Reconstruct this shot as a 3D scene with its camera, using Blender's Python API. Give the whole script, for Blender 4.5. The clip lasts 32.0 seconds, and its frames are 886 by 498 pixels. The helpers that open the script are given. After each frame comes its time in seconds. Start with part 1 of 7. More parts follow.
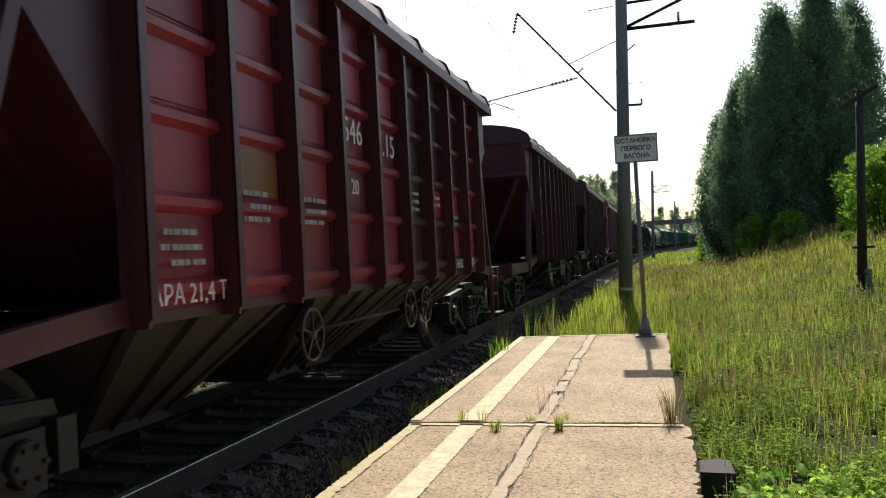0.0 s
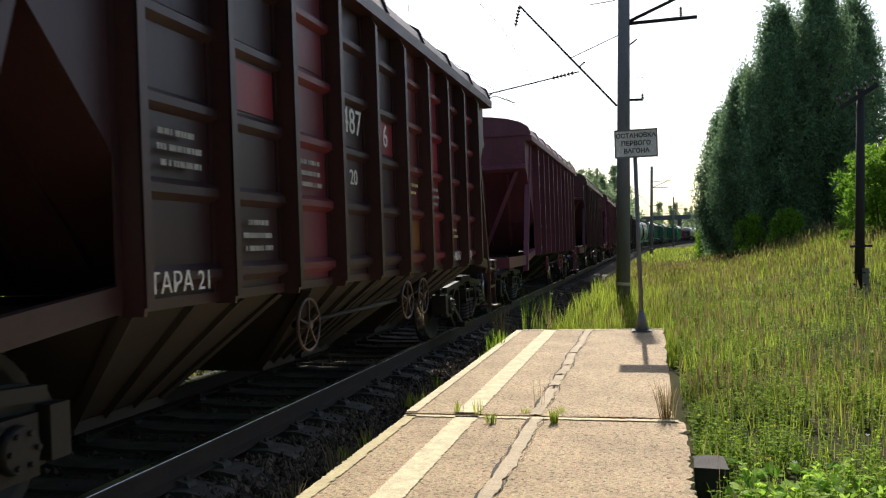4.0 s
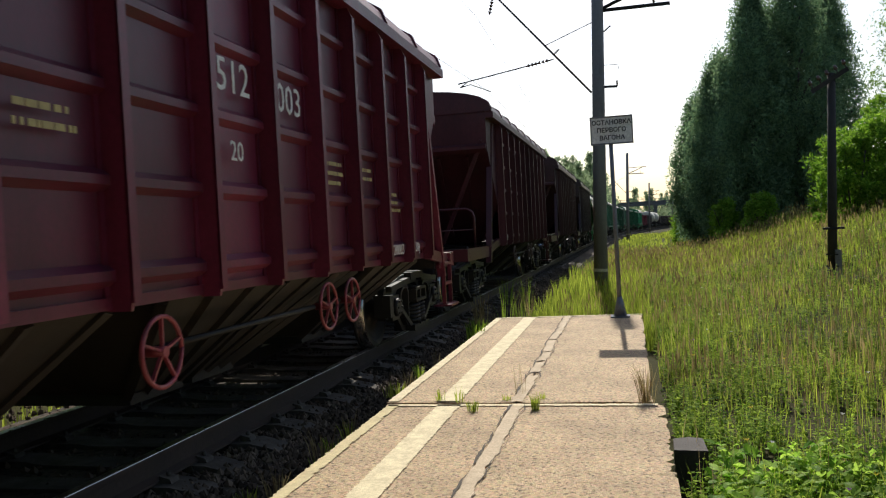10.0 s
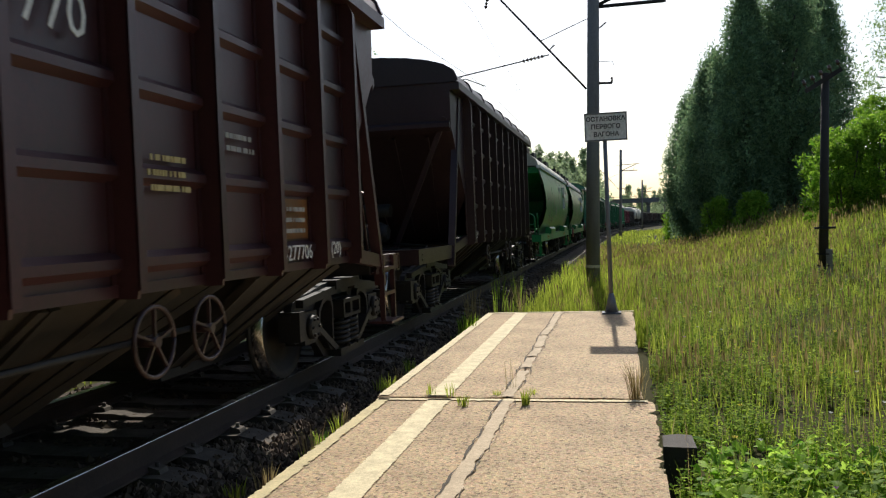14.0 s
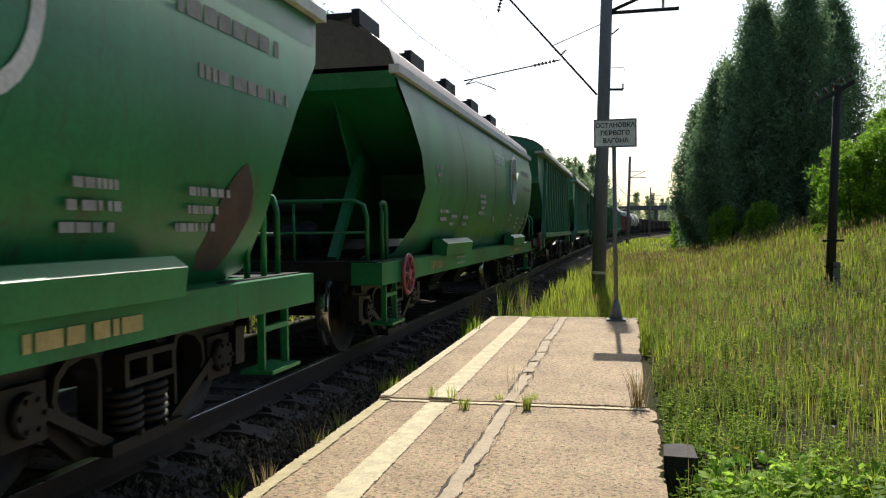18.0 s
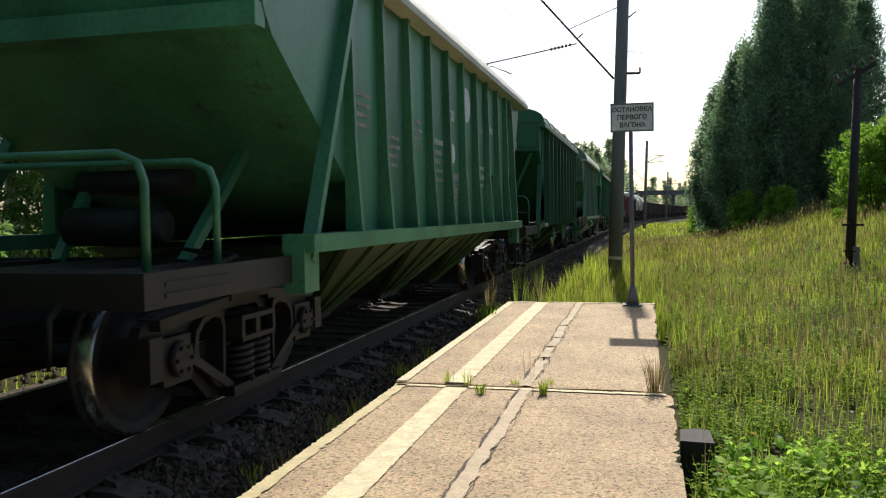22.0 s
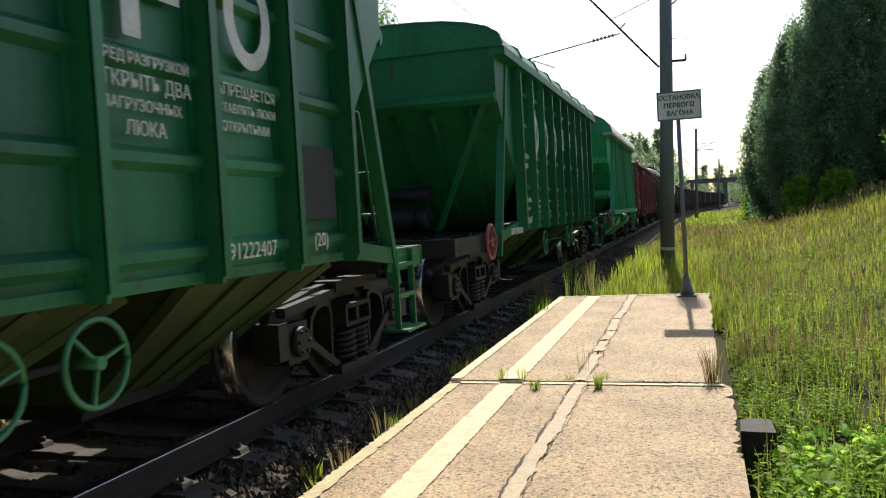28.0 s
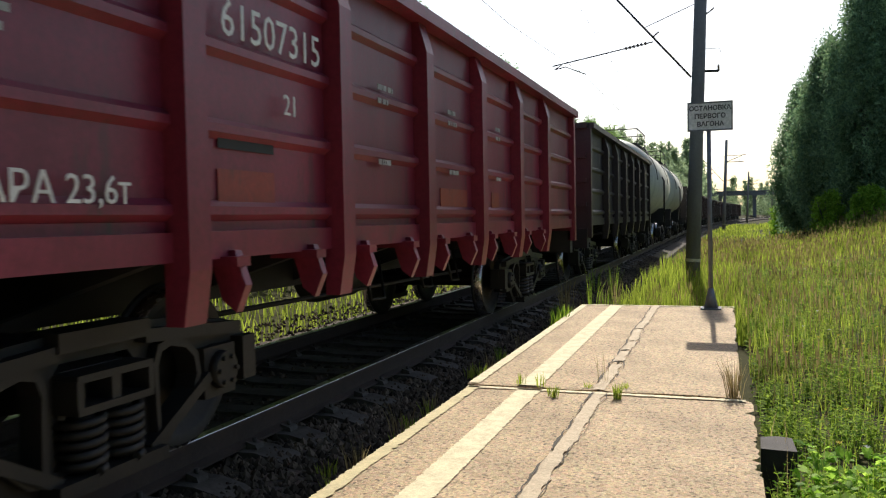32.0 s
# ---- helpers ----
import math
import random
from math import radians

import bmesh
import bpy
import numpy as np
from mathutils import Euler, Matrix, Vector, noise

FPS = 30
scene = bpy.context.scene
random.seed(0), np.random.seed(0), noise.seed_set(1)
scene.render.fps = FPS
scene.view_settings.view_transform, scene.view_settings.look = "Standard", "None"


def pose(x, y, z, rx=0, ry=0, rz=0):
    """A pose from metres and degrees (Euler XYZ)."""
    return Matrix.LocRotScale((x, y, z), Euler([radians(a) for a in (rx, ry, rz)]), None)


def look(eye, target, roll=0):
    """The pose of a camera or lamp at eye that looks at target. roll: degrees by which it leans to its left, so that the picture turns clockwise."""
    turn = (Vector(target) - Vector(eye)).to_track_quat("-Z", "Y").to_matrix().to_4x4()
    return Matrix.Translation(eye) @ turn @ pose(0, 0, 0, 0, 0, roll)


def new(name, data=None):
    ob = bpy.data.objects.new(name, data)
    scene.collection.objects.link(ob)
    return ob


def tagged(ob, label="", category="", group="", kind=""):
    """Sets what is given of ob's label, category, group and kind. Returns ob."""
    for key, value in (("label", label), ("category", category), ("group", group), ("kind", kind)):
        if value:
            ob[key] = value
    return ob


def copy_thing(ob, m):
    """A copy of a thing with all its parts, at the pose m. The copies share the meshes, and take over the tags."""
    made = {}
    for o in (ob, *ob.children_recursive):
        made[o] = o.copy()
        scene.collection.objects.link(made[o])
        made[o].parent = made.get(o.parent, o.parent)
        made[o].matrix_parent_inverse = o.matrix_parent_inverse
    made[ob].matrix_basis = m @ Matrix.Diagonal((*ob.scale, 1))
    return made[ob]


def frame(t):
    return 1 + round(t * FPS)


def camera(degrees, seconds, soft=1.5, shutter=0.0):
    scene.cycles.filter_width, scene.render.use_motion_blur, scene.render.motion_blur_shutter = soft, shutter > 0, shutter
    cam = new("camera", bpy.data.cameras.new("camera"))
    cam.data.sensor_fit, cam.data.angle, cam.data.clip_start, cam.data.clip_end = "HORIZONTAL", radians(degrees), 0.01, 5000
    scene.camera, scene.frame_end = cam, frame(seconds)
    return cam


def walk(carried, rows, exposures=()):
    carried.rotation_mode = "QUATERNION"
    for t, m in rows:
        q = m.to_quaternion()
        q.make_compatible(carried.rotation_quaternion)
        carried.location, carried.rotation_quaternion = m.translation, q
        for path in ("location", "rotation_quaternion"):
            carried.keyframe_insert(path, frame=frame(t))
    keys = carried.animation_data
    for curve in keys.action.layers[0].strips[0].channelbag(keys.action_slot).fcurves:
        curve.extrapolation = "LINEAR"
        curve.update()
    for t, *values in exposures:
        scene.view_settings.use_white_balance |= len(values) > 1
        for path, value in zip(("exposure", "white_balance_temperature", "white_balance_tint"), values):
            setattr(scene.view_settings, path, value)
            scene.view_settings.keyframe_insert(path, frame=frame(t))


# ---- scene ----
cam = camera(57.1, 32.0, 1.2, 0.08)
PATH = [
    (0, (2.078, -6.612, 1.495), (1.573, -4.677, 1.486), -3.0),
    (0.5, (2.076, -6.614, 1.495), (1.575, -4.677, 1.484), -2.8),
    (1, (2.076, -6.616, 1.496), (1.588, -4.676, 1.48), -2.7),
    (1.5, (2.077, -6.608, 1.496), (1.591, -4.668, 1.474), -2.6),
    (2, (2.077, -6.608, 1.496), (1.584, -4.67, 1.468), -2.4),
    (2.5, (2.078, -6.61, 1.497), (1.585, -4.672, 1.464), -1.8),
    (4.5, (2.077, -6.617, 1.496), (1.574, -4.681, 1.468), -2.1),
    (5, (2.076, -6.621, 1.497), (1.594, -4.68, 1.468), -2.4),
    (5.5, (2.075, -6.621, 1.498), (1.62, -4.673, 1.469), -2.6),
    (6, (2.073, -6.616, 1.496), (1.643, -4.663, 1.48), -2.3),
    (6.5, (2.073, -6.614, 1.498), (1.657, -4.658, 1.484), -1.9),
    (7, (2.073, -6.608, 1.496), (1.67, -4.649, 1.481), -1.6),
    (7.5, (2.073, -6.606, 1.497), (1.671, -4.646, 1.476), -1.5),
    (8, (2.071, -6.607, 1.496), (1.667, -4.648, 1.463), -1.7),
    (8.5, (2.071, -6.61, 1.496), (1.652, -4.655, 1.452), -2.3),
    (9, (2.071, -6.613, 1.496), (1.641, -4.661, 1.438), -2.8),
    (9.5, (2.073, -6.613, 1.496), (1.627, -4.665, 1.436), -3.2),
    (10, (2.072, -6.622, 1.497), (1.622, -4.674, 1.44), -3.1),
    (10.5, (2.07, -6.625, 1.497), (1.627, -4.675, 1.442), -3.2),
    (11, (2.071, -6.622, 1.496), (1.632, -4.672, 1.444), -3.2),
    (11.5, (2.07, -6.621, 1.496), (1.631, -4.67, 1.445), -3.0),
    (12, (2.071, -6.615, 1.496), (1.629, -4.665, 1.439), -2.8),
    (12.5, (2.072, -6.61, 1.497), (1.624, -4.662, 1.432), -3.1),
    (13, (2.07, -6.621, 1.496), (1.622, -4.673, 1.431), -3.2),
    (13.5, (2.07, -6.623, 1.497), (1.627, -4.674, 1.43), -2.8),
    (14, (2.071, -6.617, 1.497), (1.638, -4.665, 1.425), -2.3),
    (14.5, (2.068, -6.624, 1.497), (1.642, -4.671, 1.421), -2.2),
    (16.5, (2.073, -6.611, 1.497), (1.644, -4.659, 1.436), -1.4),
    (17, (2.074, -6.604, 1.497), (1.636, -4.654, 1.435), -0.7),
    (17.5, (2.074, -6.611, 1.497), (1.628, -4.663, 1.435), -0.4),
    (18, (2.075, -6.61, 1.498), (1.627, -4.661, 1.431), -0.7),
    (18.5, (2.074, -6.607, 1.497), (1.631, -4.659, 1.422), -1.1),
    (19, (2.073, -6.612, 1.498), (1.632, -4.663, 1.415), -1.4),
    (19.5, (2.075, -6.606, 1.497), (1.627, -4.659, 1.406), -1.2),
    (20, (2.073, -6.611, 1.497), (1.618, -4.666, 1.403), -0.8),
    (20.5, (2.074, -6.617, 1.499), (1.612, -4.673, 1.403), -0.9),
    (21, (2.075, -6.617, 1.5), (1.6, -4.676, 1.398), -0.8),
    (21.5, (2.076, -6.616, 1.499), (1.595, -4.677, 1.397), -0.8),
    (22, (2.077, -6.614, 1.499), (1.591, -4.677, 1.397), -0.9),
    (22.5, (2.078, -6.61, 1.499), (1.582, -4.675, 1.397), -1.2),
    (23, (2.078, -6.615, 1.499), (1.56, -4.686, 1.396), -1.4),
    (23.5, (2.078, -6.62, 1.5), (1.55, -4.694, 1.399), -1.7),
    (24, (2.08, -6.616, 1.499), (1.544, -4.691, 1.406), -1.8),
    (24.5, (2.08, -6.618, 1.499), (1.536, -4.696, 1.409), -1.3),
    (26.5, (2.081, -6.609, 1.499), (1.543, -4.684, 1.426), -0.9),
    (27, (2.079, -6.615, 1.498), (1.523, -4.696, 1.423), -1.6),
    (27.5, (2.08, -6.613, 1.499), (1.498, -4.702, 1.409), -2.6),
    (28, (2.086, -6.634, 1.494), (1.483, -4.73, 1.393), -3.3),
    (28.5, (2.085, -6.654, 1.494), (1.476, -4.752, 1.385), -3.8),
    (29, (2.093, -6.649, 1.495), (1.472, -4.752, 1.372), -3.7),
    (29.5, (2.086, -6.606, 1.5), (1.446, -4.715, 1.372), -4.1),
    (30, (2.086, -6.604, 1.499), (1.435, -4.716, 1.376), -3.8),
    (30.5, (2.086, -6.629, 1.497), (1.43, -4.743, 1.377), -3.0),
    (31, (2.086, -6.621, 1.502), (1.437, -4.732, 1.385), -1.9),
    (31.5, (2.087, -6.607, 1.498), (1.432, -4.72, 1.395), -1.2),
    (32, (2.087, -6.615, 1.497), (1.429, -4.729, 1.404), -1.2),
]
EXPOSURES = [(0, 0.73), (2, 0.75), (5, 0.67), (6, 0.52), (8, 0.37), (9.5, 0.52), (11, 0.57), (14, 0.57), (17, 0.59), (18, 0.61), (20, 0.67), (22, 0.75), (24, 0.79), (27, 0.87), (28.4, 0.93), (30.3, 0.93), (32, 0.79)]
walk(cam, [(t, look(eye, target, roll)) for t, eye, target, roll in PATH], EXPOSURES)

# ---- world, sun, exposure ----
SUN_EL, SUN_AZ = radians(40.0), radians(2.0)      # the sun stands down the line, a little to the left
world = bpy.data.worlds.new("sky")
scene.world = world
world.use_nodes = True
wn = world.node_tree
sky = wn.nodes.new("ShaderNodeTexSky")
sky.sky_type, sky.sun_disc = "NISHITA", False
sky.sun_elevation, sky.sun_rotation = SUN_EL, -SUN_AZ
sky.air_density, sky.dust_density, sky.ozone_density = 1.0, 1.7, 2.0
wn.nodes["Background"].inputs["Strength"].default_value = 0.086
wn.links.new(sky.outputs[0], wn.nodes["Background"].inputs["Color"])
sun_data = bpy.data.lights.new("sun", "SUN")
sun_data.energy, sun_data.angle, sun_data.color = 3.8, radians(0.6), (1.0, 0.95, 0.86)
sun = new("sun", sun_data)
sun.matrix_world = look((0, 0, 50), (50 * math.sin(SUN_AZ) * math.cos(SUN_EL), -50 * math.cos(SUN_AZ) * math.cos(SUN_EL), 50 - 50 * math.sin(SUN_EL)))

# ---- materials ----
MATS = {}


def nd(t, kind, **kw):
    n = t.nodes.new(kind)
    for k, v in kw.items():
        n.inputs[k.replace("_", " ")].default_value = v
    return n


def surface(name, base, dark, rough=0.8, metal=0.0, grain=30.0, patch=2.0, bump=0.2, amount=0.5, own=False, rust=None, streak=False, trans=0.0, spec=0.5, vary=0.0, speck=None):
    """A weathered surface: fine grain and broad stains over a base colour; own: takes the object's own colour."""
    if name in MATS:
        return MATS[name]
    m = bpy.data.materials.new(name)
    m.use_nodes = True
    t = m.node_tree
    b = t.nodes["Principled BSDF"]
    b.inputs["Metallic"].default_value = metal
    b.inputs["Specular IOR Level"].default_value = spec
    co = t.nodes.new("ShaderNodeTexCoord")
    src = co.outputs["Object"]
    if streak:
        mp = nd(t, "ShaderNodeMapping")
        mp.inputs["Scale"].default_value = (1.0, 1.0, 0.18)
        t.links.new(src, mp.inputs["Vector"])
        src2 = mp.outputs[0]
    else:
        src2 = src
    big = nd(t, "ShaderNodeTexNoise", Scale=patch, Detail=5.0, Roughness=0.6)
    fine = nd(t, "ShaderNodeTexNoise", Scale=grain, Detail=6.0, Roughness=0.7)
    t.links.new(src2, big.inputs["Vector"])
    t.links.new(src, fine.inputs["Vector"])
    if vary or own:
        info = t.nodes.new("ShaderNodeObjectInfo")
    if vary:
        add = t.nodes.new("ShaderNodeVectorMath")
        add.operation = "ADD"
        sc = t.nodes.new("ShaderNodeMath")
        sc.operation, sc.inputs[1].default_value = "MULTIPLY", 37.0
        t.links.new(info.outputs["Random"], sc.inputs[0])
        t.links.new(src2, add.inputs[0])
        t.links.new(sc.outputs[0], add.inputs[1])
        t.links.new(add.outputs[0], big.inputs["Vector"])
    r1 = t.nodes.new("ShaderNodeValToRGB")
    r1.color_ramp.elements[0].position, r1.color_ramp.elements[1].position = 0.32, 0.68
    t.links.new(big.outputs[0], r1.inputs[0])
    mul = t.nodes.new("ShaderNodeMath")
    mul.operation, mul.inputs[1].default_value = "MULTIPLY", amount
    t.links.new(r1.outputs[0], mul.inputs[0])
    mix = t.nodes.new("ShaderNodeMixRGB")
    t.links.new(mul.outputs[0], mix.inputs[0])
    if own:
        t.links.new(info.outputs["Color"], mix.inputs[1])
        dk = t.nodes.new("ShaderNodeMixRGB")
        dk.blend_type = "MULTIPLY"
        dk.inputs[0].default_value = 1.0
        dk.inputs[2].default_value = (*dark, 1)
        t.links.new(info.outputs["Color"], dk.inputs[1])
        t.links.new(dk.outputs[0], mix.inputs[2])
    else:
        mix.inputs[1].default_value, mix.inputs[2].default_value = (*base, 1), (*dark, 1)
    out = mix.outputs[0]
    r2 = t.nodes.new("ShaderNodeValToRGB")
    r2.color_ramp.elements[0].position, r2.color_ramp.elements[1].position = 0.3, 0.72
    r2.color_ramp.elements[0].color, r2.color_ramp.elements[1].color = (0.72, 0.72, 0.72, 1), (1.18, 1.18, 1.18, 1)
    t.links.new(fine.outputs[0], r2.inputs[0])
    gm = t.nodes.new("ShaderNodeMixRGB")
    gm.blend_type = "MULTIPLY"
    gm.inputs[0].default_value = 1.0
    t.links.new(out, gm.inputs[1])
    t.links.new(r2.outputs[0], gm.inputs[2])
    out = gm.outputs[0]
    if rust is not None:
        rn = nd(t, "ShaderNodeTexNoise", Scale=patch * 2.7, Detail=8.0, Roughness=0.75)
        t.links.new(src2, rn.inputs["Vector"])
        rr = t.nodes.new("ShaderNodeValToRGB")
        rr.color_ramp.elements[0].position, rr.color_ramp.elements[1].position = 0.58, 0.7
        t.links.new(rn.outputs[0], rr.inputs[0])
        rm = t.nodes.new("ShaderNodeMixRGB")
        rm.inputs[2].default_value = (*rust, 1)
        t.links.new(rr.outputs[0], rm.inputs[0])
        t.links.new(out, rm.inputs[1])
        out = rm.outputs[0]
    if speck is not None:
        vo = nd(t, "ShaderNodeTexVoronoi", Scale=speck[0])
        t.links.new(src, vo.inputs["Vector"])
        sm = t.nodes.new("ShaderNodeMixRGB")
        sm.blend_type = "OVERLAY"
        sm.inputs[0].default_value = speck[1]
        t.links.new(out, sm.inputs[1])
        hs = nd(t, "ShaderNodeHueSaturation", Saturation=0.15)
        t.links.new(vo.outputs["Color"], hs.inputs["Color"])
        t.links.new(hs.outputs[0], sm.inputs[2])
        out = sm.outputs[0]
    t.links.new(out, b.inputs["Base Color"])
    rg = t.nodes.new("ShaderNodeMapRange")
    rg.inputs["To Min"].default_value, rg.inputs["To Max"].default_value = max(0.05, rough - 0.15), min(1.0, rough + 0.15)
    t.links.new(fine.outputs[0], rg.inputs["Value"])
    t.links.new(rg.outputs[0], b.inputs["Roughness"])
    if bump:
        bp = t.nodes.new("ShaderNodeBump")
        bp.inputs["Strength"].default_value, bp.inputs["Distance"].default_value = bump, 0.01
        t.links.new(fine.outputs[0], bp.inputs["Height"])
        t.links.new(bp.outputs[0], b.inputs["Normal"])
    if trans:
        tr = t.nodes.new("ShaderNodeBsdfTranslucent")
        t.links.new(out, tr.inputs["Color"])
        ms = t.nodes.new("ShaderNodeMixShader")
        ms.inputs[0].default_value = trans
        t.links.new(b.outputs[0], ms.inputs[1])
        t.links.new(tr.outputs[0], ms.inputs[2])
        t.links.new(ms.outputs[0], t.nodes["Material Output"].inputs["Surface"])
    MATS[name] = m
    return m


def leafy(name, dark, light, trans=0.35, rough=0.6):
    """Leaves: every island its own tone, lit through from behind."""
    m = bpy.data.materials.new(name)
    m.use_nodes = True
    t = m.node_tree
    b = t.nodes["Principled BSDF"]
    g = t.nodes.new("ShaderNodeNewGeometry")
    r = t.nodes.new("ShaderNodeValToRGB")
    r.color_ramp.elements[0].color, r.color_ramp.elements[1].color = (*dark, 1), (*light, 1)
    t.links.new(g.outputs["Random Per Island"], r.inputs[0])
    co = t.nodes.new("ShaderNodeTexCoord")
    n = nd(t, "ShaderNodeTexNoise", Scale=0.5, Detail=3.0)
    t.links.new(co.outputs["Object"], n.inputs["Vector"])
    r2 = t.nodes.new("ShaderNodeValToRGB")
    r2.color_ramp.elements[0].position, r2.color_ramp.elements[1].position = 0.3, 0.7
    r2.color_ramp.elements[0].color, r2.color_ramp.elements[1].color = (0.65, 0.65, 0.6, 1), (1.25, 1.2, 1.1, 1)
    t.links.new(n.outputs[0], r2.inputs[0])
    mx = t.nodes.new("ShaderNodeMixRGB")
    mx.blend_type = "MULTIPLY"
    mx.inputs[0].default_value = 1.0
    t.links.new(r.outputs[0], mx.inputs[1])
    t.links.new(r2.outputs[0], mx.inputs[2])
    t.links.new(mx.outputs[0], b.inputs["Base Color"])
    b.inputs["Roughness"].default_value = rough
    b.inputs["Specular IOR Level"].default_value = 0.12
    tr = t.nodes.new("ShaderNodeBsdfTranslucent")
    t.links.new(mx.outputs[0], tr.inputs["Color"])
    ms = t.nodes.new("ShaderNodeMixShader")
    ms.inputs[0].default_value = trans
    t.links.new(b.outputs[0], ms.inputs[1])
    t.links.new(tr.outputs[0], ms.inputs[2])
    t.links.new(ms.outputs[0], t.nodes["Material Output"].inputs["Surface"])
    return m


PAINT = surface("wagon_paint", (1, 1, 1), (0.42, 0.38, 0.38), 0.42, 0.0, 24, 1.1, 0.12, 0.8, own=True, rust=(0.05, 0.032, 0.028), streak=True, vary=1, spec=0.45)
PAINT_GREY = surface("wagon_roof_cream", (0.55, 0.54, 0.44), (0.32, 0.31, 0.26), 0.6, 0, 20, 1.5, 0.1, 0.6, streak=True)
STEEL = surface("dirty_steel", (0.02, 0.018, 0.017), (0.009, 0.008, 0.008), 0.65, 0.2, 30, 4, 0.3, 0.7, rust=(0.035, 0.024, 0.018))
RUSTPATCH = surface("scorched_rust", (0.075, 0.045, 0.03), (0.03, 0.02, 0.016), 0.8, 0, 22, 5, 0.3, 0.8)
GRIME = surface("grimy_frame", (0.026, 0.024, 0.022), (0.011, 0.010, 0.0095), 0.6, 0.2, 25, 3, 0.25, 0.7, rust=(0.04, 0.026, 0.02))
CAST = surface("cast_bogie_steel", (0.021, 0.0185, 0.017), (0.009, 0.008, 0.0075), 0.6, 0.2, 25, 3, 0.35, 0.7)
TREAD = surface("worn_wheel_tread", (0.5, 0.48, 0.46), (0.32, 0.3, 0.28), 0.25, 1.0, 20, 3, 0.05, 0.5)
CHUTE = surface("chute_paint", (0.034, 0.024, 0.017), (0.012, 0.010, 0.008), 0.75, 0, 20, 1.6, 0.2, 0.8, streak=True, rust=(0.05, 0.03, 0.02))
CHUTE_G = surface("green_chute_paint", (0.042, 0.085, 0.015), (0.014, 0.024, 0.007), 0.7, 0, 20, 1.6, 0.2, 0.8, streak=True)
RED = surface("red_wheel_paint", (0.28, 0.06, 0.075), (0.13, 0.035, 0.04), 0.5, 0, 30, 6, 0.1, 0.5)
GREENW = surface("green_wheel_paint", (0.04, 0.24, 0.1), (0.03, 0.12, 0.06), 0.5, 0, 30, 6, 0.1, 0.5)
LETTER = surface("stencil_white", (0.78, 0.77, 0.74), (0.5, 0.49, 0.46), 0.7, 0, 40, 5, 0.05, 0.6)
LETTER_DIM = surface("faded_stencil_white", (0.4, 0.39, 0.36), (0.2, 0.19, 0.18), 0.75, 0, 40, 5, 0.05, 0.8)
LETTER_Y = surface("stencil_yellow", (0.5, 0.4, 0.16), (0.3, 0.24, 0.1), 0.7, 0, 40, 5, 0.05, 0.6)
DARKPATCH = surface("dark_patch", (0.03, 0.034, 0.034), (0.018, 0.02, 0.02), 0.8, 0, 30, 4, 0.05, 0.5)
CONCRETE = surface("platform_concrete", (0.38, 0.272, 0.157), (0.22, 0.155, 0.088), 0.9, 0, 55, 1.1, 0.9, 0.85, speck=(62.0, 0.85))
MORTAR = surface("mortar", (0.58, 0.46, 0.31), (0.38, 0.29, 0.19), 0.95, 0, 60, 6, 0.6, 0.6)
LIMEWASH = surface("limewash_line", (0.78, 0.67, 0.42), (0.5, 0.41, 0.25), 0.9, 0, 60, 9, 0.4, 0.8)
YELLOWLINE = surface("yellowed_line", (0.62, 0.52, 0.28), (0.42, 0.34, 0.19), 0.9, 0, 60, 7, 0.4, 0.7)
MAST = surface("mast_concrete", (0.27, 0.245, 0.225), (0.14, 0.125, 0.115), 0.9, 0, 30, 2.5, 0.4, 0.7, streak=True)
SLEEPER = surface("sleeper_concrete", (0.13, 0.112, 0.094), (0.045, 0.038, 0.032), 0.9, 0, 30, 5, 0.4, 0.7, vary=1, spec=0.15)
RAILSIDE = surface("rail_rust", (0.075, 0.05, 0.038), (0.04, 0.03, 0.025), 0.75, 0.3, 30, 3, 0.3, 0.6)
RAILTOP = surface("rail_polish", (0.42, 0.41, 0.40), (0.28, 0.27, 0.26), 0.3, 1.0, 12, 2, 0.03, 0.4)
BALLAST = surface("ballast_bed", (0.075, 0.06, 0.048), (0.028, 0.022, 0.018), 0.95, 0, 60, 2.5, 1.0, 0.6, speck=(26.0, 0.8), spec=0.1)
STONE = leafy("ballast_stone", (0.03, 0.022, 0.017), (0.17, 0.13, 0.10), 0.0, 0.9)
EARTH = surface("meadow_soil", (0.06, 0.058, 0.024), (0.032, 0.028, 0.015), 0.95, 0, 9, 0.35, 0.8, 0.8, spec=0.03)
WOODPOLE = surface("tarred_wood", (0.055, 0.045, 0.038), (0.025, 0.02, 0.018), 0.9, 0, 40, 3, 0.5, 0.6, streak=True)
SIGNFACE = surface("sign_enamel", (0.86, 0.86, 0.84), (0.72, 0.71, 0.69), 0.5, 0, 30, 4, 0.02, 0.4)
SIGNGREY = surface("sign_grey_paint", (0.22, 0.22, 0.23), (0.13, 0.13, 0.135), 0.6, 0.2, 30, 4, 0.1, 0.5)
CRACK = surface("crack_dirt", (0.06, 0.045, 0.03), (0.03, 0.022, 0.015), 0.95, 0, 30, 4, 0.0, 0.4)
INK = surface("sign_ink", (0.03, 0.03, 0.035), (0.05, 0.05, 0.05), 0.6, 0, 30, 4, 0.0, 0.4)
BARK = surface("bark", (0.11, 0.09, 0.075), (0.05, 0.042, 0.036), 0.95, 0, 14, 2, 0.8, 0.7, streak=True)
BIRCHBARK = surface("birch_bark", (0.5, 0.48, 0.44), (0.08, 0.075, 0.07), 0.9, 0, 14, 6, 0.5, 0.6)
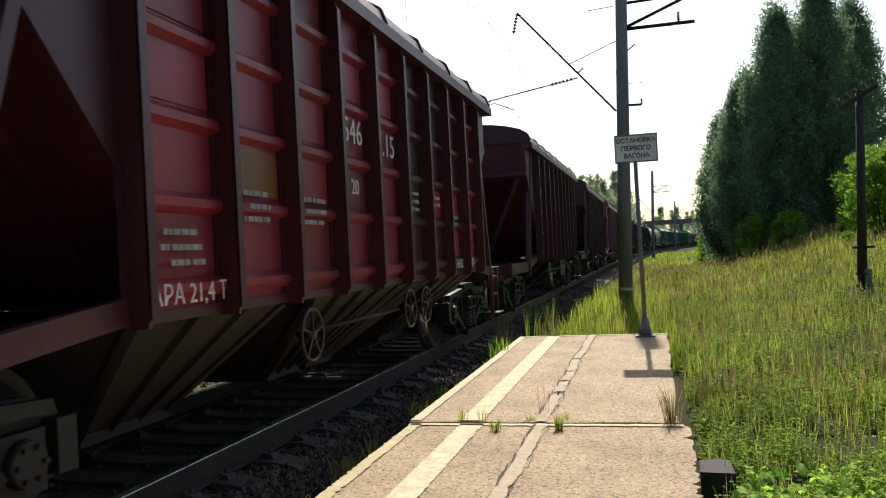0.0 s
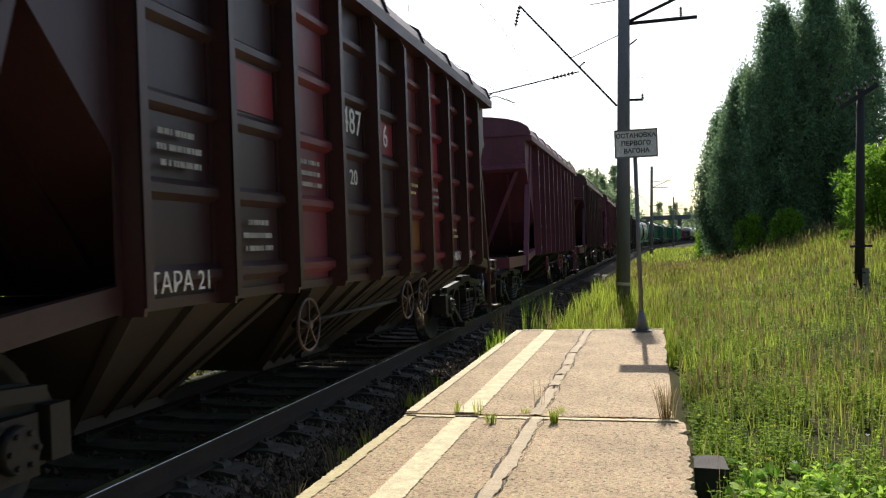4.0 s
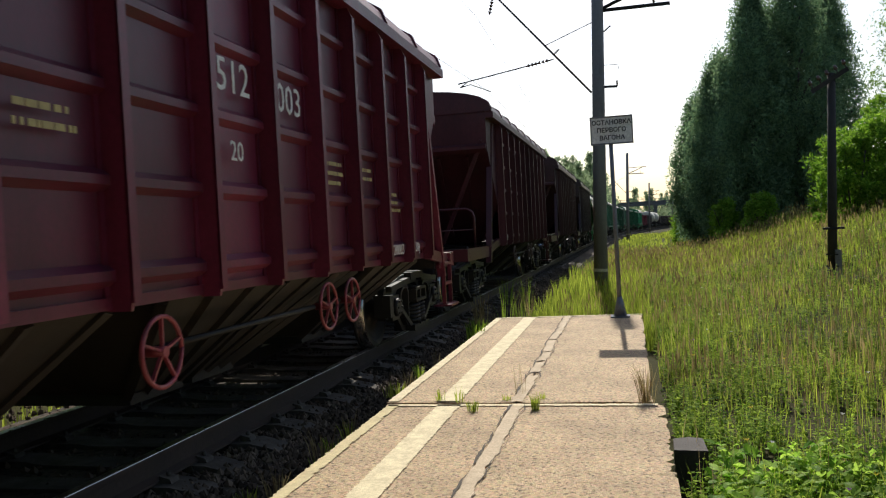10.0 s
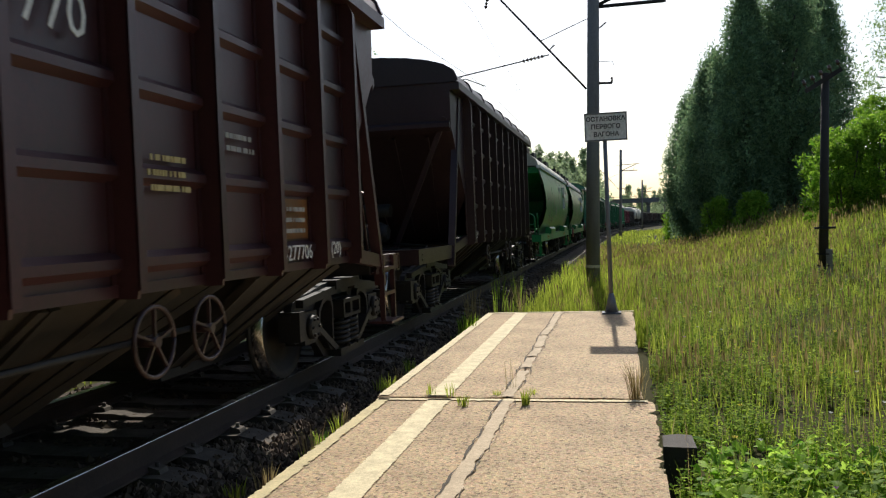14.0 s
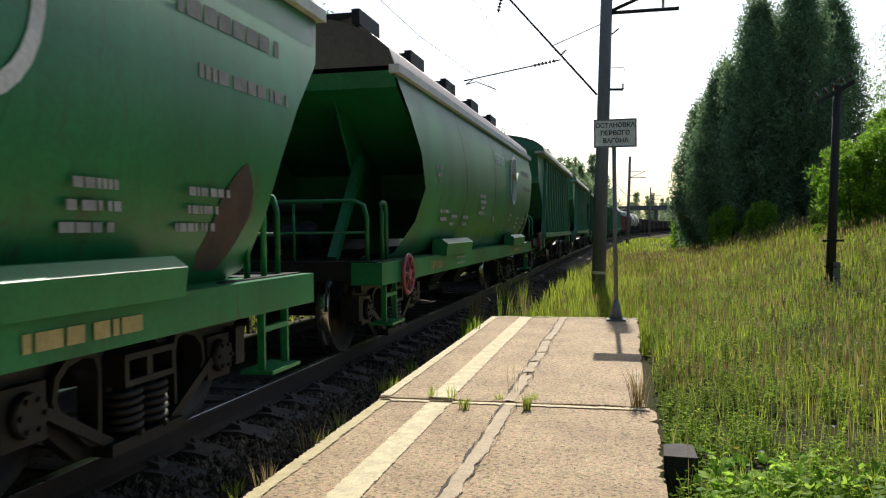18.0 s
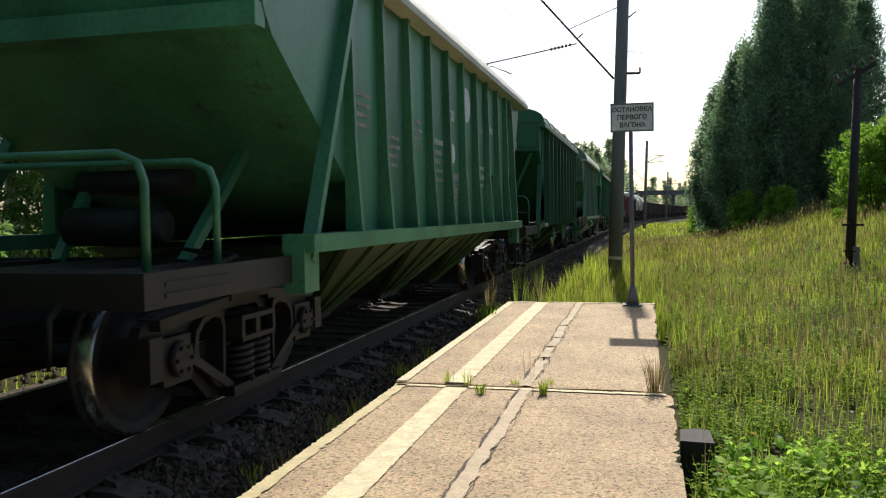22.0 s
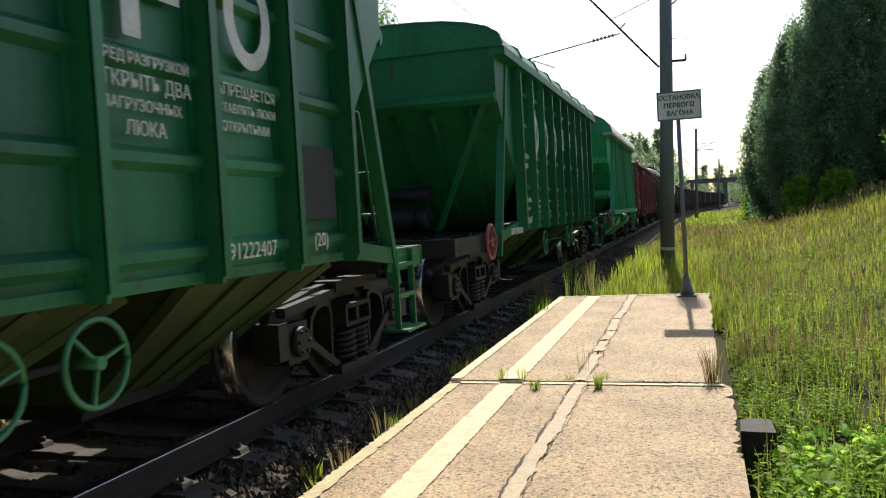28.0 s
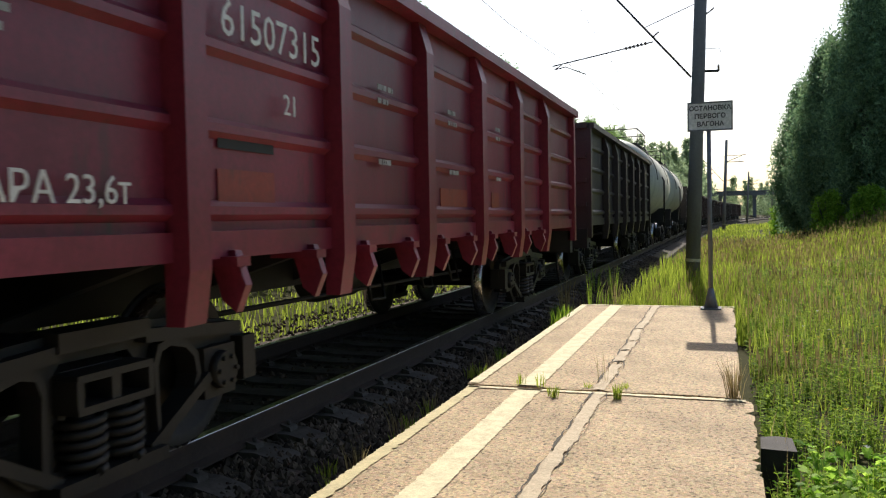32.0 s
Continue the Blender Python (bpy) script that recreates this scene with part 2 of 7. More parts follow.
INSUL = surface("insulator_glaze", (0.12, 0.07, 0.055), (0.08, 0.05, 0.04), 0.25, 0, 30, 4, 0.0, 0.4)
BRIDGECON = surface("bridge_concrete", (0.2, 0.2, 0.2), (0.13, 0.13, 0.13), 0.9, 0, 5, 0.6, 0.3, 0.6)
GRASS = leafy("meadow_grass", (0.085, 0.14, 0.018), (0.47, 0.56, 0.085), 0.6, 0.6)
SEED = leafy("seeding_grass_heads", (0.14, 0.11, 0.045), (0.38, 0.31, 0.14), 0.4, 0.7)
DRYGRASS = leafy("dry_grass", (0.14, 0.095, 0.05), (0.44, 0.36, 0.18), 0.5, 0.7)
WEED = leafy("weed_leaf", (0.06, 0.15, 0.016), (0.40, 0.54, 0.07), 0.55, 0.8)
BROADLEAF = leafy("broad_leaf", (0.10, 0.24, 0.02), (0.42, 0.62, 0.10), 0.6, 0.6)
LEAF_DARK = leafy("poplar_leaf", (0.10, 0.195, 0.115), (0.29, 0.42, 0.225), 0.52)
LEAF_BIRCH = leafy("birch_leaf", (0.09, 0.20, 0.05), (0.29, 0.44, 0.12), 0.55)
LEAF_BUSH = leafy("bush_leaf", (0.1, 0.25, 0.022), (0.32, 0.52, 0.06), 0.55)
# paler than the near leaves: distance haze is put into this colour
LEAF_FAR_HAZED = leafy("far_leaf_hazed", (0.20, 0.28, 0.17), (0.36, 0.46, 0.27), 0.55)
FLOWER = surface("yellow_petals", (0.7, 0.55, 0.03), (0.6, 0.45, 0.02), 0.7, 0, 30, 4, 0.0, 0.4, trans=0.3)
MAUVE = surface("mauve_petals", (0.35, 0.12, 0.4), (0.25, 0.09, 0.3), 0.7, 0, 30, 4, 0.0, 0.4, trans=0.3)
WHITEF = surface("white_petals", (0.7, 0.7, 0.65), (0.5, 0.5, 0.45), 0.7, 0, 30, 4, 0.0, 0.4, trans=0.3)

# ---- mesh helpers ----


def box(bm, x0, x1, y0, y1, z0, z1):
    v = [bm.verts.new((x, y, z)) for x in (x0, x1) for y in (y0, y1) for z in (z0, z1)]
    for f in ((0, 1, 3, 2), (4, 6, 7, 5), (0, 4, 5, 1), (2, 3, 7, 6), (0, 2, 6, 4), (1, 5, 7, 3)):
        bm.faces.new([v[i] for i in f])


def beam(bm, p, q, w, h, up=(0, 0, 1)):
    p, q = Vector(p), Vector(q)
    d = (q - p).normalized()
    s = d.cross(Vector(up))
    s = s.normalized() if s.length > 1e-4 else Vector((1, 0, 0))
    u = s.cross(d).normalized()
    v = [bm.verts.new(e + s * a * w / 2 + u * b * h / 2) for e in (p, q) for a, b in ((-1, -1), (1, -1), (1, 1), (-1, 1))]
    for f in ((0, 3, 2, 1), (4, 5, 6, 7), (0, 1, 5, 4), (1, 2, 6, 5), (2, 3, 7, 6), (3, 0, 4, 7)):
        bm.faces.new([v[i] for i in f])


def cyl(bm, p, q, r0, r1=None, n=12, caps=True):
    p, q = Vector(p), Vector(q)
    r1 = r0 if r1 is None else r1
    d = (q - p).normalized()
    a = d.orthogonal().normalized()
    b = d.cross(a)
    rings = [[bm.verts.new(e + (a * math.cos(k * math.tau / n) + b * math.sin(k * math.tau / n)) * r) for k in range(n)] for e, r in ((p, r0), (q, r1))]
    for k in range(n):
        bm.faces.new((rings[0][k], rings[0][(k + 1) % n], rings[1][(k + 1) % n], rings[1][k])).smooth = True
    if caps:
        bm.faces.new(rings[0][::-1])
        bm.faces.new(rings[1])


def tube(bm, pts, r, n=8):
    """A bent pipe through the points."""
    pts = [Vector(p) for p in pts]
    rings = []
    for i, p in enumerate(pts):
        d = (pts[min(i + 1, len(pts) - 1)] - pts[max(i - 1, 0)]).normalized()
        a = d.cross(Vector((0.13, 0.21, 0.97)))
        a = a.normalized() if a.length > 0.05 else d.orthogonal().normalized()
        b = d.cross(a)
        rings.append([bm.verts.new(p + (a * math.cos(k * math.tau / n) + b * math.sin(k * math.tau / n)) * r) for k in range(n)])
    for s, e in zip(rings, rings[1:]):
        for k in range(n):
            bm.faces.new((s[k], s[(k + 1) % n], e[(k + 1) % n], e[k])).smooth = True
    bm.faces.new(rings[0][::-1])
    bm.faces.new(rings[-1])


def lathe(bm, prof, centre, n=28, axis="x"):
    """Turn the (along, radius) profile round an axis through centre."""
    c = Vector(centre)
    rings = []
    for s, r in prof:
        ring = []
        for k in range(n):
            a = k * math.tau / n
            o = {"x": (s, r * math.cos(a), r * math.sin(a)), "y": (r * math.cos(a), s, r * math.sin(a)), "z": (r * math.cos(a), r * math.sin(a), s)}[axis]
            ring.append(bm.verts.new(c + Vector(o)))
        rings.append(ring)
    for s, e in zip(rings, rings[1:]):
        for k in range(n):
            bm.faces.new((s[k], s[(k + 1) % n], e[(k + 1) % n], e[k])).smooth = True


def prism(bm, poly, x0, x1, axis="x"):
    """A flat outline drawn out along an axis."""
    put = {"x": lambda s, p: (s, p[0], p[1]), "y": lambda s, p: (p[0], s, p[1]), "z": lambda s, p: (p[0], p[1], s)}[axis]
    a = [bm.verts.new(put(x0, p)) for p in poly]
    b = [bm.verts.new(put(x1, p)) for p in poly]
    n = len(poly)
    for k in range(n):
        bm.faces.new((a[k], a[(k + 1) % n], b[(k + 1) % n], b[k]))
    bm.faces.new(a[::-1])
    bm.faces.new(b)


def rounded(bm, w=0.01, seg=1):
    bmesh.ops.bevel(bm, geom=[e for e in bm.edges if len(e.link_faces) == 2 and e.calc_face_angle(0) > 0.6], offset=w, segments=seg, affect="EDGES", clamp_overlap=True)


def mesh_of(name, bm, mats):
    bmesh.ops.recalc_face_normals(bm, faces=bm.faces)
    me = bpy.data.meshes.new(name)
    bm.to_mesh(me)
    bm.free()
    for m in mats if isinstance(mats, (list, tuple)) else [mats]:
        me.materials.append(m)
    return me


def part(name, bm, material, parent=None, label="", at=None):
    """Link a bmesh, or a mesh that is already made, as one object under its thing."""
    me = bm if isinstance(bm, bpy.types.Mesh) else mesh_of(name, bm, material)
    ob = new(name, me)
    ob.parent = parent
    if at is not None:
        ob.matrix_basis = at
    if label:
        ob["label"] = label
    return ob


def thing(name, label, category, group="", at=None, kind=""):
    ob = tagged(new(name), label, category, group, kind)
    if at is not None:
        ob.matrix_basis = at
    return ob


def pydata(name, verts, faces, material, smooth=False):
    me = bpy.data.meshes.new(name)
    me.from_pydata(np.asarray(verts).tolist() if not isinstance(verts, list) else verts, [], np.asarray(faces).tolist() if not isinstance(faces, list) else faces)
    for m in material if isinstance(material, (list, tuple)) else [material]:
        me.materials.append(m)
    if smooth:
        me.polygons.foreach_set("use_smooth", [True] * len(me.polygons))
    return me


def lettering(text, size, material, thick=0.002, bold=0.0):
    """A line of writing as a mesh, centred, standing in the y-z plane and read from +x."""
    cu = bpy.data.curves.new("writing", "FONT")
    cu.body, cu.size, cu.align_x, cu.align_y, cu.extrude, cu.resolution_u = text, size, "CENTER", "CENTER", thick, 2
    cu.offset = bold
    ob = new("writing", cu)
    me = bpy.data.meshes.new_from_object(ob.evaluated_get(bpy.context.evaluated_depsgraph_get()))
    bpy.data.objects.remove(ob)
    bpy.data.curves.remove(cu)
    me.transform(Matrix(((0, 0, 1, 0), (1, 0, 0, 0), (0, 1, 0, 0), (0, 0, 0, 1))))
    me.materials.clear()
    me.materials.append(material)
    return me


def bars_mesh(rows, material):
    """Plain bars for writing that cannot be read: rows of (y, z, width, height)."""
    bm = bmesh.new()
    cut = []
    for y, z, w, h in rows:
        rnd = random.Random(int(1000 * (abs(y) + abs(z) + w + 7 * h)))
        h *= 0.8
        a = y - w / 2
        while a < y + w / 2 - h * 0.5:
            b = min(y + w / 2, a + h * rnd.choice((0.6, 0.65, 1.4, 1.45, 2.1)))
            cut.append(((a + b) / 2, z, b - a, h))
            a = b + h * rnd.choice((0.25, 0.3, 0.3, 0.8))
    for y, z, w, h in cut:
        box(bm, -0.002, 0.002, y - w / 2, y + w / 2, z - h / 2, z + h / 2)
    return mesh_of("bars", bm, material)


# ---- the line of the track ----
AXIS, GAUGE = -1.81, 1.59


def zr(y):
    """Height of the rail tops: the line falls away down the valley."""
    return 0.11 - 0.0095 * min(max(y, -10.0), 450.0)


def tx(y):
    """Sideways place of the track's middle: straight, then a wide bend to the right."""
    c = min(max(y - 50.0, 0.0), 400.0)
    return AXIS + c * c / 2800.0 + max(y - 450.0, 0.0) * 400.0 / 1400.0


def ss(a, b, x):
    k = min(max((x - a) / (b - a), 0.0), 1.0)
    return k * k * (3 - 2 * k)


def gz(x, y):
    """Height of the ground."""
    u = x - (tx(y) - AXIS)
    z = zr(y) - 0.11 - 0.52
    z += 1.75 * ss(4.2, 11.0, u) + 1.6 * ss(11.0, 30.0, u)
    z += 1.2 * ss(-5.5, -12.0, u) if u < -5.5 else 0.0
    z += 0.10 * noise.noise((x * 0.35, y * 0.35, 0.0)) * ss(2.4, 4.0, abs(u + 1.0) - 1.5)
    return z


# ---- ground ----
def build_ground():
    xs = sorted(set([-1800, -700, -300, -150, -90, -60, -45, -34, -26, -20, -16] + [-14 + 0.8 * i for i in range(45)] + [23, 26, 30, 36, 45, 60, 90, 150, 300, 700, 1800]))
    ys = sorted(set([-1500, -600, -320, -200, -120, -70, -40, -25] + [-16 + 1.0 * i for i in range(80)] + [64 + 5 * i for i in range(60)] + [370, 400, 450, 550, 800, 1400, 2500]))
    v = [(x + (tx(y) - AXIS if abs(x) < 200 else 0), y, gz(x + (tx(y) - AXIS if abs(x) < 200 else 0), y)) for y in ys for x in xs]
    n = len(xs)
    f = [(j * n + i, j * n + i + 1, (j + 1) * n + i + 1, (j + 1) * n + i) for j in range(len(ys) - 1) for i in range(n - 1)]
    tagged(new("ground", pydata("ground", v, f, EARTH, True)), "grassy meadow and banks along the railway line", "ground", kind="structure")
    prof = [(-4.9, -0.75), (-3.6, -0.235), (-0.72, -0.235), (-0.06, -0.36), (-0.02, -0.75)]
    yy = [-300, -150, -60, -30] + [-20 + 1.5 * i for i in range(60)] + [72 + 5 * i for i in range(78)]
    v, f = [], []
    for y in yy:
        for u, z in prof:
            v.append((u + tx(y) - AXIS, y, zr(y) + z))
    k = len(prof)
    f = [(j * k + i, j * k + i + 1, (j + 1) * k + i + 1, (j + 1) * k + i) for j in range(len(yy) - 1) for i in range(k - 1)]
    tagged(new("ballast_bed", pydata("ballast_bed", v, f, BALLAST)), "grey crushed stone bed under the railway track", "track bed", kind="structure")


build_ground()


def build_rails():
    head = [(-0.036, -0.004), (-0.034, 0.0), (0.034, 0.0), (0.036, -0.004)]
    side = [(0.036, -0.004), (0.036, -0.034), (0.009, -0.045), (0.009, -0.145), (0.07, -0.165), (0.07, -0.18), (-0.07, -0.18), (-0.07, -0.165), (-0.009, -0.145), (-0.009, -0.045), (-0.036, -0.034), (-0.036, -0.004)]
    yy = [-300, -150, -60] + [-30 + 3 * i for i in range(60)] + [150 + 6 * i for i in range(52)]
    for sgn, what in ((1, "near"), (-1, "far")):
        rail = thing("rail", "steel running rail with a bright worn head", "rail", "rails of the track")
        for nm, prof, mat in (("rail_web", side, RAILSIDE), ("rail_head", head, RAILTOP)):
            v, f, k = [], [], len(prof)
            for y in yy:
                for a, z in prof:
                    v.append((tx(y) + sgn * GAUGE / 2 + a, y, zr(y) + z))
            f = [(j * k + i, j * k + i + 1, (j + 1) * k + i + 1, (j + 1) * k + i) for j in range(len(yy) - 1) for i in range(k - 1)]
            part(nm, pydata(nm, v, f, mat), None, rail)


build_rails()


# ---- platform ----
def chip(a, seed):
    """How deep an edge is broken away, at a place along it."""
    return max(0.0, noise.noise((a * 1.7, seed * 3.1, 0.0)) + 0.6 * noise.noise((a * 6.0, seed * 3.1, 1.0)) + 0.4 * noise.noise((a * 17.0, seed, 2.0)) - 0.05) ** 0.8


def slab_mesh(w, l, seed, broken):
    """A concrete slab with a chipped outline and a slightly uneven top; w along x, l along y."""
    rnd = random.Random(seed)
    nx, ny = max(3, int(w / 0.12)), max(6, int(l / 0.045))
    v, f = [], []
    for j in range(ny + 1):
        for i in range(nx + 1):
            x, y = w * i / nx, l * j / ny
            ex = chip(y, seed) * broken[0] if i == 0 else (-chip(y, seed + 5) * broken[1] if i == nx else 0)
            ey = chip(x, seed + 9) * 0.02 if j == 0 else (-chip(x, seed + 13) * 0.02 if j == ny else 0)
            z = 0.004 * noise.noise((x * 2 + seed, y * 2, 0)) - (0.008 * rnd.random() if i in (0, nx) or j in (0, ny) else 0)
            v.append((x + ex, y + ey, z))
    n = nx + 1
    f = [(j * n + i, j * n + i + 1, (j + 1) * n + i + 1, (j + 1) * n + i) for j in range(ny) for i in range(nx)]
    rim = [i for i in range(n)] + [j * n + nx for j in range(1, ny + 1)] + [ny * n + i for i in range(nx - 1, -1, -1)] + [j * n for j in range(ny - 1, 0, -1)]
    base = len(v)
    for r in rim:
        x, y, z = v[r]
        v.append((x + (0.015 if x < w / 2 else -0.015), y, -0.2))
    m = len(rim)
    f += [(rim[k], base + k, base + (k + 1) % m, rim[(k + 1) % m]) for k in range(m)]
    f.append(tuple(base + k for k in range(m - 1, -1, -1)))
    return pydata("slab", v, f, CONCRETE)


def strip_mesh(pts, seed, wob=0.012, z=0.006):
    """A painted strip with a frayed edge between (x, y, half width) points."""
    rnd = random.Random(seed)
    v, f = [], []
    (xa, ya, wa), (xb, yb, wb) = pts
    d = Vector((xb - xa, yb - ya, 0))
    n = max(4, int(d.length / 0.015))
    s = Vector((d.y, -d.x, 0)).normalized()
    for k in range(n + 1):
        c = Vector((xa, ya, z)) + d * k / n
        w = wa + (wb - wa) * k / n
        v += [tuple(c - s * (w - wob * 1.1 * chip(k * 0.2, seed) + rnd.uniform(-wob, wob) * 0.3)), tuple(c + s * (w - wob * 1.1 * chip(k * 0.2, seed + 3) + rnd.uniform(-wob, wob) * 0.3))]
    f = [(2 * k, 2 * k + 1, 2 * k + 3, 2 * k + 2) for k in range(n)]
    return v, f


platform = thing("platform", "low platform of weathered concrete slabs with painted edge lines", "platform", kind="structure")
for r, (y0, l) in enumerate(((0.02, 5.92), (-6.0, 5.97), (-12.02, 5.97), (-18.04, 5.97))):
    dx = -0.03 if r == 0 else 0.0
    part("slab", slab_mesh(1.12, l, 3 + r, (0.03, 0.03)), None, platform, at=pose(dx, y0, 0.008 if r == 0 else 0))
    part("slab", slab_mesh(1.14 if r else 1.09, l, 13 + r, (0.03, 0.12 if r else 0.05)), None, platform, at=pose(1.13 + dx, y0, 0.008 if r == 0 else 0))
    for nm, pts, mat, sd, lab in (("edge_line", ((0.055 + dx, y0 + 0.02, 0.05), (0.055 + dx, y0 + l - 0.02, 0.05)), YELLOWLINE if r else LIMEWASH, 40, "yellowed limewash edge line"),
                                  ("warning_line", ((0.54 + dx, y0 + 0.02, 0.10), (0.54 + dx, y0 + l - 0.02, 0.10)), LIMEWASH, 50, "worn cream warning line"),
                                  ("cross_line", ((0.0 + dx, y0 + l - 0.045, 0.035), (2.22 + dx, y0 + l - 0.045, 0.035)), LIMEWASH, 60, "thin whitewashed line")):
        vv, ff = strip_mesh(pts, sd + r, 0.02, 0.016 if r == 0 else 0.008)
        part(nm, pydata(nm, vv, ff, mat), None, platform, lab)
    rnd = random.Random(70 + r)
    v, f = [], []
    n = int(l / 0.04)
    for k in range(n + 1):
        y = y0 + l * k / n
        hole = -0.07 if (r == 0 and noise.noise((y * 4.5, 4.0, 0.0)) > 0.2 and y < 4.0) else 0.0
        sway = 0.05 * noise.noise((y * 0.7, r * 3.0, 5.0))
        a, b = 1.068 + sway + 0.02 * noise.noise((y * 8, 1.0, r)) + 0.012 * noise.noise((y * 23, 1.0, r)) + dx, 1.165 + sway + 0.03 * noise.noise((y * 6, 7.0, r)) + 0.016 * noise.noise((y * 19, 7.0, r)) + dx
        z = 0.013 if r == 0 else 0.006
        v += [(a, y, z), ((a + b) / 2, y, z + 0.004 * rnd.random() + hole), (b, y, z)]
    f = [(3 * k + i, 3 * k + i + 1, 3 * k + i + 4, 3 * k + i + 3) for k in range(n) for i in range(2)]
    part("mortar_joint", pydata("mortar_joint", v, f, MORTAR), None, platform, "crumbling pale mortar joint")
    for q, (cx, wd) in enumerate(((1.062, 0.007), (1.178, 0.003))):
        v = []
        for k in range(n + 1):
            y = y0 + 0.05 + (l - 0.1) * k / n
            x = cx + dx + 0.05 * noise.noise((y * 0.7, r * 3.0, 5.0)) + 0.022 * noise.noise((y * 7, q * 2.0, r + 0.5)) + 0.012 * noise.noise((y * 21, q * 2.0, r + 1.5))
            ww = wd * max(0.0, 0.8 + 1.8 * noise.noise((y * 3.0, q, r + 9.0)))
            v += [(x - ww, y, 0.019 if r == 0 else 0.0115), (x + ww, y, 0.019 if r == 0 else 0.0115)]
        part("crack", pydata("crack", v, [(2 * k, 2 * k + 1, 2 * k + 3, 2 * k + 2) for k in range(n)], CRACK), None, platform, "dark crack in the concrete")
for y in (-1.0, 2.6, 5.3, -4.2, -8, -12):
    bm = bmesh.new()
    box(bm, 1.85, 2.12, y - 0.15, y + 0.15, -0.9, -0.2)
    rounded(bm, 0.02)
    part("support_block", bm, MORTAR, platform, "rough concrete support block")
bm = bmesh.new()
prism(bm, [(2.30, -0.72), (2.53, -0.74), (2.52, -0.40), (2.42, -0.37), (2.31, -0.42)], -0.8, -0.17, "z")
rounded(bm, 0.02)
tagged(part("timber_stump", bm, WOODPOLE), "tarred square timber stump beside the platform edge", "stump")

# ---- sign ----
SX, SY = 1.87, 5.68
sign = thing("platform_sign", "white enamel platform sign on a grey steel post", "sign")
bm = bmesh.new()
box(bm, SX - 0.303, SX + 0.303, SY - 0.035, SY - 0.015, 2.565, 2.965)
rounded(bm, 0.006)
part("sign_plate", bm, SIGNFACE, sign, "white enamel plate")
bm = bmesh.new()
for x0, x1, z0, z1 in ((-0.303, 0.303, 2.95, 2.972), (-0.303, 0.303, 2.558, 2.58), (-0.308, -0.288, 2.558, 2.972), (0.288, 0.308, 2.558, 2.972)):
    box(bm, SX + x0, SX + x1, SY - 0.041, SY - 0.012, z0, z1)
part("sign_border", bm, SIGNGREY, sign, "dark grey rim")
bm = bmesh.new()
cyl(bm, (SX, SY, 0.0), (SX - 0.02, SY, 2.75), 0.033, 0.03, 14)
part("post", bm, SIGNGREY, sign)
bm = bmesh.new()
for k in range(4):
    a = math.pi / 4 + k * math.pi / 2
    prism(bm, [(-0.02, 0.0), (0.13, 0.0), (0.0, 0.30), (-0.02, 0.30)], -0.006, 0.006, "y")
    bmesh.ops.rotate(bm, verts=bm.verts[-8:], cent=(0, 0, 0), matrix=Matrix.Rotation(a, 3, "Z"))
box(bm, -0.14, 0.14, -0.14, 0.14, 0.0, 0.02)
cyl(bm, (0, 0, 0.02), (0, 0, 0.30), 0.10, 0.036, 12)
bmesh.ops.translate(bm, verts=bm.verts, vec=(SX, SY, 0.01))
part("base_cone", bm, SIGNGREY, sign, "welded gusseted foot")
for k, line in enumerate(("ОСТАНОВКА", "ПЕРВОГО", "ВАГОНА")):
    me = lettering(line, 0.09, INK, 0.002, 0.0025)
    part("sign_lettering", me, None, sign, "black capital letters", at=pose(SX + (0, 0.0, 0.005)[k], SY - 0.0385, 2.878 - 0.112 * k, 0, 0, -90))


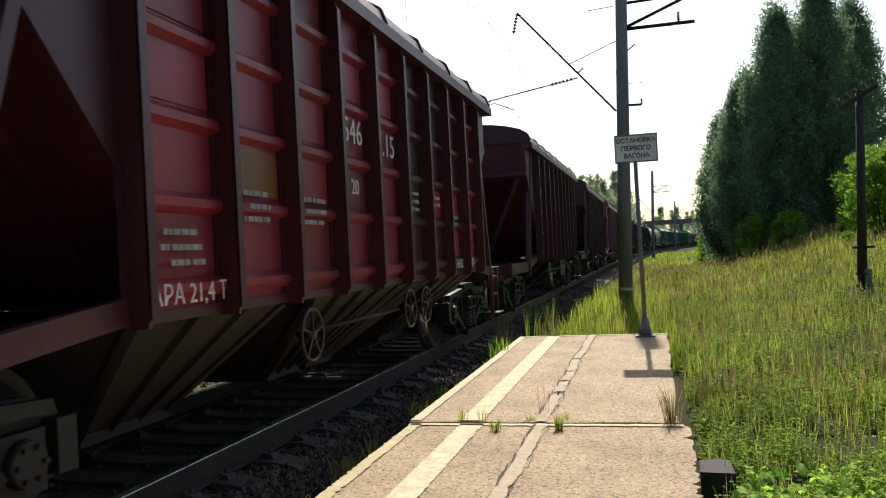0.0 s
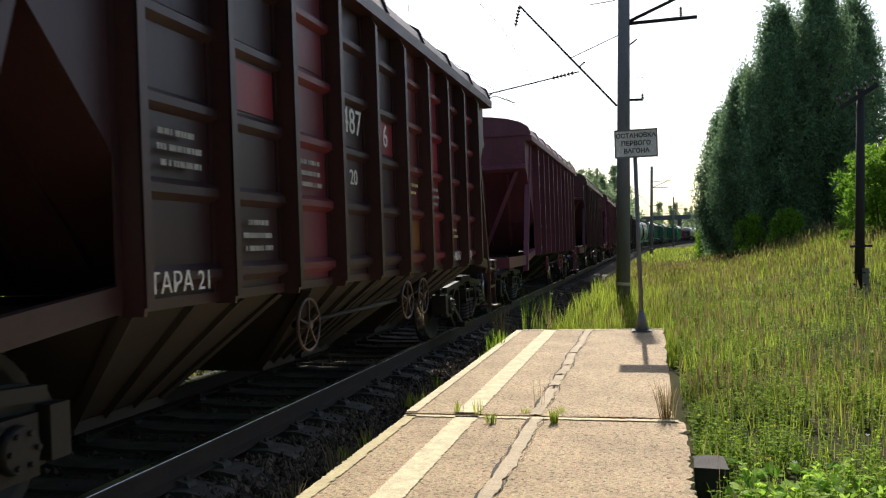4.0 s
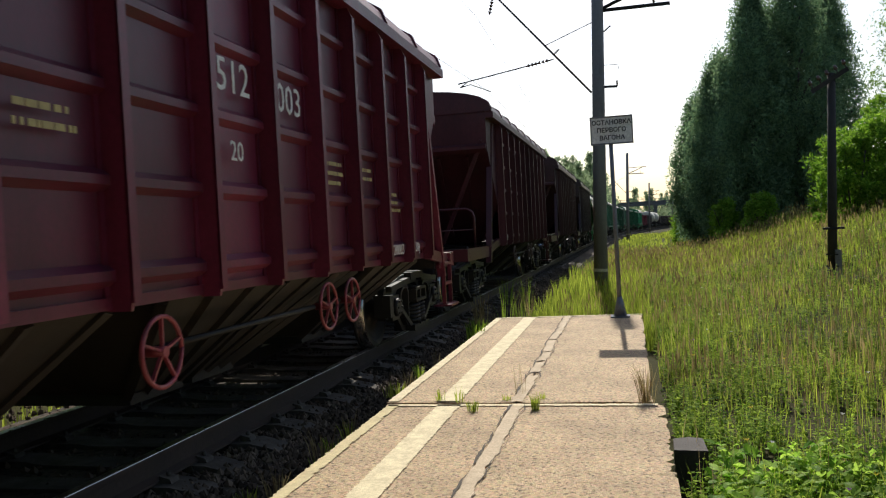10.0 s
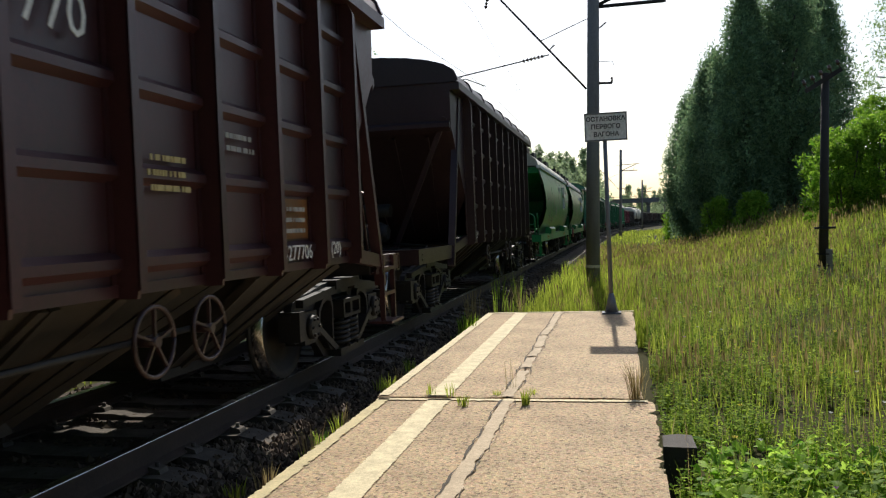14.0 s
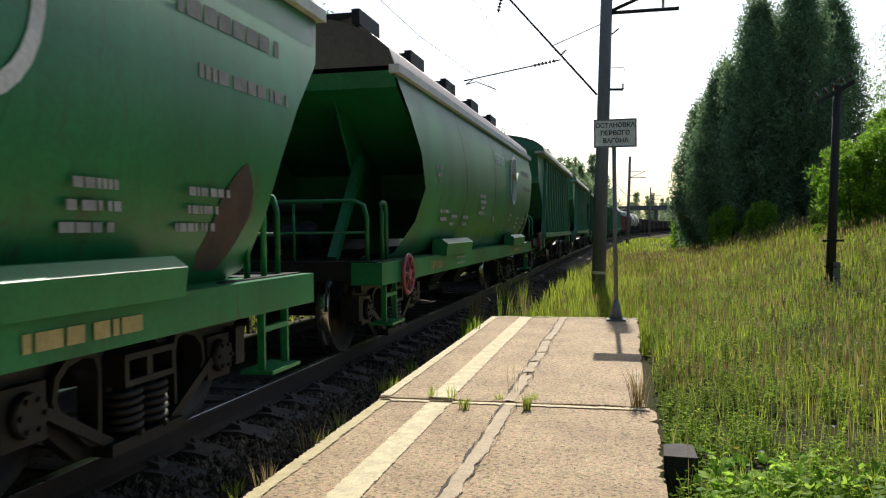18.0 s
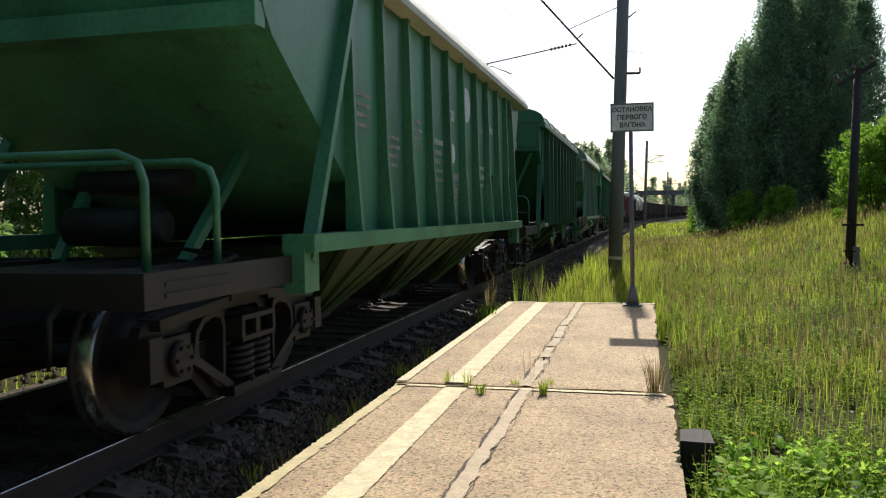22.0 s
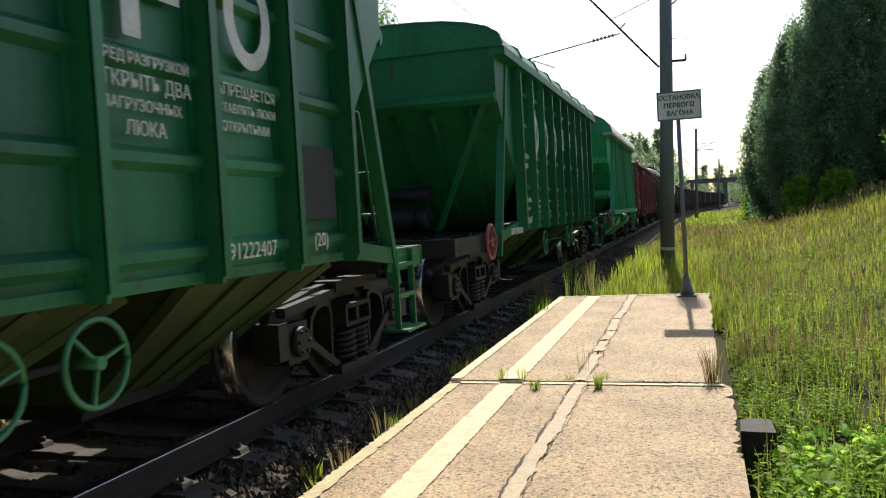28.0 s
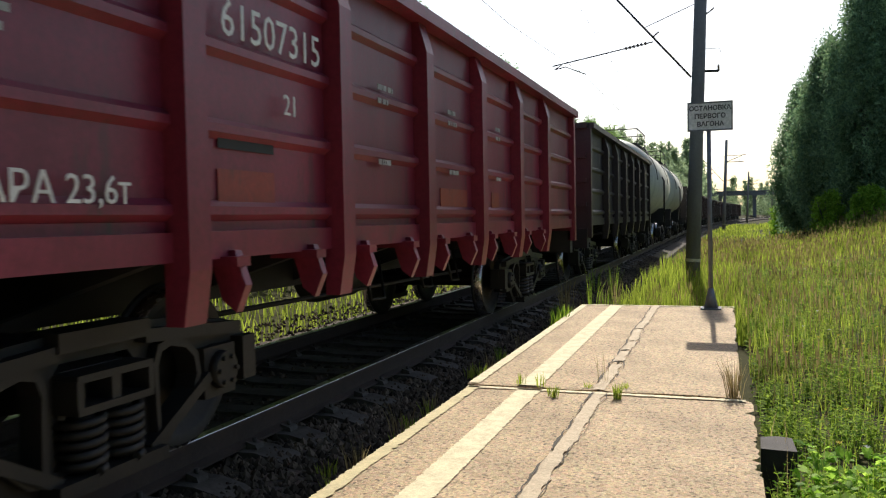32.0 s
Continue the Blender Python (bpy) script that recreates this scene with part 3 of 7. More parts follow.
# ---- overhead line mast ----
def catenary_mast(name_y, near):
    """A tapered concrete mast with its bracket over the track, at its place on the line."""
    x0, z0 = tx(name_y) + 3.03, gz(tx(name_y) + 3.03, name_y)
    top = zr(name_y) + 9.4
    m = thing("catenary_mast", "grey concrete overhead line mast with steel bracket arms", "mast", "masts along the line")
    n = 14 if near else 8
    bm = bmesh.new()
    lean = 0.035 * (top - z0)
    cyl(bm, (x0, name_y, z0 - 0.3), (x0 + lean, name_y, top), 0.19, 0.145, n)
    part("shaft", bm, MAST, m)
    bm = bmesh.new()
    cyl(bm, (x0 + 0.03, name_y, z0 + 0.72), (x0 + 0.035, name_y, z0 + 0.80), 0.196, 0.195, n, False)
    part("painted_band", bm, LIMEWASH, m, "thin whitewashed band")
    zc = zr(name_y)

    def at(u, z):
        return (AXIS + u + (tx(name_y) - AXIS), name_y, zc + z)
    for nm, pts, r in (("bracket_arm", [at(3.05, 4.85), at(0.55, 7.75)], 0.028), ("bracket_tie", [at(3.15, 6.7), at(1.85, 6.2)], 0.012),
                       ("registration_rod", [at(2.1, 5.83), at(-0.55, 5.4)], 0.018), ("steady_arm", [at(-0.5, 5.3), at(-0.2, 5.36), at(0.35, 5.12)], 0.014),
                       ("steady_post", [at(-0.3, 5.42), at(-0.5, 5.3)], 0.014),
                       ("feeder_arm", [at(3.3, 6.98), at(5.15, 6.98)], 0.05), ("feeder_brace", [at(3.3, 6.98), at(5.0, 7.65)], 0.045),
                       ("feeder_top_arm", [at(3.35, 7.66), at(5.4, 7.72)], 0.04), ("hook", [at(3.3, 4.98), at(3.72, 4.96)], 0.035),
                       ("hook", [at(3.3, 6.35), at(3.48, 6.45), at(3.62, 6.56)], 0.02), ("hook", [at(3.1, 7.62), at(2.45, 7.58)], 0.012), ("hook", [at(3.3, 5.55), at(3.75, 5.53), at(3.78, 5.42)], 0.008)):
        bm = bmesh.new()
        tube(bm, pts, r, 8 if near else 5)
        part(nm, bm, STEEL, m)
    for a, b, r in ((at(1.95, 5.81), at(1.35, 5.71), 0.06), (at(0.55, 7.72), at(0.42, 7.2), 0.055), (at(4.75, 7.0), at(4.75, 7.28), 0.05), (at(3.72, 4.96), at(3.72, 5.12), 0.04), (at(2.25, 6.08), at(2.1, 5.95), 0.04)):
        bm = bmesh.new()
        a, b = Vector(a), Vector(b)
        k = 6 if near else 3
        for i in range(k):
            p, q = a.lerp(b, (i + 0.15) / k), a.lerp(b, (i + 0.7) / k)
            cyl(bm, p, q, r, r * 0.45, 10 if near else 6)
        cyl(bm, a, b, r * 0.3, None, 6)
        part("insulator", bm, INSUL, m, "brown ribbed insulator")
    return m


MASTY = (15.5, 89.0, 164.0, 239.0, 314.0)
for k, y in enumerate(MASTY):
    catenary_mast(y, k == 0)
catenary_mast(-58.0, False)


def wire(name, pts, r, label):
    bm = bmesh.new()
    tube(bm, pts, r, 5)
    tagged(part(name, bm, STEEL), label, "wire", "overhead wires")


ends = (-58.0,) + MASTY
cont, mess = [], []
for a, b in zip(ends, ends[1:]):
    for k in range(12):
        y = a + (b - a) * k / 12
        s = (k / 12) * (1 - k / 12)
        cont.append((tx(y) + 0.2 * math.cos(math.pi * k / 12), y, zr(y) + 5.2 - 0.15 * s))
        mess.append((tx(y) + 0.05, y, zr(y) + 7.2 - 4.4 * s))
wire("contact_wire", cont, 0.005, "thin copper contact wire over the track")
wire("messenger_wire", mess, 0.004, "thin carrier wire over the track")
for a, b in zip(ends[:4], ends[1:4]):
    for k in range(1, 8):
        y = a + (b - a) * k / 8
        s = (k / 8) * (1 - k / 8)
        bm = bmesh.new()
        cyl(bm, (tx(y) + 0.1, y, zr(y) + 5.2 - 0.15 * s), (tx(y) + 0.06, y, zr(y) + 7.2 - 4.4 * s), 0.004, None, 4)
        tagged(part("dropper_wire", bm, STEEL), "short dropper wire between carrier and contact wire", "wire", "dropper wires")

# ---- old wooden pole in the meadow ----
PX, PY = 6.46, 13.0
zp = gz(PX, PY)
pole = thing("telegraph_pole", "old tarred wooden pole with a concrete footing and insulators", "pole")
bm = bmesh.new()
cyl(bm, (PX - 0.03, PY, zp + 0.35), (PX + 0.10, PY, 4.4), 0.105, 0.085, 10)
part("shaft", bm, WOODPOLE, pole)
bm = bmesh.new()
box(bm, PX + 0.0, PX + 0.12, PY - 0.2, PY - 0.1, zp - 0.3, 0.50)
rounded(bm, 0.015)
part("concrete_footing", bm, MAST, pole, "grey concrete stub bound to the pole")
bm = bmesh.new()
cyl(bm, (PX - 0.03, PY, zp - 0.2), (PX - 0.03, PY, zp + 0.36), 0.11, 0.105, 10)
part("butt", bm, WOODPOLE, pole)
bm = bmesh.new()
box(bm, PX - 0.22, PX + 0.22, PY - 0.13, PY - 0.05, 0.95, 1.0)
part("step_bar", bm, STEEL, pole)
bm = bmesh.new()
for z in (0.12, 0.38):
    cyl(bm, (PX, PY - 0.04, z), (PX, PY - 0.04, z + 0.03), 0.17, None, 12, False)
part("wire_binding", bm, STEEL, pole)
bm = bmesh.new()
beam(bm, (PX - 0.33, PY - 0.08, 4.02), (PX + 0.42, PY - 0.08, 4.46), 0.08, 0.1)
part("crossarm", bm, WOODPOLE, pole)
for k in range(5):
    f = k / 4
    bm = bmesh.new()
    p = Vector((PX - 0.30 + 0.7 * f, PY - 0.08, 4.06 + 0.4 * f))
    cyl(bm, p, p + Vector((-0.05, 0, 0.12)), 0.012, None, 6)
    cyl(bm, p + Vector((-0.04, 0, 0.1)), p + Vector((-0.08, 0, 0.2)), 0.045, 0.03, 8)
    part("insulator", bm, INSUL, pole)

# ---- bridge over the line ----
BY = 292.0
bx, bzr = tx(BY), zr(BY)
bridge = thing("road_bridge", "grey concrete road bridge crossing above the railway", "bridge")
bm = bmesh.new()
box(bm, bx - 60, bx + 60, BY - 5, BY + 5, bzr + 7.4, bzr + 8.5)
part("deck", bm, BRIDGECON, bridge)
bm = bmesh.new()
box(bm, bx - 60, bx + 60, BY - 5.2, BY - 4.9, bzr + 8.5, bzr + 8.9)
for k in range(61):
    box(bm, bx - 60 + 2 * k, bx - 59.9 + 2 * k, BY - 5.15, BY - 5.05, bzr + 8.9, bzr + 9.6)
box(bm, bx - 60, bx + 60, BY - 5.15, BY - 5.05, bzr + 9.55, bzr + 9.65)
part("parapet", bm, BRIDGECON, bridge)
for dx in (-19, -8, 5.5, 16):
    bm = bmesh.new()
    for dy in (-3, 0, 3):
        box(bm, bx + dx - 0.5, bx + dx + 0.5, BY + dy - 0.5, BY + dy + 0.5, bzr - 2, bzr + 6.8)
    box(bm, bx + dx - 0.7, bx + dx + 0.7, BY - 4.5, BY + 4.5, bzr + 6.8, bzr + 7.4)
    part("pier", bm, BRIDGECON, bridge)
for s in (-1, 1):
    bm = bmesh.new()
    prism(bm, [(s * 26, -3), (s * 29, 7.6), (s * 90, 7.9), (s * 90, -3)], BY - 6, BY + 6, "y")
    bmesh.ops.translate(bm, verts=bm.verts, vec=(bx, 0, bzr))
    part("approach_bank", bm, EARTH, bridge, "grassy road embankment")

# ---- wagons ----
ring_cache = {}


def handwheel_mesh(r, mat, spokes):
    key = (r, mat.name, spokes)
    if key not in ring_cache:
        bm = bmesh.new()
        tube(bm, [(0, r * math.cos(a * math.tau / 24), r * math.sin(a * math.tau / 24)) for a in range(25)], 0.014 if spokes < 6 else 0.024, 6)
        for k in range(spokes):
            a = k * math.tau / spokes + 0.3
            beam(bm, (0.0, 0, 0), (0.0, r * math.cos(a), r * math.sin(a)), 0.014, 0.02 if spokes < 6 else 0.045, (1, 0, 0))
        cyl(bm, (-0.12, 0, 0), (0.025, 0, 0), 0.03 if spokes < 6 else 0.06, None, 10)
        ring_cache[key] = mesh_of("handwheel", bm, mat)
    return ring_cache[key]


def wheelset_mesh():
    """Two dished wheels on an axle; the rolling surfaces and rim edges are worn bright."""
    bm = bmesh.new()
    for s in (-1, 1):
        c = s * 0.795
        lathe(bm, [(c - s * 0.075, 0.10), (c - s * 0.075, 0.14), (c - s * 0.06, 0.16), (c - s * 0.02, 0.30), (c - s * 0.05, 0.38), (c - s * 0.065, 0.40), (c - s * 0.065, 0.495), (c - s * 0.05, 0.505), (c - s * 0.035, 0.495), (c - s * 0.028, 0.479)], (0, 0, 0), 40)
        lathe(bm, [(c + s * 0.068, 0.455), (c + s * 0.068, 0.40), (c + s * 0.055, 0.385), (c + s * 0.012, 0.32), (c + s * 0.02, 0.22), (c + s * 0.06, 0.16), (c + s * 0.095, 0.135), (c + s * 0.095, 0.09)], (0, 0, 0), 40)
        k = len(bm.faces)
        lathe(bm, [(c - s * 0.028, 0.479), (c + s * 0.06, 0.470), (c + s * 0.068, 0.455)], (0, 0, 0), 40)
        bm.faces.ensure_lookup_table()
        for f in bm.faces[k:]:
            f.material_index = 1
    cyl(bm, (-1.05, 0, 0), (1.05, 0, 0), 0.08, None, 12)
    return mesh_of("wheelset", bm, [CAST, TREAD])


def pierced(bm, outer, holes, x0, x1):
    """A flat casting with windows: outlines in the y-z plane, drawn out along x."""
    loops = []
    for poly in (outer, *holes):
        vs = [bm.verts.new((x0, y, z)) for y, z in poly]
        loops += [bm.edges.new((vs[k], vs[(k + 1) % len(vs)])) for k in range(len(vs))]
    made = bmesh.ops.triangle_fill(bm, use_beauty=True, use_dissolve=False, edges=loops, normal=(1, 0, 0))
    faces = [g for g in made["geom"] if isinstance(g, bmesh.types.BMFace)]
    out = bmesh.ops.extrude_face_region(bm, geom=faces, use_keep_orig=True)
    bmesh.ops.translate(bm, verts=[g for g in out["geom"] if isinstance(g, bmesh.types.BMVert)], vec=(x1 - x0, 0, 0))


def rim(poly, grow):
    """The outline moved outwards from its middle."""
    cy, cz = sum(p[0] for p in poly) / len(poly), sum(p[1] for p in poly) / len(poly)
    return [(cy + (y - cy) * grow, cz + (z - cz) * grow) for y, z in poly]


def side_frame_mesh():
    """A cast bogie side: a long bowed beam with jaws over the boxes, a spring opening and a rounded window to each side of it."""
    bm = bmesh.new()
    right = [(0.34, 0.10), (0.50, 0.12), (0.78, 0.36), (0.80, 0.52), (0.88, 0.60), (0.98, 0.60), (1.06, 0.52), (1.06, 0.33), (1.17, 0.33), (1.24, 0.40), (1.26, 0.58), (1.20, 0.68), (1.05, 0.735), (0.80, 0.755), (0.50, 0.80), (0.25, 0.815)]
    outer = right + [(-y, z) for y, z in reversed(right)]
    spring = [(-0.27, 0.20), (0.27, 0.20), (0.27, 0.62), (0.22, 0.68), (-0.22, 0.68), (-0.27, 0.62)]
    win = [(0.39, 0.25), (0.43, 0.225), (0.48, 0.24), (0.66, 0.39), (0.70, 0.47), (0.68, 0.57), (0.61, 0.63), (0.49, 0.66), (0.41, 0.64), (0.38, 0.57)]
    holes = [spring, win, [(-y, z) for y, z in win][::-1]]
    pierced(bm, outer, holes, -0.035, 0.035)
    for h in holes[1:]:
        pierced(bm, rim(h, 1.22), [h], 0.03, 0.095)
    for s in (-1, 1):
        beam(bm, (0.03, s * 0.28, 0.74), (0.03, s * 1.12, 0.68), 0.15, 0.07)
        beam(bm, (0.05, s * 0.30, 0.16), (0.05, s * 0.80, 0.44), 0.13, 0.06)
        box(bm, -0.08, 0.12, *sorted((s * 1.12, s * 1.25)), 0.36, 0.62)
    box(bm, -0.12, 0.16, -0.36, 0.36, 0.10, 0.17)
    box(bm, -0.08, 0.12, -0.3, 0.3, 0.74, 0.83)
    return mesh_of("side_frame", bm, CAST)


def axle_box_mesh():
    bm = bmesh.new()
    box(bm, -0.1, 0.08, -0.15, 0.15, -0.15, 0.14)
    rounded(bm, 0.03)
    cyl(bm, (0.07, 0, 0), (0.13, 0, 0), 0.115, 0.105, 16)
    for k in range(6):
        a = k * math.tau / 6
        cyl(bm, (0.12, 0.08 * math.cos(a), 0.08 * math.sin(a)), (0.15, 0.08 * math.cos(a), 0.08 * math.sin(a)), 0.015, None, 6)
    return mesh_of("axle_box", bm, CAST)


def spring_mesh():
    """A thick double coil spring."""
    bm = bmesh.new()
    tube(bm, [(0.098 * math.cos(k * 0.6), 0.098 * math.sin(k * 0.6), 0.27 * k / 60) for k in range(61)], 0.021, 6)
    cyl(bm, (0, 0, 0), (0, 0, 0.27), 0.06, None, 10)
    return mesh_of("coil_spring", bm, CAST)


def bolster_mesh():
    bm = bmesh.new()
    prism(bm, [(-1.05, 0.48), (-1.05, 0.64), (-0.7, 0.74), (0.7, 0.74), (1.05, 0.64), (1.05, 0.48), (0.5, 0.38), (-0.5, 0.38)], -0.2, 0.2, "y")
    rounded(bm, 0.02)
    cyl(bm, (0, 0, 0.74), (0, 0, 0.86), 0.22, 0.2, 16)
    for s in (-1, 1):
        beam(bm, (-0.8, s * 0.42, 0.42), (0.8, s * 0.42, 0.42), 0.08, 0.1)
        for x0, x1 in ((1.0, 1.2), (-1.2, -1.0)):
            box(bm, x0, x1, -0.25, 0.25, 0.455, 0.49)
            box(bm, x0, x1, -0.25, 0.25, 0.60, 0.635)
            box(bm, x0, x1, s * 0.235 - 0.02, s * 0.235 + 0.02, 0.485, 0.61)
        box(bm, *sorted((s * 1.0, s * 1.19)), -0.03, 0.03, 0.485, 0.61)
    return mesh_of("bolster", bm, CAST)


WHEELSET, SIDE_FRAME, AXLE_BOX, SPRING, BOLSTER = wheelset_mesh(), side_frame_mesh(), axle_box_mesh(), spring_mesh(), bolster_mesh()
WHEELR = 0.475


def bogie(wagon, y):
    b = part("bogie", BOLSTER, None, wagon, "dark cast steel two-axle bogie", at=pose(0, y, 0.02))
    for s in (-1, 1):
        part("side_frame", SIDE_FRAME, None, b, at=pose(s * 1.03, 0, 0))
        for d in (-0.925, 0.925):
            part("axle_box", AXLE_BOX, None, b, at=pose(s * 1.04, d, 0.455, 0, 0, 0 if s > 0 else 180))
        for d in (-0.125, 0.125):
            part("coil_spring", SPRING, None, b, at=pose(s * 1.09, d, 0.175))
    for d in (-0.925, 0.925):
        part("wheelset", WHEELSET, None, b, at=pose(0, d, WHEELR - 0.02))
    return b


def coupler(wagon, y, s):
    bm = bmesh.new()
    beam(bm, (0, y - s * 0.75, 0.93), (0, y - s * 0.22, 0.93), 0.16, 0.2)
    prism(bm, [(-0.2, y - s * 0.25), (0.22, y - s * 0.25), (0.24, y), (0.12, y + s * 0.02), (0.05, y - s * 0.1), (-0.06, y - s * 0.08), (-0.16, y + s * 0.06), (-0.24, y + s * 0.02)], 0.78, 1.06, "z")
    rounded(bm, 0.015)
    part("coupler", bm, STEEL, wagon, "dark automatic coupler")
    bm = bmesh.new()
    tube(bm, [(0.35, y - s * 0.35, 0.85), (0.36, y - s * 0.2, 0.6), (0.33, y - s * 0.05, 0.48), (0.28, y, 0.55)], 0.022, 6)
    part("brake_hose", bm, STEEL, wagon)


def step_ladder(wagon, x, y, s, top=0.95, mat=None):
    """A hanging step frame: two flat stiles, two rungs and a perforated tread at the foot."""
    bm = bmesh.new()
    for d in (-0.19, 0.19):
        box(bm, x - 0.025, x + 0.025, y + d - 0.014, y + d + 0.014, 0.38, top + 0.1)
    for z in (0.66, 0.92):
        box(bm, x - 0.025, x + 0.025, y - 0.19, y + 0.19, z - 0.018, z + 0.018)
    box(bm, x - 0.14, x + 0.10, y - 0.23, y + 0.23, 0.36, 0.385)
    part("step_ladder", bm, mat or PAINT, wagon)


def side_rail_loops(wagon, y, s, h=1.72):
    """Bent tube guard rail across the end landing, with a lower bar."""
    bm = bmesh.new()
    x = 1.3
    tube(bm, [(x, y + s * 0.03, 1.0), (x, y, h - 0.16), (x - 0.03, y, h - 0.06), (x - 0.12, y, h), (-x + 0.12, y, h), (-x + 0.03, y, h - 0.06), (-x, y, h - 0.16), (-x, y + s * 0.03, 1.0)], 0.021, 8)
    tube(bm, [(x, y, 1.36), (-x, y, 1.36)], 0.012, 6)
    tube(bm, [(0.35, y, 1.0), (0.35, y, h)], 0.012, 6)
    return part("guard_rail", bm, PAINT, wagon)


def frames(wagon, near, far, sill_z=0.88, inner=(4.1, 4.1), near_mat=None, sills=None, far_mat=None):
    """Centre sill, end sills, open landings and couplers shared by the hoppers; the landing at the near end is longer."""
    sills = sills or (near - 0.55, far - 0.55)
    bm = bmesh.new()
    box(bm, -0.22, 0.22, -sills[0], sills[1], sill_z - 0.18, sill_z + 0.14)
    part("centre_sill", bm, STEEL, wagon)
    z0, z1 = sill_z - 0.02, sill_z + 0.17
    for s, half, inn, ys in ((-1, near, inner[0], sills[0]), (1, far, inner[1], sills[1])):
        y = s * (ys - 0.05)
        mat = (far_mat or PAINT) if s > 0 else near_mat or GRIME
        bm = bmesh.new()
        box(bm, -1.44, 1.44, y - 0.012, y + 0.012, z0, z1)
        for z in (z0, z1 - 0.02):
            box(bm, -1.44, 1.44, *sorted((y - s * 0.012, y - s * 0.09)), z, z + 0.02)
        box(bm, -0.42, 0.42, y - 0.06, y + 0.06, z0 - 0.16, z0)
        part("end_sill", bm, mat, wagon)
        for x in (-1.42, 1.42):
            bm = bmesh.new()
            lo, hi = sorted((s * inn, y - s * 0.014))
            o = -0.05 if x > 0 else 0.05
            box(bm, x - 0.012, x + 0.012, lo, hi, z0, z1)
            for z in (z0, z1 - 0.02):
                box(bm, *sorted((x, x + o)), lo, hi, z, z + 0.02)
            lo2, hi2 = sorted((y - s * 0.18, y - s * 0.85))
            for z in (z0 + 0.06, z0 + 0.12):
                box(bm, x - 0.02, x + 0.02, lo2, hi2, z - 0.012, z + 0.012)
            part("side_beam", bm, mat, wagon)
        bm = bmesh.new()
        for x in (-0.75, 0.75):
            box(bm, x - 0.04, x + 0.04, *sorted((s * inn, y - s * 0.09)), z0, z1 - 0.03)
        box(bm, -1.38, 1.38, s * inn - 0.05, s * inn + 0.05, z0, z1 - 0.02)
        part("end_frame", bm, STEEL, wagon)
        for k in range(3):
            x = 0.55 + 0.3 * k
            bm = bmesh.new()
            box(bm, x - 0.12, x + 0.12, *sorted((y - s * 0.09, y - s * 0.5)), z1 - 0.03, z1 - 0.008)
            part("landing_board", bm, mat, wagon)
        for x in (0.95, -0.95):
            bm = bmesh.new()
            tube(bm, [(x, y, z0 + 0.04), (x, y + s * 0.1, z0 - 0.04), (x, y + s * 0.12, z0 - 0.3)], 0.016, 6)
            part("uncoupling_rod", bm, STEEL, wagon)
        coupler(wagon, s * half, s)


def brake_gear(wagon, y, s):
    bm = bmesh.new()
    cyl(bm, (-0.45, y, 1.27), (0.25, y, 1.27), 0.15, 0.15, 14)
    cyl(bm, (0.25, y, 1.27), (0.38, y, 1.27), 0.18, 0.11, 14)
    part("brake_cylinder", bm, STEEL, wagon)
    bm = bmesh.new()
    cyl(bm, (-0.7, y - s * 0.45, 1.62), (0.3, y - s * 0.45, 1.62), 0.11, None, 12)
    part("air_tank", bm, STEEL, wagon)
    bm = bmesh.new()
    tube(bm, [(0.45, y, 1.1), (1.0, y + s * 0.1, 1.05), (1.05, y + s * 0.5, 1.0)], 0.02, 6)
    part("brake_pipe", bm, STEEL, wagon)


def folded_panel(w, z0, z1, folds, depth, x=0.0):
    """A pressed side panel: horizontal folds between two uprights, in the y-z plane."""
    prof = [(0, z0)]
    step = (z1 - z0) / folds
    for k in range(folds):
        z = z0 + k * step
        prof += [(0, z + step * 0.12), (depth, z + step * 0.2), (depth, z + step * 0.3), (0, z + step * 0.38)]
    prof.append((0, z1))
    v, f = [], []
    for y in (-w / 2, w / 2):
        for a, z in prof:
            v.append((x + a, y, z))
    n = len(prof)
    f = [(i, i + 1, n + i + 1, n + i) for i in range(n - 1)]
    return pydata("side_panel", v, f, PAINT)


def chute(wagon, y0, y1, mat, zt=1.12, zb=0.30, xw=1.40, ribs=True, foot=None):
    """An outlet funnel below the body."""
    bm = bmesh.new()
    c = (y0 + y1) / 2
    top = [(-xw, y0), (xw, y0), (xw, y1), (-xw, y1)]
    b0, b1 = foot or (c - 0.28, c + 0.28)
    bot = [(-0.5, b0), (0.5, b0), (0.5, b1), (-0.5, b1)]
    a = [bm.verts.new((x, y, zt)) for x, y in top]
    b = [bm.verts.new((x, y, zb)) for x, y in bot]
    for k in range(4):
        bm.faces.new((a[k], a[(k + 1) % 4], b[(k + 1) % 4], b[k]))
    bm.faces.new(a)
    bm.faces.new(b[::-1])
    part("outlet_chute", bm, mat, wagon)
    if ribs:
        for t in (0.0, 0.33, 0.67, 1.0):
            p = Vector((xw, y0 + (y1 - y0) * t, zt))
            q = Vector((0.5, b0 + (b1 - b0) * t, zb))
            bm = bmesh.new()
            beam(bm, p, q, 0.06, 0.06, (1, 0, 0))
            part("chute_rib", bm, mat, wagon)
    bm = bmesh.new()
    box(bm, -0.54, 0.54, b0 - 0.03, b1 + 0.03, zb - 0.05, zb + 0.02)
    part("outlet_frame", bm, STEEL, wagon)


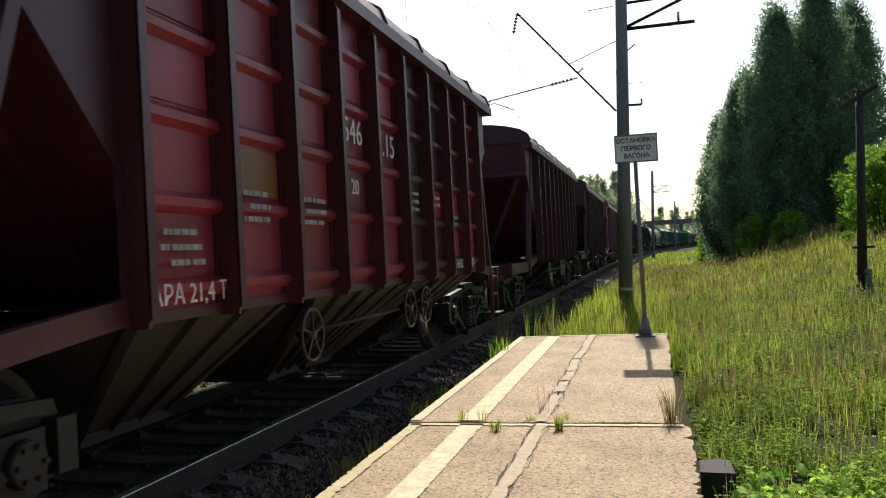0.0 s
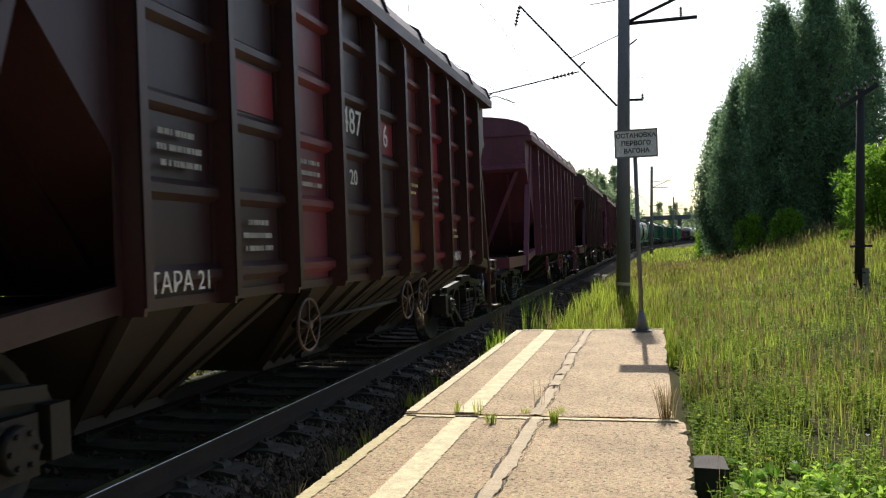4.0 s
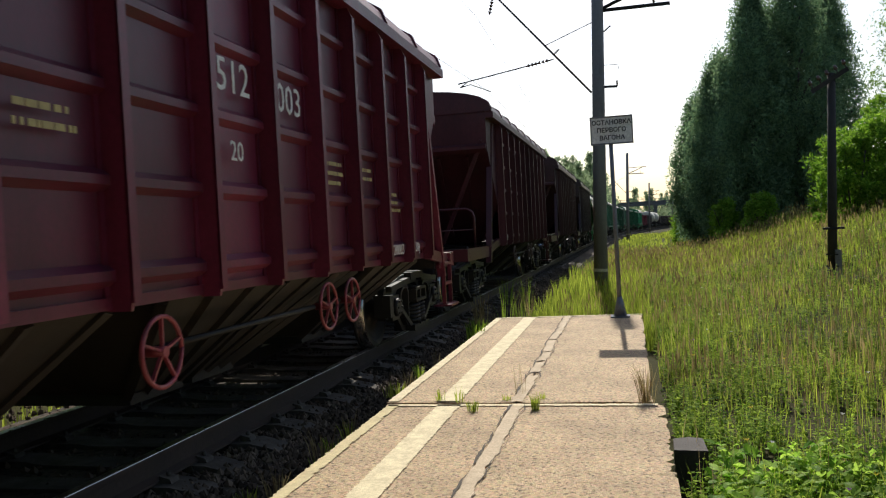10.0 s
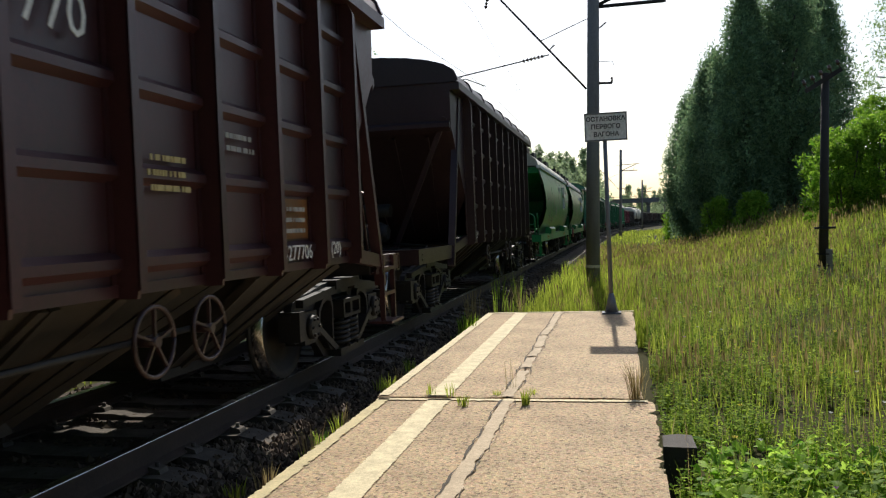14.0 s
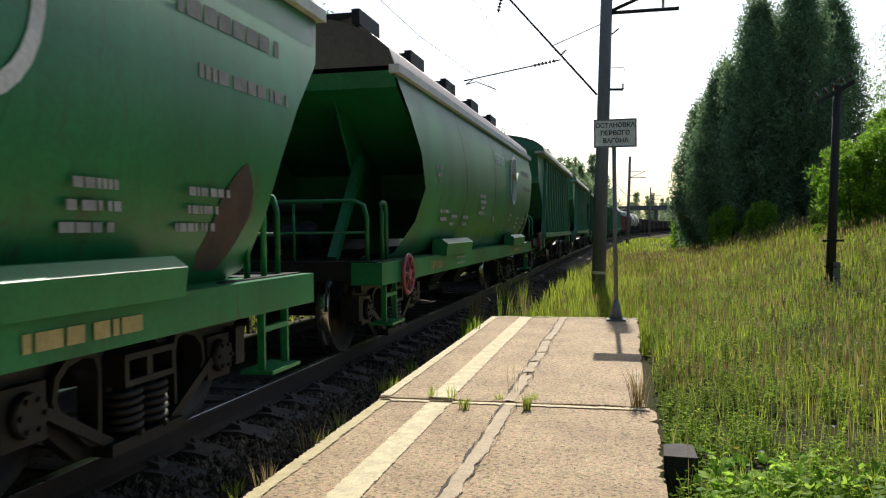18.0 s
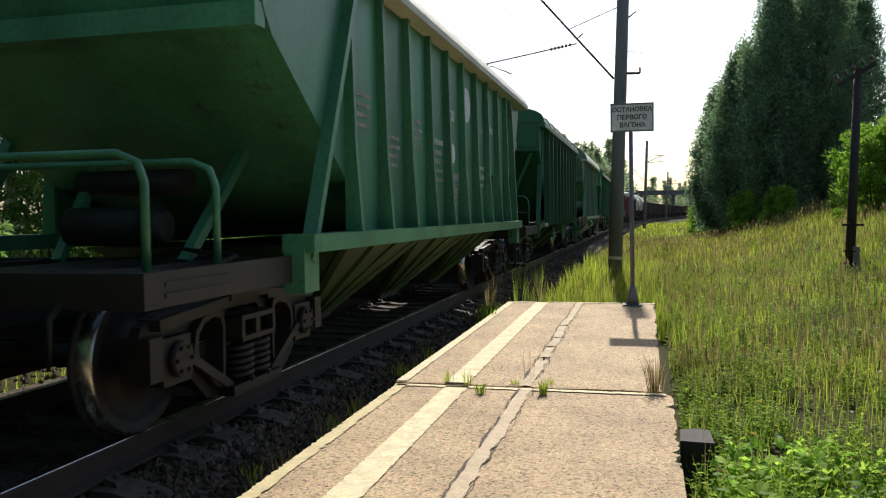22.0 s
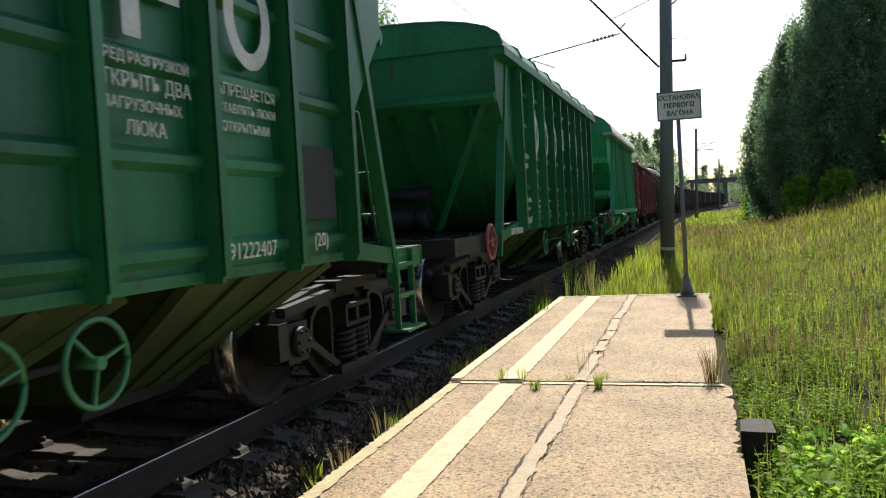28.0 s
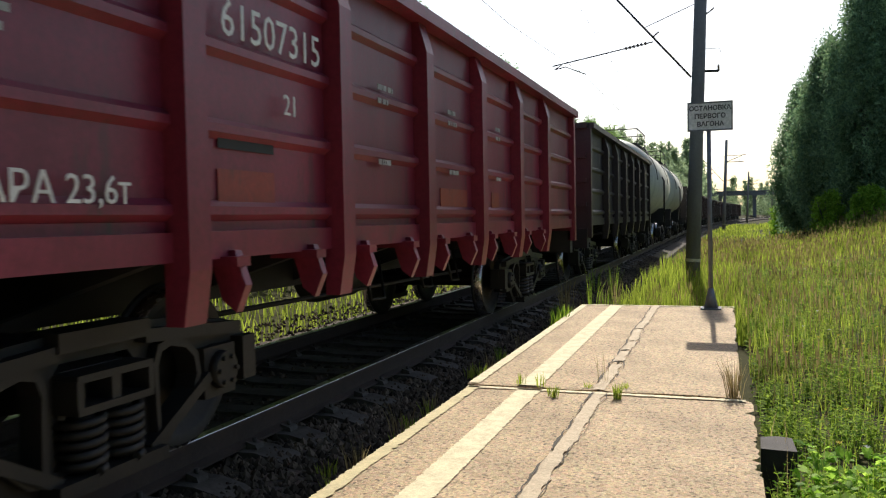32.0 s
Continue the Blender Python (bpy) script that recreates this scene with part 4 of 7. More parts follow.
def ribbed_hopper(mat_chute, wheel_mat, spokes, sill_mat, near=7.63, far=6.2):
    """A mineral hopper: pressed panels between uprights, sloping ends, arched roof."""
    w = thing("hopper_wagon", "hopper wagon", "wagon")
    X, Z0, Z1, HB, HT = 1.57, 1.09, 3.37, 3.87, 4.86
    xs = X - 0.13
    pm = folded_panel(0.86, Z0, Z1, 5, 0.05)
    rb = bmesh.new()
    prism(rb, [(0, Z0 - 0.06), (0.12, Z0 - 0.06), (0.14, Z0 + 0.05), (0.14, Z1 - 0.1), (0.09, Z1), (0, Z1)], -0.012, 0.012, "y")
    box(rb, 0.125, 0.142, -0.012, 0.05, Z0 - 0.02, Z1 - 0.1)
    box(rb, 0.0, 0.012, -0.05, 0.05, Z0 - 0.05, Z1)
    rib = mesh_of("upright", rb, PAINT)
    for k in range(9):
        part("side_panel", pm, None, w, at=pose(xs, -HB + 0.43 + 0.86 * k, 0))
        part("side_panel", pm, None, w, at=pose(-xs, -HB + 0.43 + 0.86 * k, 0, 0, 0, 180))
    for k in range(10):
        part("upright", rib, None, w, at=pose(xs, -HB + 0.86 * k, 0))
        part("upright", rib, None, w, at=pose(-xs, -HB + 0.86 * k, 0, 0, 0, 180))
    for s in (-1, 1):
        bm = bmesh.new()
        box(bm, *sorted((s * (xs - 0.05), s * (X + 0.02))), -HT, HT, Z1 - 0.02, Z1 + 0.09)
        rounded(bm, 0.015)
        part("top_chord", bm, PAINT, w)
        bm = bmesh.new()
        box(bm, *sorted((s * (xs - 0.07), s * (xs + 0.02))), -HB, HB, Z0 - 0.05, Z0 + 0.01)
        part("bottom_chord", bm, PAINT, w)
        # end wall: upright band, then the slope
        bm = bmesh.new()
        rows = [(HT, Z1 + 0.12, xs), (HT - 0.02, 2.80, xs), (HT - 0.10, 2.74, xs), (HB, 1.75, xs - 0.01), (3.1, 1.1, 0.95)]
        vs = [[bm.verts.new((t * x, s * y, z)) for t in (-1, 1)] for y, z, x in rows]
        for a, b in zip(vs, vs[1:]):
            bm.faces.new((a[0], a[1], b[1], b[0]))
        part("end_wall", bm, PAINT, w)
        bm = bmesh.new()
        prism(bm, [(s * HT, 2.74), (s * (HT + 0.06), 2.80), (s * (HT + 0.06), 2.86), (s * HT, 2.9)], -xs, xs)
        part("end_lip", bm, PAINT, w)
        for t in (-1, 1):
            bm = bmesh.new()
            beam(bm, (t * (xs - 0.08), s * (HT - 0.02), 2.95), (t * 0.42, s * 4.5, 1.0), 0.07, 0.07, (1, 0, 0))
            part("end_brace", bm, PAINT, w)
        for x in (-1.0, -0.5, 0.0, 0.5, 1.0):
            bm = bmesh.new()
            beam(bm, (x * 1.05, s * (HT - 0.12), 2.70), (x * 0.85, s * 3.35, 1.28), 0.05, 0.09)
            part("slope_stiffener", bm, PAINT, w)
        for t in (-1, 1):
            bm = bmesh.new()
            prism(bm, [(s * HB, Z1), (s * HT, Z1), (s * (HT - 0.02), 2.80), (s * (HT - 0.10), 2.74), (s * HB, 1.75)], t * xs - 0.006, t * xs + 0.006)
            part("corner_gusset", bm, PAINT, w)
            bm = bmesh.new()
            beam(bm, (t * (xs - 0.02), -5.05 if s < 0 else 4.93, 0.76), (t * (xs - 0.02), s * 4.25, 3.3), 0.07, 0.10, (1, 0, 0))
            part("end_strut", bm, PAINT, w)
            bm = bmesh.new()
            beam(bm, (t * (xs - 0.02), -5.0 if s < 0 else 5.0, 0.99), (t * (xs - 0.02), s * (HB - 0.02), 1.12), 0.07, 0.13)
            part("side_sill", bm, PAINT, w)
    # roof
    bm = bmesh.new()
    n = 12
    rows = []
    for y, k in ((-HT - 0.03, 1), (-HT + 0.02, 1), (HT - 0.02, 1), (HT + 0.03, 1)):
        rows.append([bm.verts.new((X * math.cos(math.pi * i / n), y, Z1 + 0.09 + 0.40 * math.sin(math.pi * i / n) ** 0.8)) for i in range(n + 1)])
    for a, b in zip(rows, rows[1:]):
        for i in range(n):
            bm.faces.new((a[i], a[i + 1], b[i + 1], b[i]))
    for r in (rows[0], rows[-1]):
        bm.faces.new(r if r is rows[0] else r[::-1])
    part("roof", bm, PAINT, w)
    for k in range(9):
        bm = bmesh.new()
        y = -HT + 0.02 + (2 * HT - 0.04) * k / 8
        pts = [(X * 0.99 * math.cos(math.pi * i / n), y, Z1 + 0.115 + 0.40 * math.sin(math.pi * i / n) ** 0.8) for i in range(n + 1)]
        for p, q in zip(pts, pts[1:]):
            beam(bm, p, q, 0.05, 0.05)
        part("roof_rib", bm, PAINT, w)
    for y0, y1, b0, b1 in ((-3.75, -2.1, -3.1, -2.25), (-1.6, -0.04, -0.7, -0.1), (0.04, 1.6, 0.1, 0.7), (2.1, 3.75, 2.25, 3.1)):
        chute(w, y0, y1, mat_chute, 1.04, 0.32, 1.38, True, (b0, b1))
    for y in (-1.7, 0.77, 1.36):
        part("handwheel", handwheel_mesh(0.19, wheel_mat, spokes), None, w, "painted spoked handwheel", at=pose(1.42, y, 0.77))
    bm = bmesh.new()
    tube(bm, [(1.3, -1.7, 0.77), (1.3, 1.36, 0.77)], 0.02, 6)
    part("shaft_rod", bm, STEEL, w)
    frames(w, near, far, 0.89, (4.9, 4.75), sill_mat)
    brake_gear(w, -4.7, -1)
    step_ladder(w, 1.45, 5.08, 1)
    side_rail_loops(w, 5.15, 1, 1.72)
    bm = bmesh.new()
    tube(bm, [(1.32, 4.85, 1.1), (1.25, 4.75, 2.2), (1.1, 4.72, 2.28), (0.95, 4.72, 2.28)], 0.014, 6)
    part("grab_rail", bm, PAINT, w)
    for y in (-5.15, 4.65):
        bogie(w, y)
    return w


def grain_hopper(chute_mat, near, far, HT, foot, rib0, pitch, n, sills, bogies, round_chutes=False):
    """A covered hopper with smooth sides, tapered uprights, a deep side sill and raking end posts."""
    w = thing("hopper_wagon", "covered hopper wagon", "wagon")
    X, Z0, Z1 = 1.57, 1.20, 3.36
    HB = rib0 + 0.05
    xs = X - 0.14
    pn = pydata("side_panel", [(0, -pitch / 2, Z0), (0, pitch / 2, Z0), (0.0, pitch / 2, Z1), (0.0, -pitch / 2, Z1), (0.004, -pitch / 2, 2.3), (0.004, pitch / 2, 2.3)], [(0, 1, 5, 4), (4, 5, 2, 3)], PAINT)
    rb = bmesh.new()
    prism(rb, [(0, Z0), (0.15, Z0), (0.10, Z0 + 0.7), (0.07, Z1), (0, Z1)], -0.028, 0.028, "y")
    rounded(rb, 0.006)
    rib = mesh_of("upright", rb, PAINT)
    for k in range(n - 1):
        part("side_panel", pn, None, w, at=pose(xs, -HB + 0.05 + pitch * (k + 0.5), 0))
        part("side_panel", pn, None, w, at=pose(-xs, -HB + 0.05 + pitch * (k + 0.5), 0, 0, 0, 180))
    for k in range(n):
        part("upright", rib, None, w, at=pose(xs, -HB + 0.05 + pitch * k, 0))
        part("upright", rib, None, w, at=pose(-xs, -HB + 0.05 + pitch * k, 0, 0, 0, 180))
    for s in (-1, 1):
        bm = bmesh.new()
        box(bm, *sorted((s * (xs - 0.08), s * (X + 0.03))), -foot - 0.12, foot + 0.12, Z0 - 0.13, Z0)
        rounded(bm, 0.012)
        part("side_sill", bm, PAINT, w)
        bm = bmesh.new()
        box(bm, *sorted((s * (xs - 0.06), s * (X + 0.06))), -HT - 0.05, HT + 0.05, Z1, Z1 + 0.07)
        part("eaves_beam", bm, PAINT_GREY, w, "pale dusty eaves beam")
        bm = bmesh.new()
        rows = [(HT, Z1 + 0.1, xs), (HT - 0.3, 2.7, xs), (HT - 0.42, 2.55, xs), (HB - 0.05, 1.62, xs - 0.01), (2.4, 1.15, 0.95)]
        vs = [[bm.verts.new((t * x, s * y, z)) for t in (-1, 1)] for y, z, x in rows]
        for a, b in zip(vs, vs[1:]):
            bm.faces.new((a[0], a[1], b[1], b[0]))
        beam(bm, (-xs, s * (HT - 0.25), 2.66), (xs, s * (HT - 0.25), 2.66), 0.14, 0.16)
        part("end_wall", bm, PAINT, w)
        for t in (-1, 1):
            bm = bmesh.new()
            prism(bm, [(s * (HB - 0.05), Z1), (s * HT, Z1), (s * (HT - 0.3), 2.7), (s * (HT - 0.42), 2.55), (s * (HB - 0.05), 1.62)], t * xs - 0.006, t * xs + 0.006)
            part("corner_gusset", bm, PAINT, w)
            bm = bmesh.new()
            beam(bm, (t * (xs + 0.06), s * foot, 1.0), (t * (xs + 0.04), s * (HB - 0.2 if s < 0 else HB + 0.35), Z1), 0.07, 0.11, (1, 0, 0))
            part("end_post", bm, PAINT, w)
            if not round_chutes or s > 0:
                bm = bmesh.new()
                beam(bm, (t * 0.55, s * (foot + 0.1), 1.0), (t * 0.75, s * (HB - 0.1), 2.35), 0.08, 0.08, (1, 0, 0))
                part("end_brace", bm, PAINT, w)
            bm = bmesh.new()
            box(bm, *sorted((t * (xs - 0.06), t * (xs + 0.1))), *sorted((s * (foot - 0.12), s * (foot + 0.14))), 0.78, Z0 - 0.05)
            part("corner_block", bm, PAINT, w)
    bm = bmesh.new()
    m = 12
    rows = [[bm.verts.new(((X + 0.06) * math.cos(math.pi * i / m), y, Z1 + 0.07 + (0.75 if round_chutes else 0.5) * math.sin(math.pi * i / m))) for i in range(m + 1)] for y in (-HT, -HT + 0.02, 0, HT - 0.02, HT)]
    for a, b in zip(rows, rows[1:]):
        for i in range(m):
            bm.faces.new((a[i], a[i + 1], b[i + 1], b[i])).smooth = True
    part("roof", bm, PAINT_GREY, w, "pale cream dusty roof")
    for y in (-HT + 0.03, HT - 0.03):
        bm = bmesh.new()
        prism(bm, [((X + 0.04) * math.cos(math.pi * i / m), Z1 + 0.05 + (0.74 if round_chutes else 0.49) * math.sin(math.pi * i / m)) for i in range(m + 1)], y - 0.01, y + 0.01, "y")
        part("roof_gable", bm, PAINT, w)
    if round_chutes:
        for c in (-1.67, 1.67):
            for s in (-1, 1):
                bm = bmesh.new()
                prism(bm, [(c - 1.25, 1.04), (c + 1.25, 1.04), (c + 1.0, 0.42), (c - 1.0, 0.42)], s * 0.3, s * 0.85)
                prof = [(1.0, 1.03, 0.0), (1.2, 1.02, 0.0), (1.34, 0.96, 0.0), (1.40, 0.86, 0.02), (1.38, 0.76, 0.05), (1.30, 0.68, 0.09), (0.78, 0.30, 0.34), (0.6, 0.30, 0.34)]
                rings = [[bm.verts.new((s * x, c + q * (1.34 - cut), z)) for x, z, cut in prof] for q in (-1, 1)]
                for i in range(len(prof) - 1):
                    bm.faces.new((rings[0][i], rings[0][i + 1], rings[1][i + 1], rings[1][i])).smooth = i < 5
                bm.faces.new(rings[0])
                bm.faces.new(rings[1][::-1])
                for f in (0.35, 0.7):
                    beam(bm, (s * (1.30 - 0.52 * f), c - 1.2 + 0.25 * f, 0.685 - 0.38 * f), (s * (1.30 - 0.52 * f), c + 1.2 - 0.25 * f, 0.685 - 0.38 * f), 0.03, 0.02)
                part("outlet_gate", bm, PAINT, w, "rounded outlet gate shell")
                for d in (-0.95, 0.75):
                    bm = bmesh.new()
                    tube(bm, [(s * 1.45, c + d, 1.1), (s * 1.5, c + d + 0.05, 0.95), (s * 1.38, c + d + 0.1, 0.8)], 0.03, 6)
                    part("gate_hinge", bm, PAINT, w)
    else:
        for y0, y1, b0, b1 in ((-3.6, -1.3, -2.7, -2.1), (-1.25, 1.25, -0.35, 0.35), (1.3, 3.6, 2.1, 2.7)):
            chute(w, y0, y1, chute_mat, 1.06, 0.30, 1.3, True, (b0, b1))
        for y in (-1.1, 1.1, 2.0):
            part("handwheel", handwheel_mesh(0.2, STEEL, 7), None, w, "dark spoked handwheel", at=pose(1.36, y, 0.68))
    part("handwheel", handwheel_mesh(0.235, RED, 7), None, w, "red spoked parking brake wheel", at=pose(1.5, -foot - (0.62 if round_chutes else 0.76), 0.97))
    if round_chutes:
        bm = bmesh.new()
        cyl(bm, (0.3, -foot + 0.75, 1.68), (1.3, -foot + 0.75, 1.68), 0.14, None, 18)
        cyl(bm, (1.3, -foot + 0.75, 1.68), (1.37, -foot + 0.75, 1.68), 0.14, 0.09, 18)
        part("air_tank", bm, PAINT, w)
        for x in (-0.45, 0.75):
            bm = bmesh.new()
            beam(bm, (x, -foot - 0.4, 1.05), (x, -foot + 0.35, 2.2), 0.10, 0.10, (1, 0, 0))
            part("end_post", bm, PAINT, w)
        bm = bmesh.new()
        beam(bm, (-0.5, -foot + 0.36, 2.2), (0.8, -foot + 0.36, 2.2), 0.07, 0.07)
        part("end_tie", bm, PAINT, w)
    frames(w, near, far, 0.88, (foot, foot), GRIME, sills, GRIME)
    brake_gear(w, -sills[0] + 1.9, -1)
    for y in ((sills[1] - 0.5,) if round_chutes else (-foot - 1.68, -foot - 0.94, sills[1] - 0.5)):
        bm = bmesh.new()
        h = 1.68
        tube(bm, [(1.3, y, 1.0), (1.3, y, h - 0.16), (1.26, y, h - 0.05), (1.14, y, h), (-1.14, y, h), (-1.26, y, h - 0.05), (-1.3, y, h - 0.16), (-1.3, y, 1.0)], 0.024, 6)
        part("guard_rail", bm, PAINT, w)
    step_ladder(w, 1.46, sills[1] - 0.5, 1, 0.95, PAINT if round_chutes else GRIME)
    for y in bogies:
        bogie(w, y)
    return w


def tank_hopper(half):
    """A covered hopper with a smooth rounded shell, scooped ends, cream roof and side shelves."""
    w = thing("hopper_wagon", "rounded covered hopper wagon", "wagon")
    X = 1.57
    prof = [(1.05, 0.90), (1.32, 1.08), (1.47, 1.42), (1.56, 1.8), (1.57, 2.2), (1.53, 2.6), (1.42, 3.0), (1.40, 3.05)]
    far = [5.4, 5.48, 5.5, 5.57, 5.85, 6.3, 6.6, 6.65]      # the shell's end edge at the far and at the near end
    near = [5.3, 5.0, 4.65, 4.5, 4.7, 5.05, 5.22, 5.25]
    for s in (-1, 1):
        bm = bmesh.new()
        cols = []
        for k in range(9):
            cols.append([bm.verts.new((s * x, -b + (a + b) * k / 8, z)) for (x, z), a, b in zip(prof, far, near)])
        for a, b in zip(cols, cols[1:]):
            for i in range(len(prof) - 1):
                bm.faces.new((a[i], a[i + 1], b[i + 1], b[i])).smooth = True
        part("side_shell", bm, PAINT, w)
        for k in (2, 4, 5, 6):
            bm = bmesh.new()
            line = [(s * x, -b + (a + b) * k / 8, z) for (x, z), a, b in zip(prof, far, near)]
            for p0, p1 in zip(line[1:], line[2:]):
                beam(bm, p0, p1, 0.004, 0.004, (1, 0, 0))
            part("weld_seam", bm, PAINT, w)
        bm = bmesh.new()
        box(bm, *sorted((s * 1.2, s * 1.52)), -6.12, 6.23, 0.78, 1.0)
        rounded(bm, 0.01)
        part("side_sill", bm, PAINT, w)
        bm = bmesh.new()
        box(bm, *sorted((s * 1.36, s * 1.48)), -5.28, 6.68, 3.02, 3.11)
        part("eaves_beam", bm, LETTER, w, "white eaves moulding")
        for c in (-2.75, 3.4):
            bm = bmesh.new()
            l = 0.85
            prism(bm, [(s * 1.40, 0.985), (s * 1.60, 0.985), (s * 1.62, 1.14), (s * 1.54, 1.2), (s * 1.42, 1.2)], c - l, c + l, "y")
            part("side_shelf", bm, PAINT, w, "boxed green side shelf")
    for s in (-1, 1):
        bm = bmesh.new()
        e = far[-1] if s > 0 else near[-1]
        rows = [(e - 0.04, 3.06, 1.40), (e - 0.06, 2.88, 1.42), (e - 2.0, 2.06, 1.36), (e - 2.05, 1.72, 1.3), (e - 2.5, 1.2, 1.0)]
        vs = [[bm.verts.new((t * x, s * y, z)) for t in (-1, 1)] for y, z, x in rows]
        for a, b in zip(vs, vs[1:]):
            bm.faces.new((a[0], a[1], b[1], b[0]))
        part("end_wall", bm, PAINT, w)
        for x in (-0.62, 0.62):
            bm = bmesh.new()
            prism(bm, [(s * (e - 0.3), 2.78), (s * (e - 2.0), 2.04), (s * (e - 2.1), 1.0), (s * (e - 1.6), 1.0)], x - 0.012, x + 0.012)
            part("end_web", bm, PAINT, w)
        bm = bmesh.new()
        for x in (-1.15, -0.85):
            beam(bm, (x, s * (e - 0.02), 2.95), (x, s * (e + 0.1), 1.05), 0.03, 0.03, (1, 0, 0))
        for k in range(6):
            box(bm, -1.15, -0.85, *sorted((s * (e + 0.02), s * (e + 0.05))), 1.3 + 0.28 * k, 1.325 + 0.28 * k)
        part("end_ladder", bm, PAINT, w)
        for x in (-0.7, 0.7):
            bm = bmesh.new()
            beam(bm, (x, s * 5.3, 1.0), (x, s * 4.3, 2.2), 0.1, 0.1, (1, 0, 0))
            part("end_post", bm, PAINT, w)
    bm = bmesh.new()
    m = 10
    rows = [[bm.verts.new((1.42 * math.cos(math.pi * i / m), y, 3.1 + 0.62 * math.sin(math.pi * i / m))) for i in range(m + 1)] for y in (-5.27, -5.2, 0, 6.6, 6.67)]
    for a, b in zip(rows, rows[1:]):
        for i in range(m):
            bm.faces.new((a[i], a[i + 1], b[i + 1], b[i])).smooth = True
    bm.faces.new(rows[0])
    bm.faces.new(rows[-1][::-1])
    part("roof", bm, PAINT, w, "dusty arched roof")
    for k in range(5):
        y = -4.0 + 2.35 * k
        bm = bmesh.new()
        cyl(bm, (0.1, y, 3.66), (0.1, y, 3.82), 0.34, 0.32, 14)
        part("roof_hatch", bm, STEEL, w)
        bm = bmesh.new()
        box(bm, 0.0, 0.72, y - 0.36, y + 0.36, 3.90, 3.95)
        box(bm, 0.64, 0.74, y - 0.40, y + 0.40, 3.80, 3.98)
        for d in (-0.3, 0.3):
            box(bm, 0.66, 0.7, y + d - 0.02, y + d + 0.02, 3.5, 3.82)
        part("hatch_guard", bm, STEEL, w, "dark raised hatch guard")
    for y0, y1 in ((-3.0, -1.1), (-0.95, 0.95), (1.1, 3.0)):
        chute(w, y0, y1, STEEL, 0.98, 0.34, 1.0, False)
    frames(w, half, half, 0.84, (5.0, 5.0), STEEL, (6.1, 6.2), STEEL)
    brake_gear(w, -4.9, -1)
    for s in (-1, 1):
        bm = bmesh.new()
        y, h = s * 6.0, 1.62
        tube(bm, [(1.33, y, 1.0), (1.33, y, h - 0.16), (1.3, y, h - 0.05), (1.2, y, h), (-1.2, y, h), (-1.3, y, h - 0.05), (-1.33, y, h - 0.16), (-1.33, y, 1.0)], 0.022, 8)
        tube(bm, [(0.55, y, 1.0), (0.55, y, h)], 0.014, 6)
        tube(bm, [(1.33, y, 1.3), (-1.33, y, 1.3)], 0.013, 6)
        part("guard_rail", bm, PAINT, w)
        bm = bmesh.new()
        tube(bm, [(1.38, s * 5.66, 1.0), (1.38, s * 5.66, 1.5), (1.36, s * 5.63, 1.6), (1.36, s * 5.55, 1.62), (1.36, s * 5.47, 1.6), (1.36, s * 5.44, 1.5), (1.36, s * 5.44, 1.0)], 0.022, 8)
        part("grab_rail", bm, PAINT, w)
        step_ladder(w, 1.45, s * 5.65, s, 0.8)
    for y in (-4.5, 4.55):
        bogie(w, y)
    return w


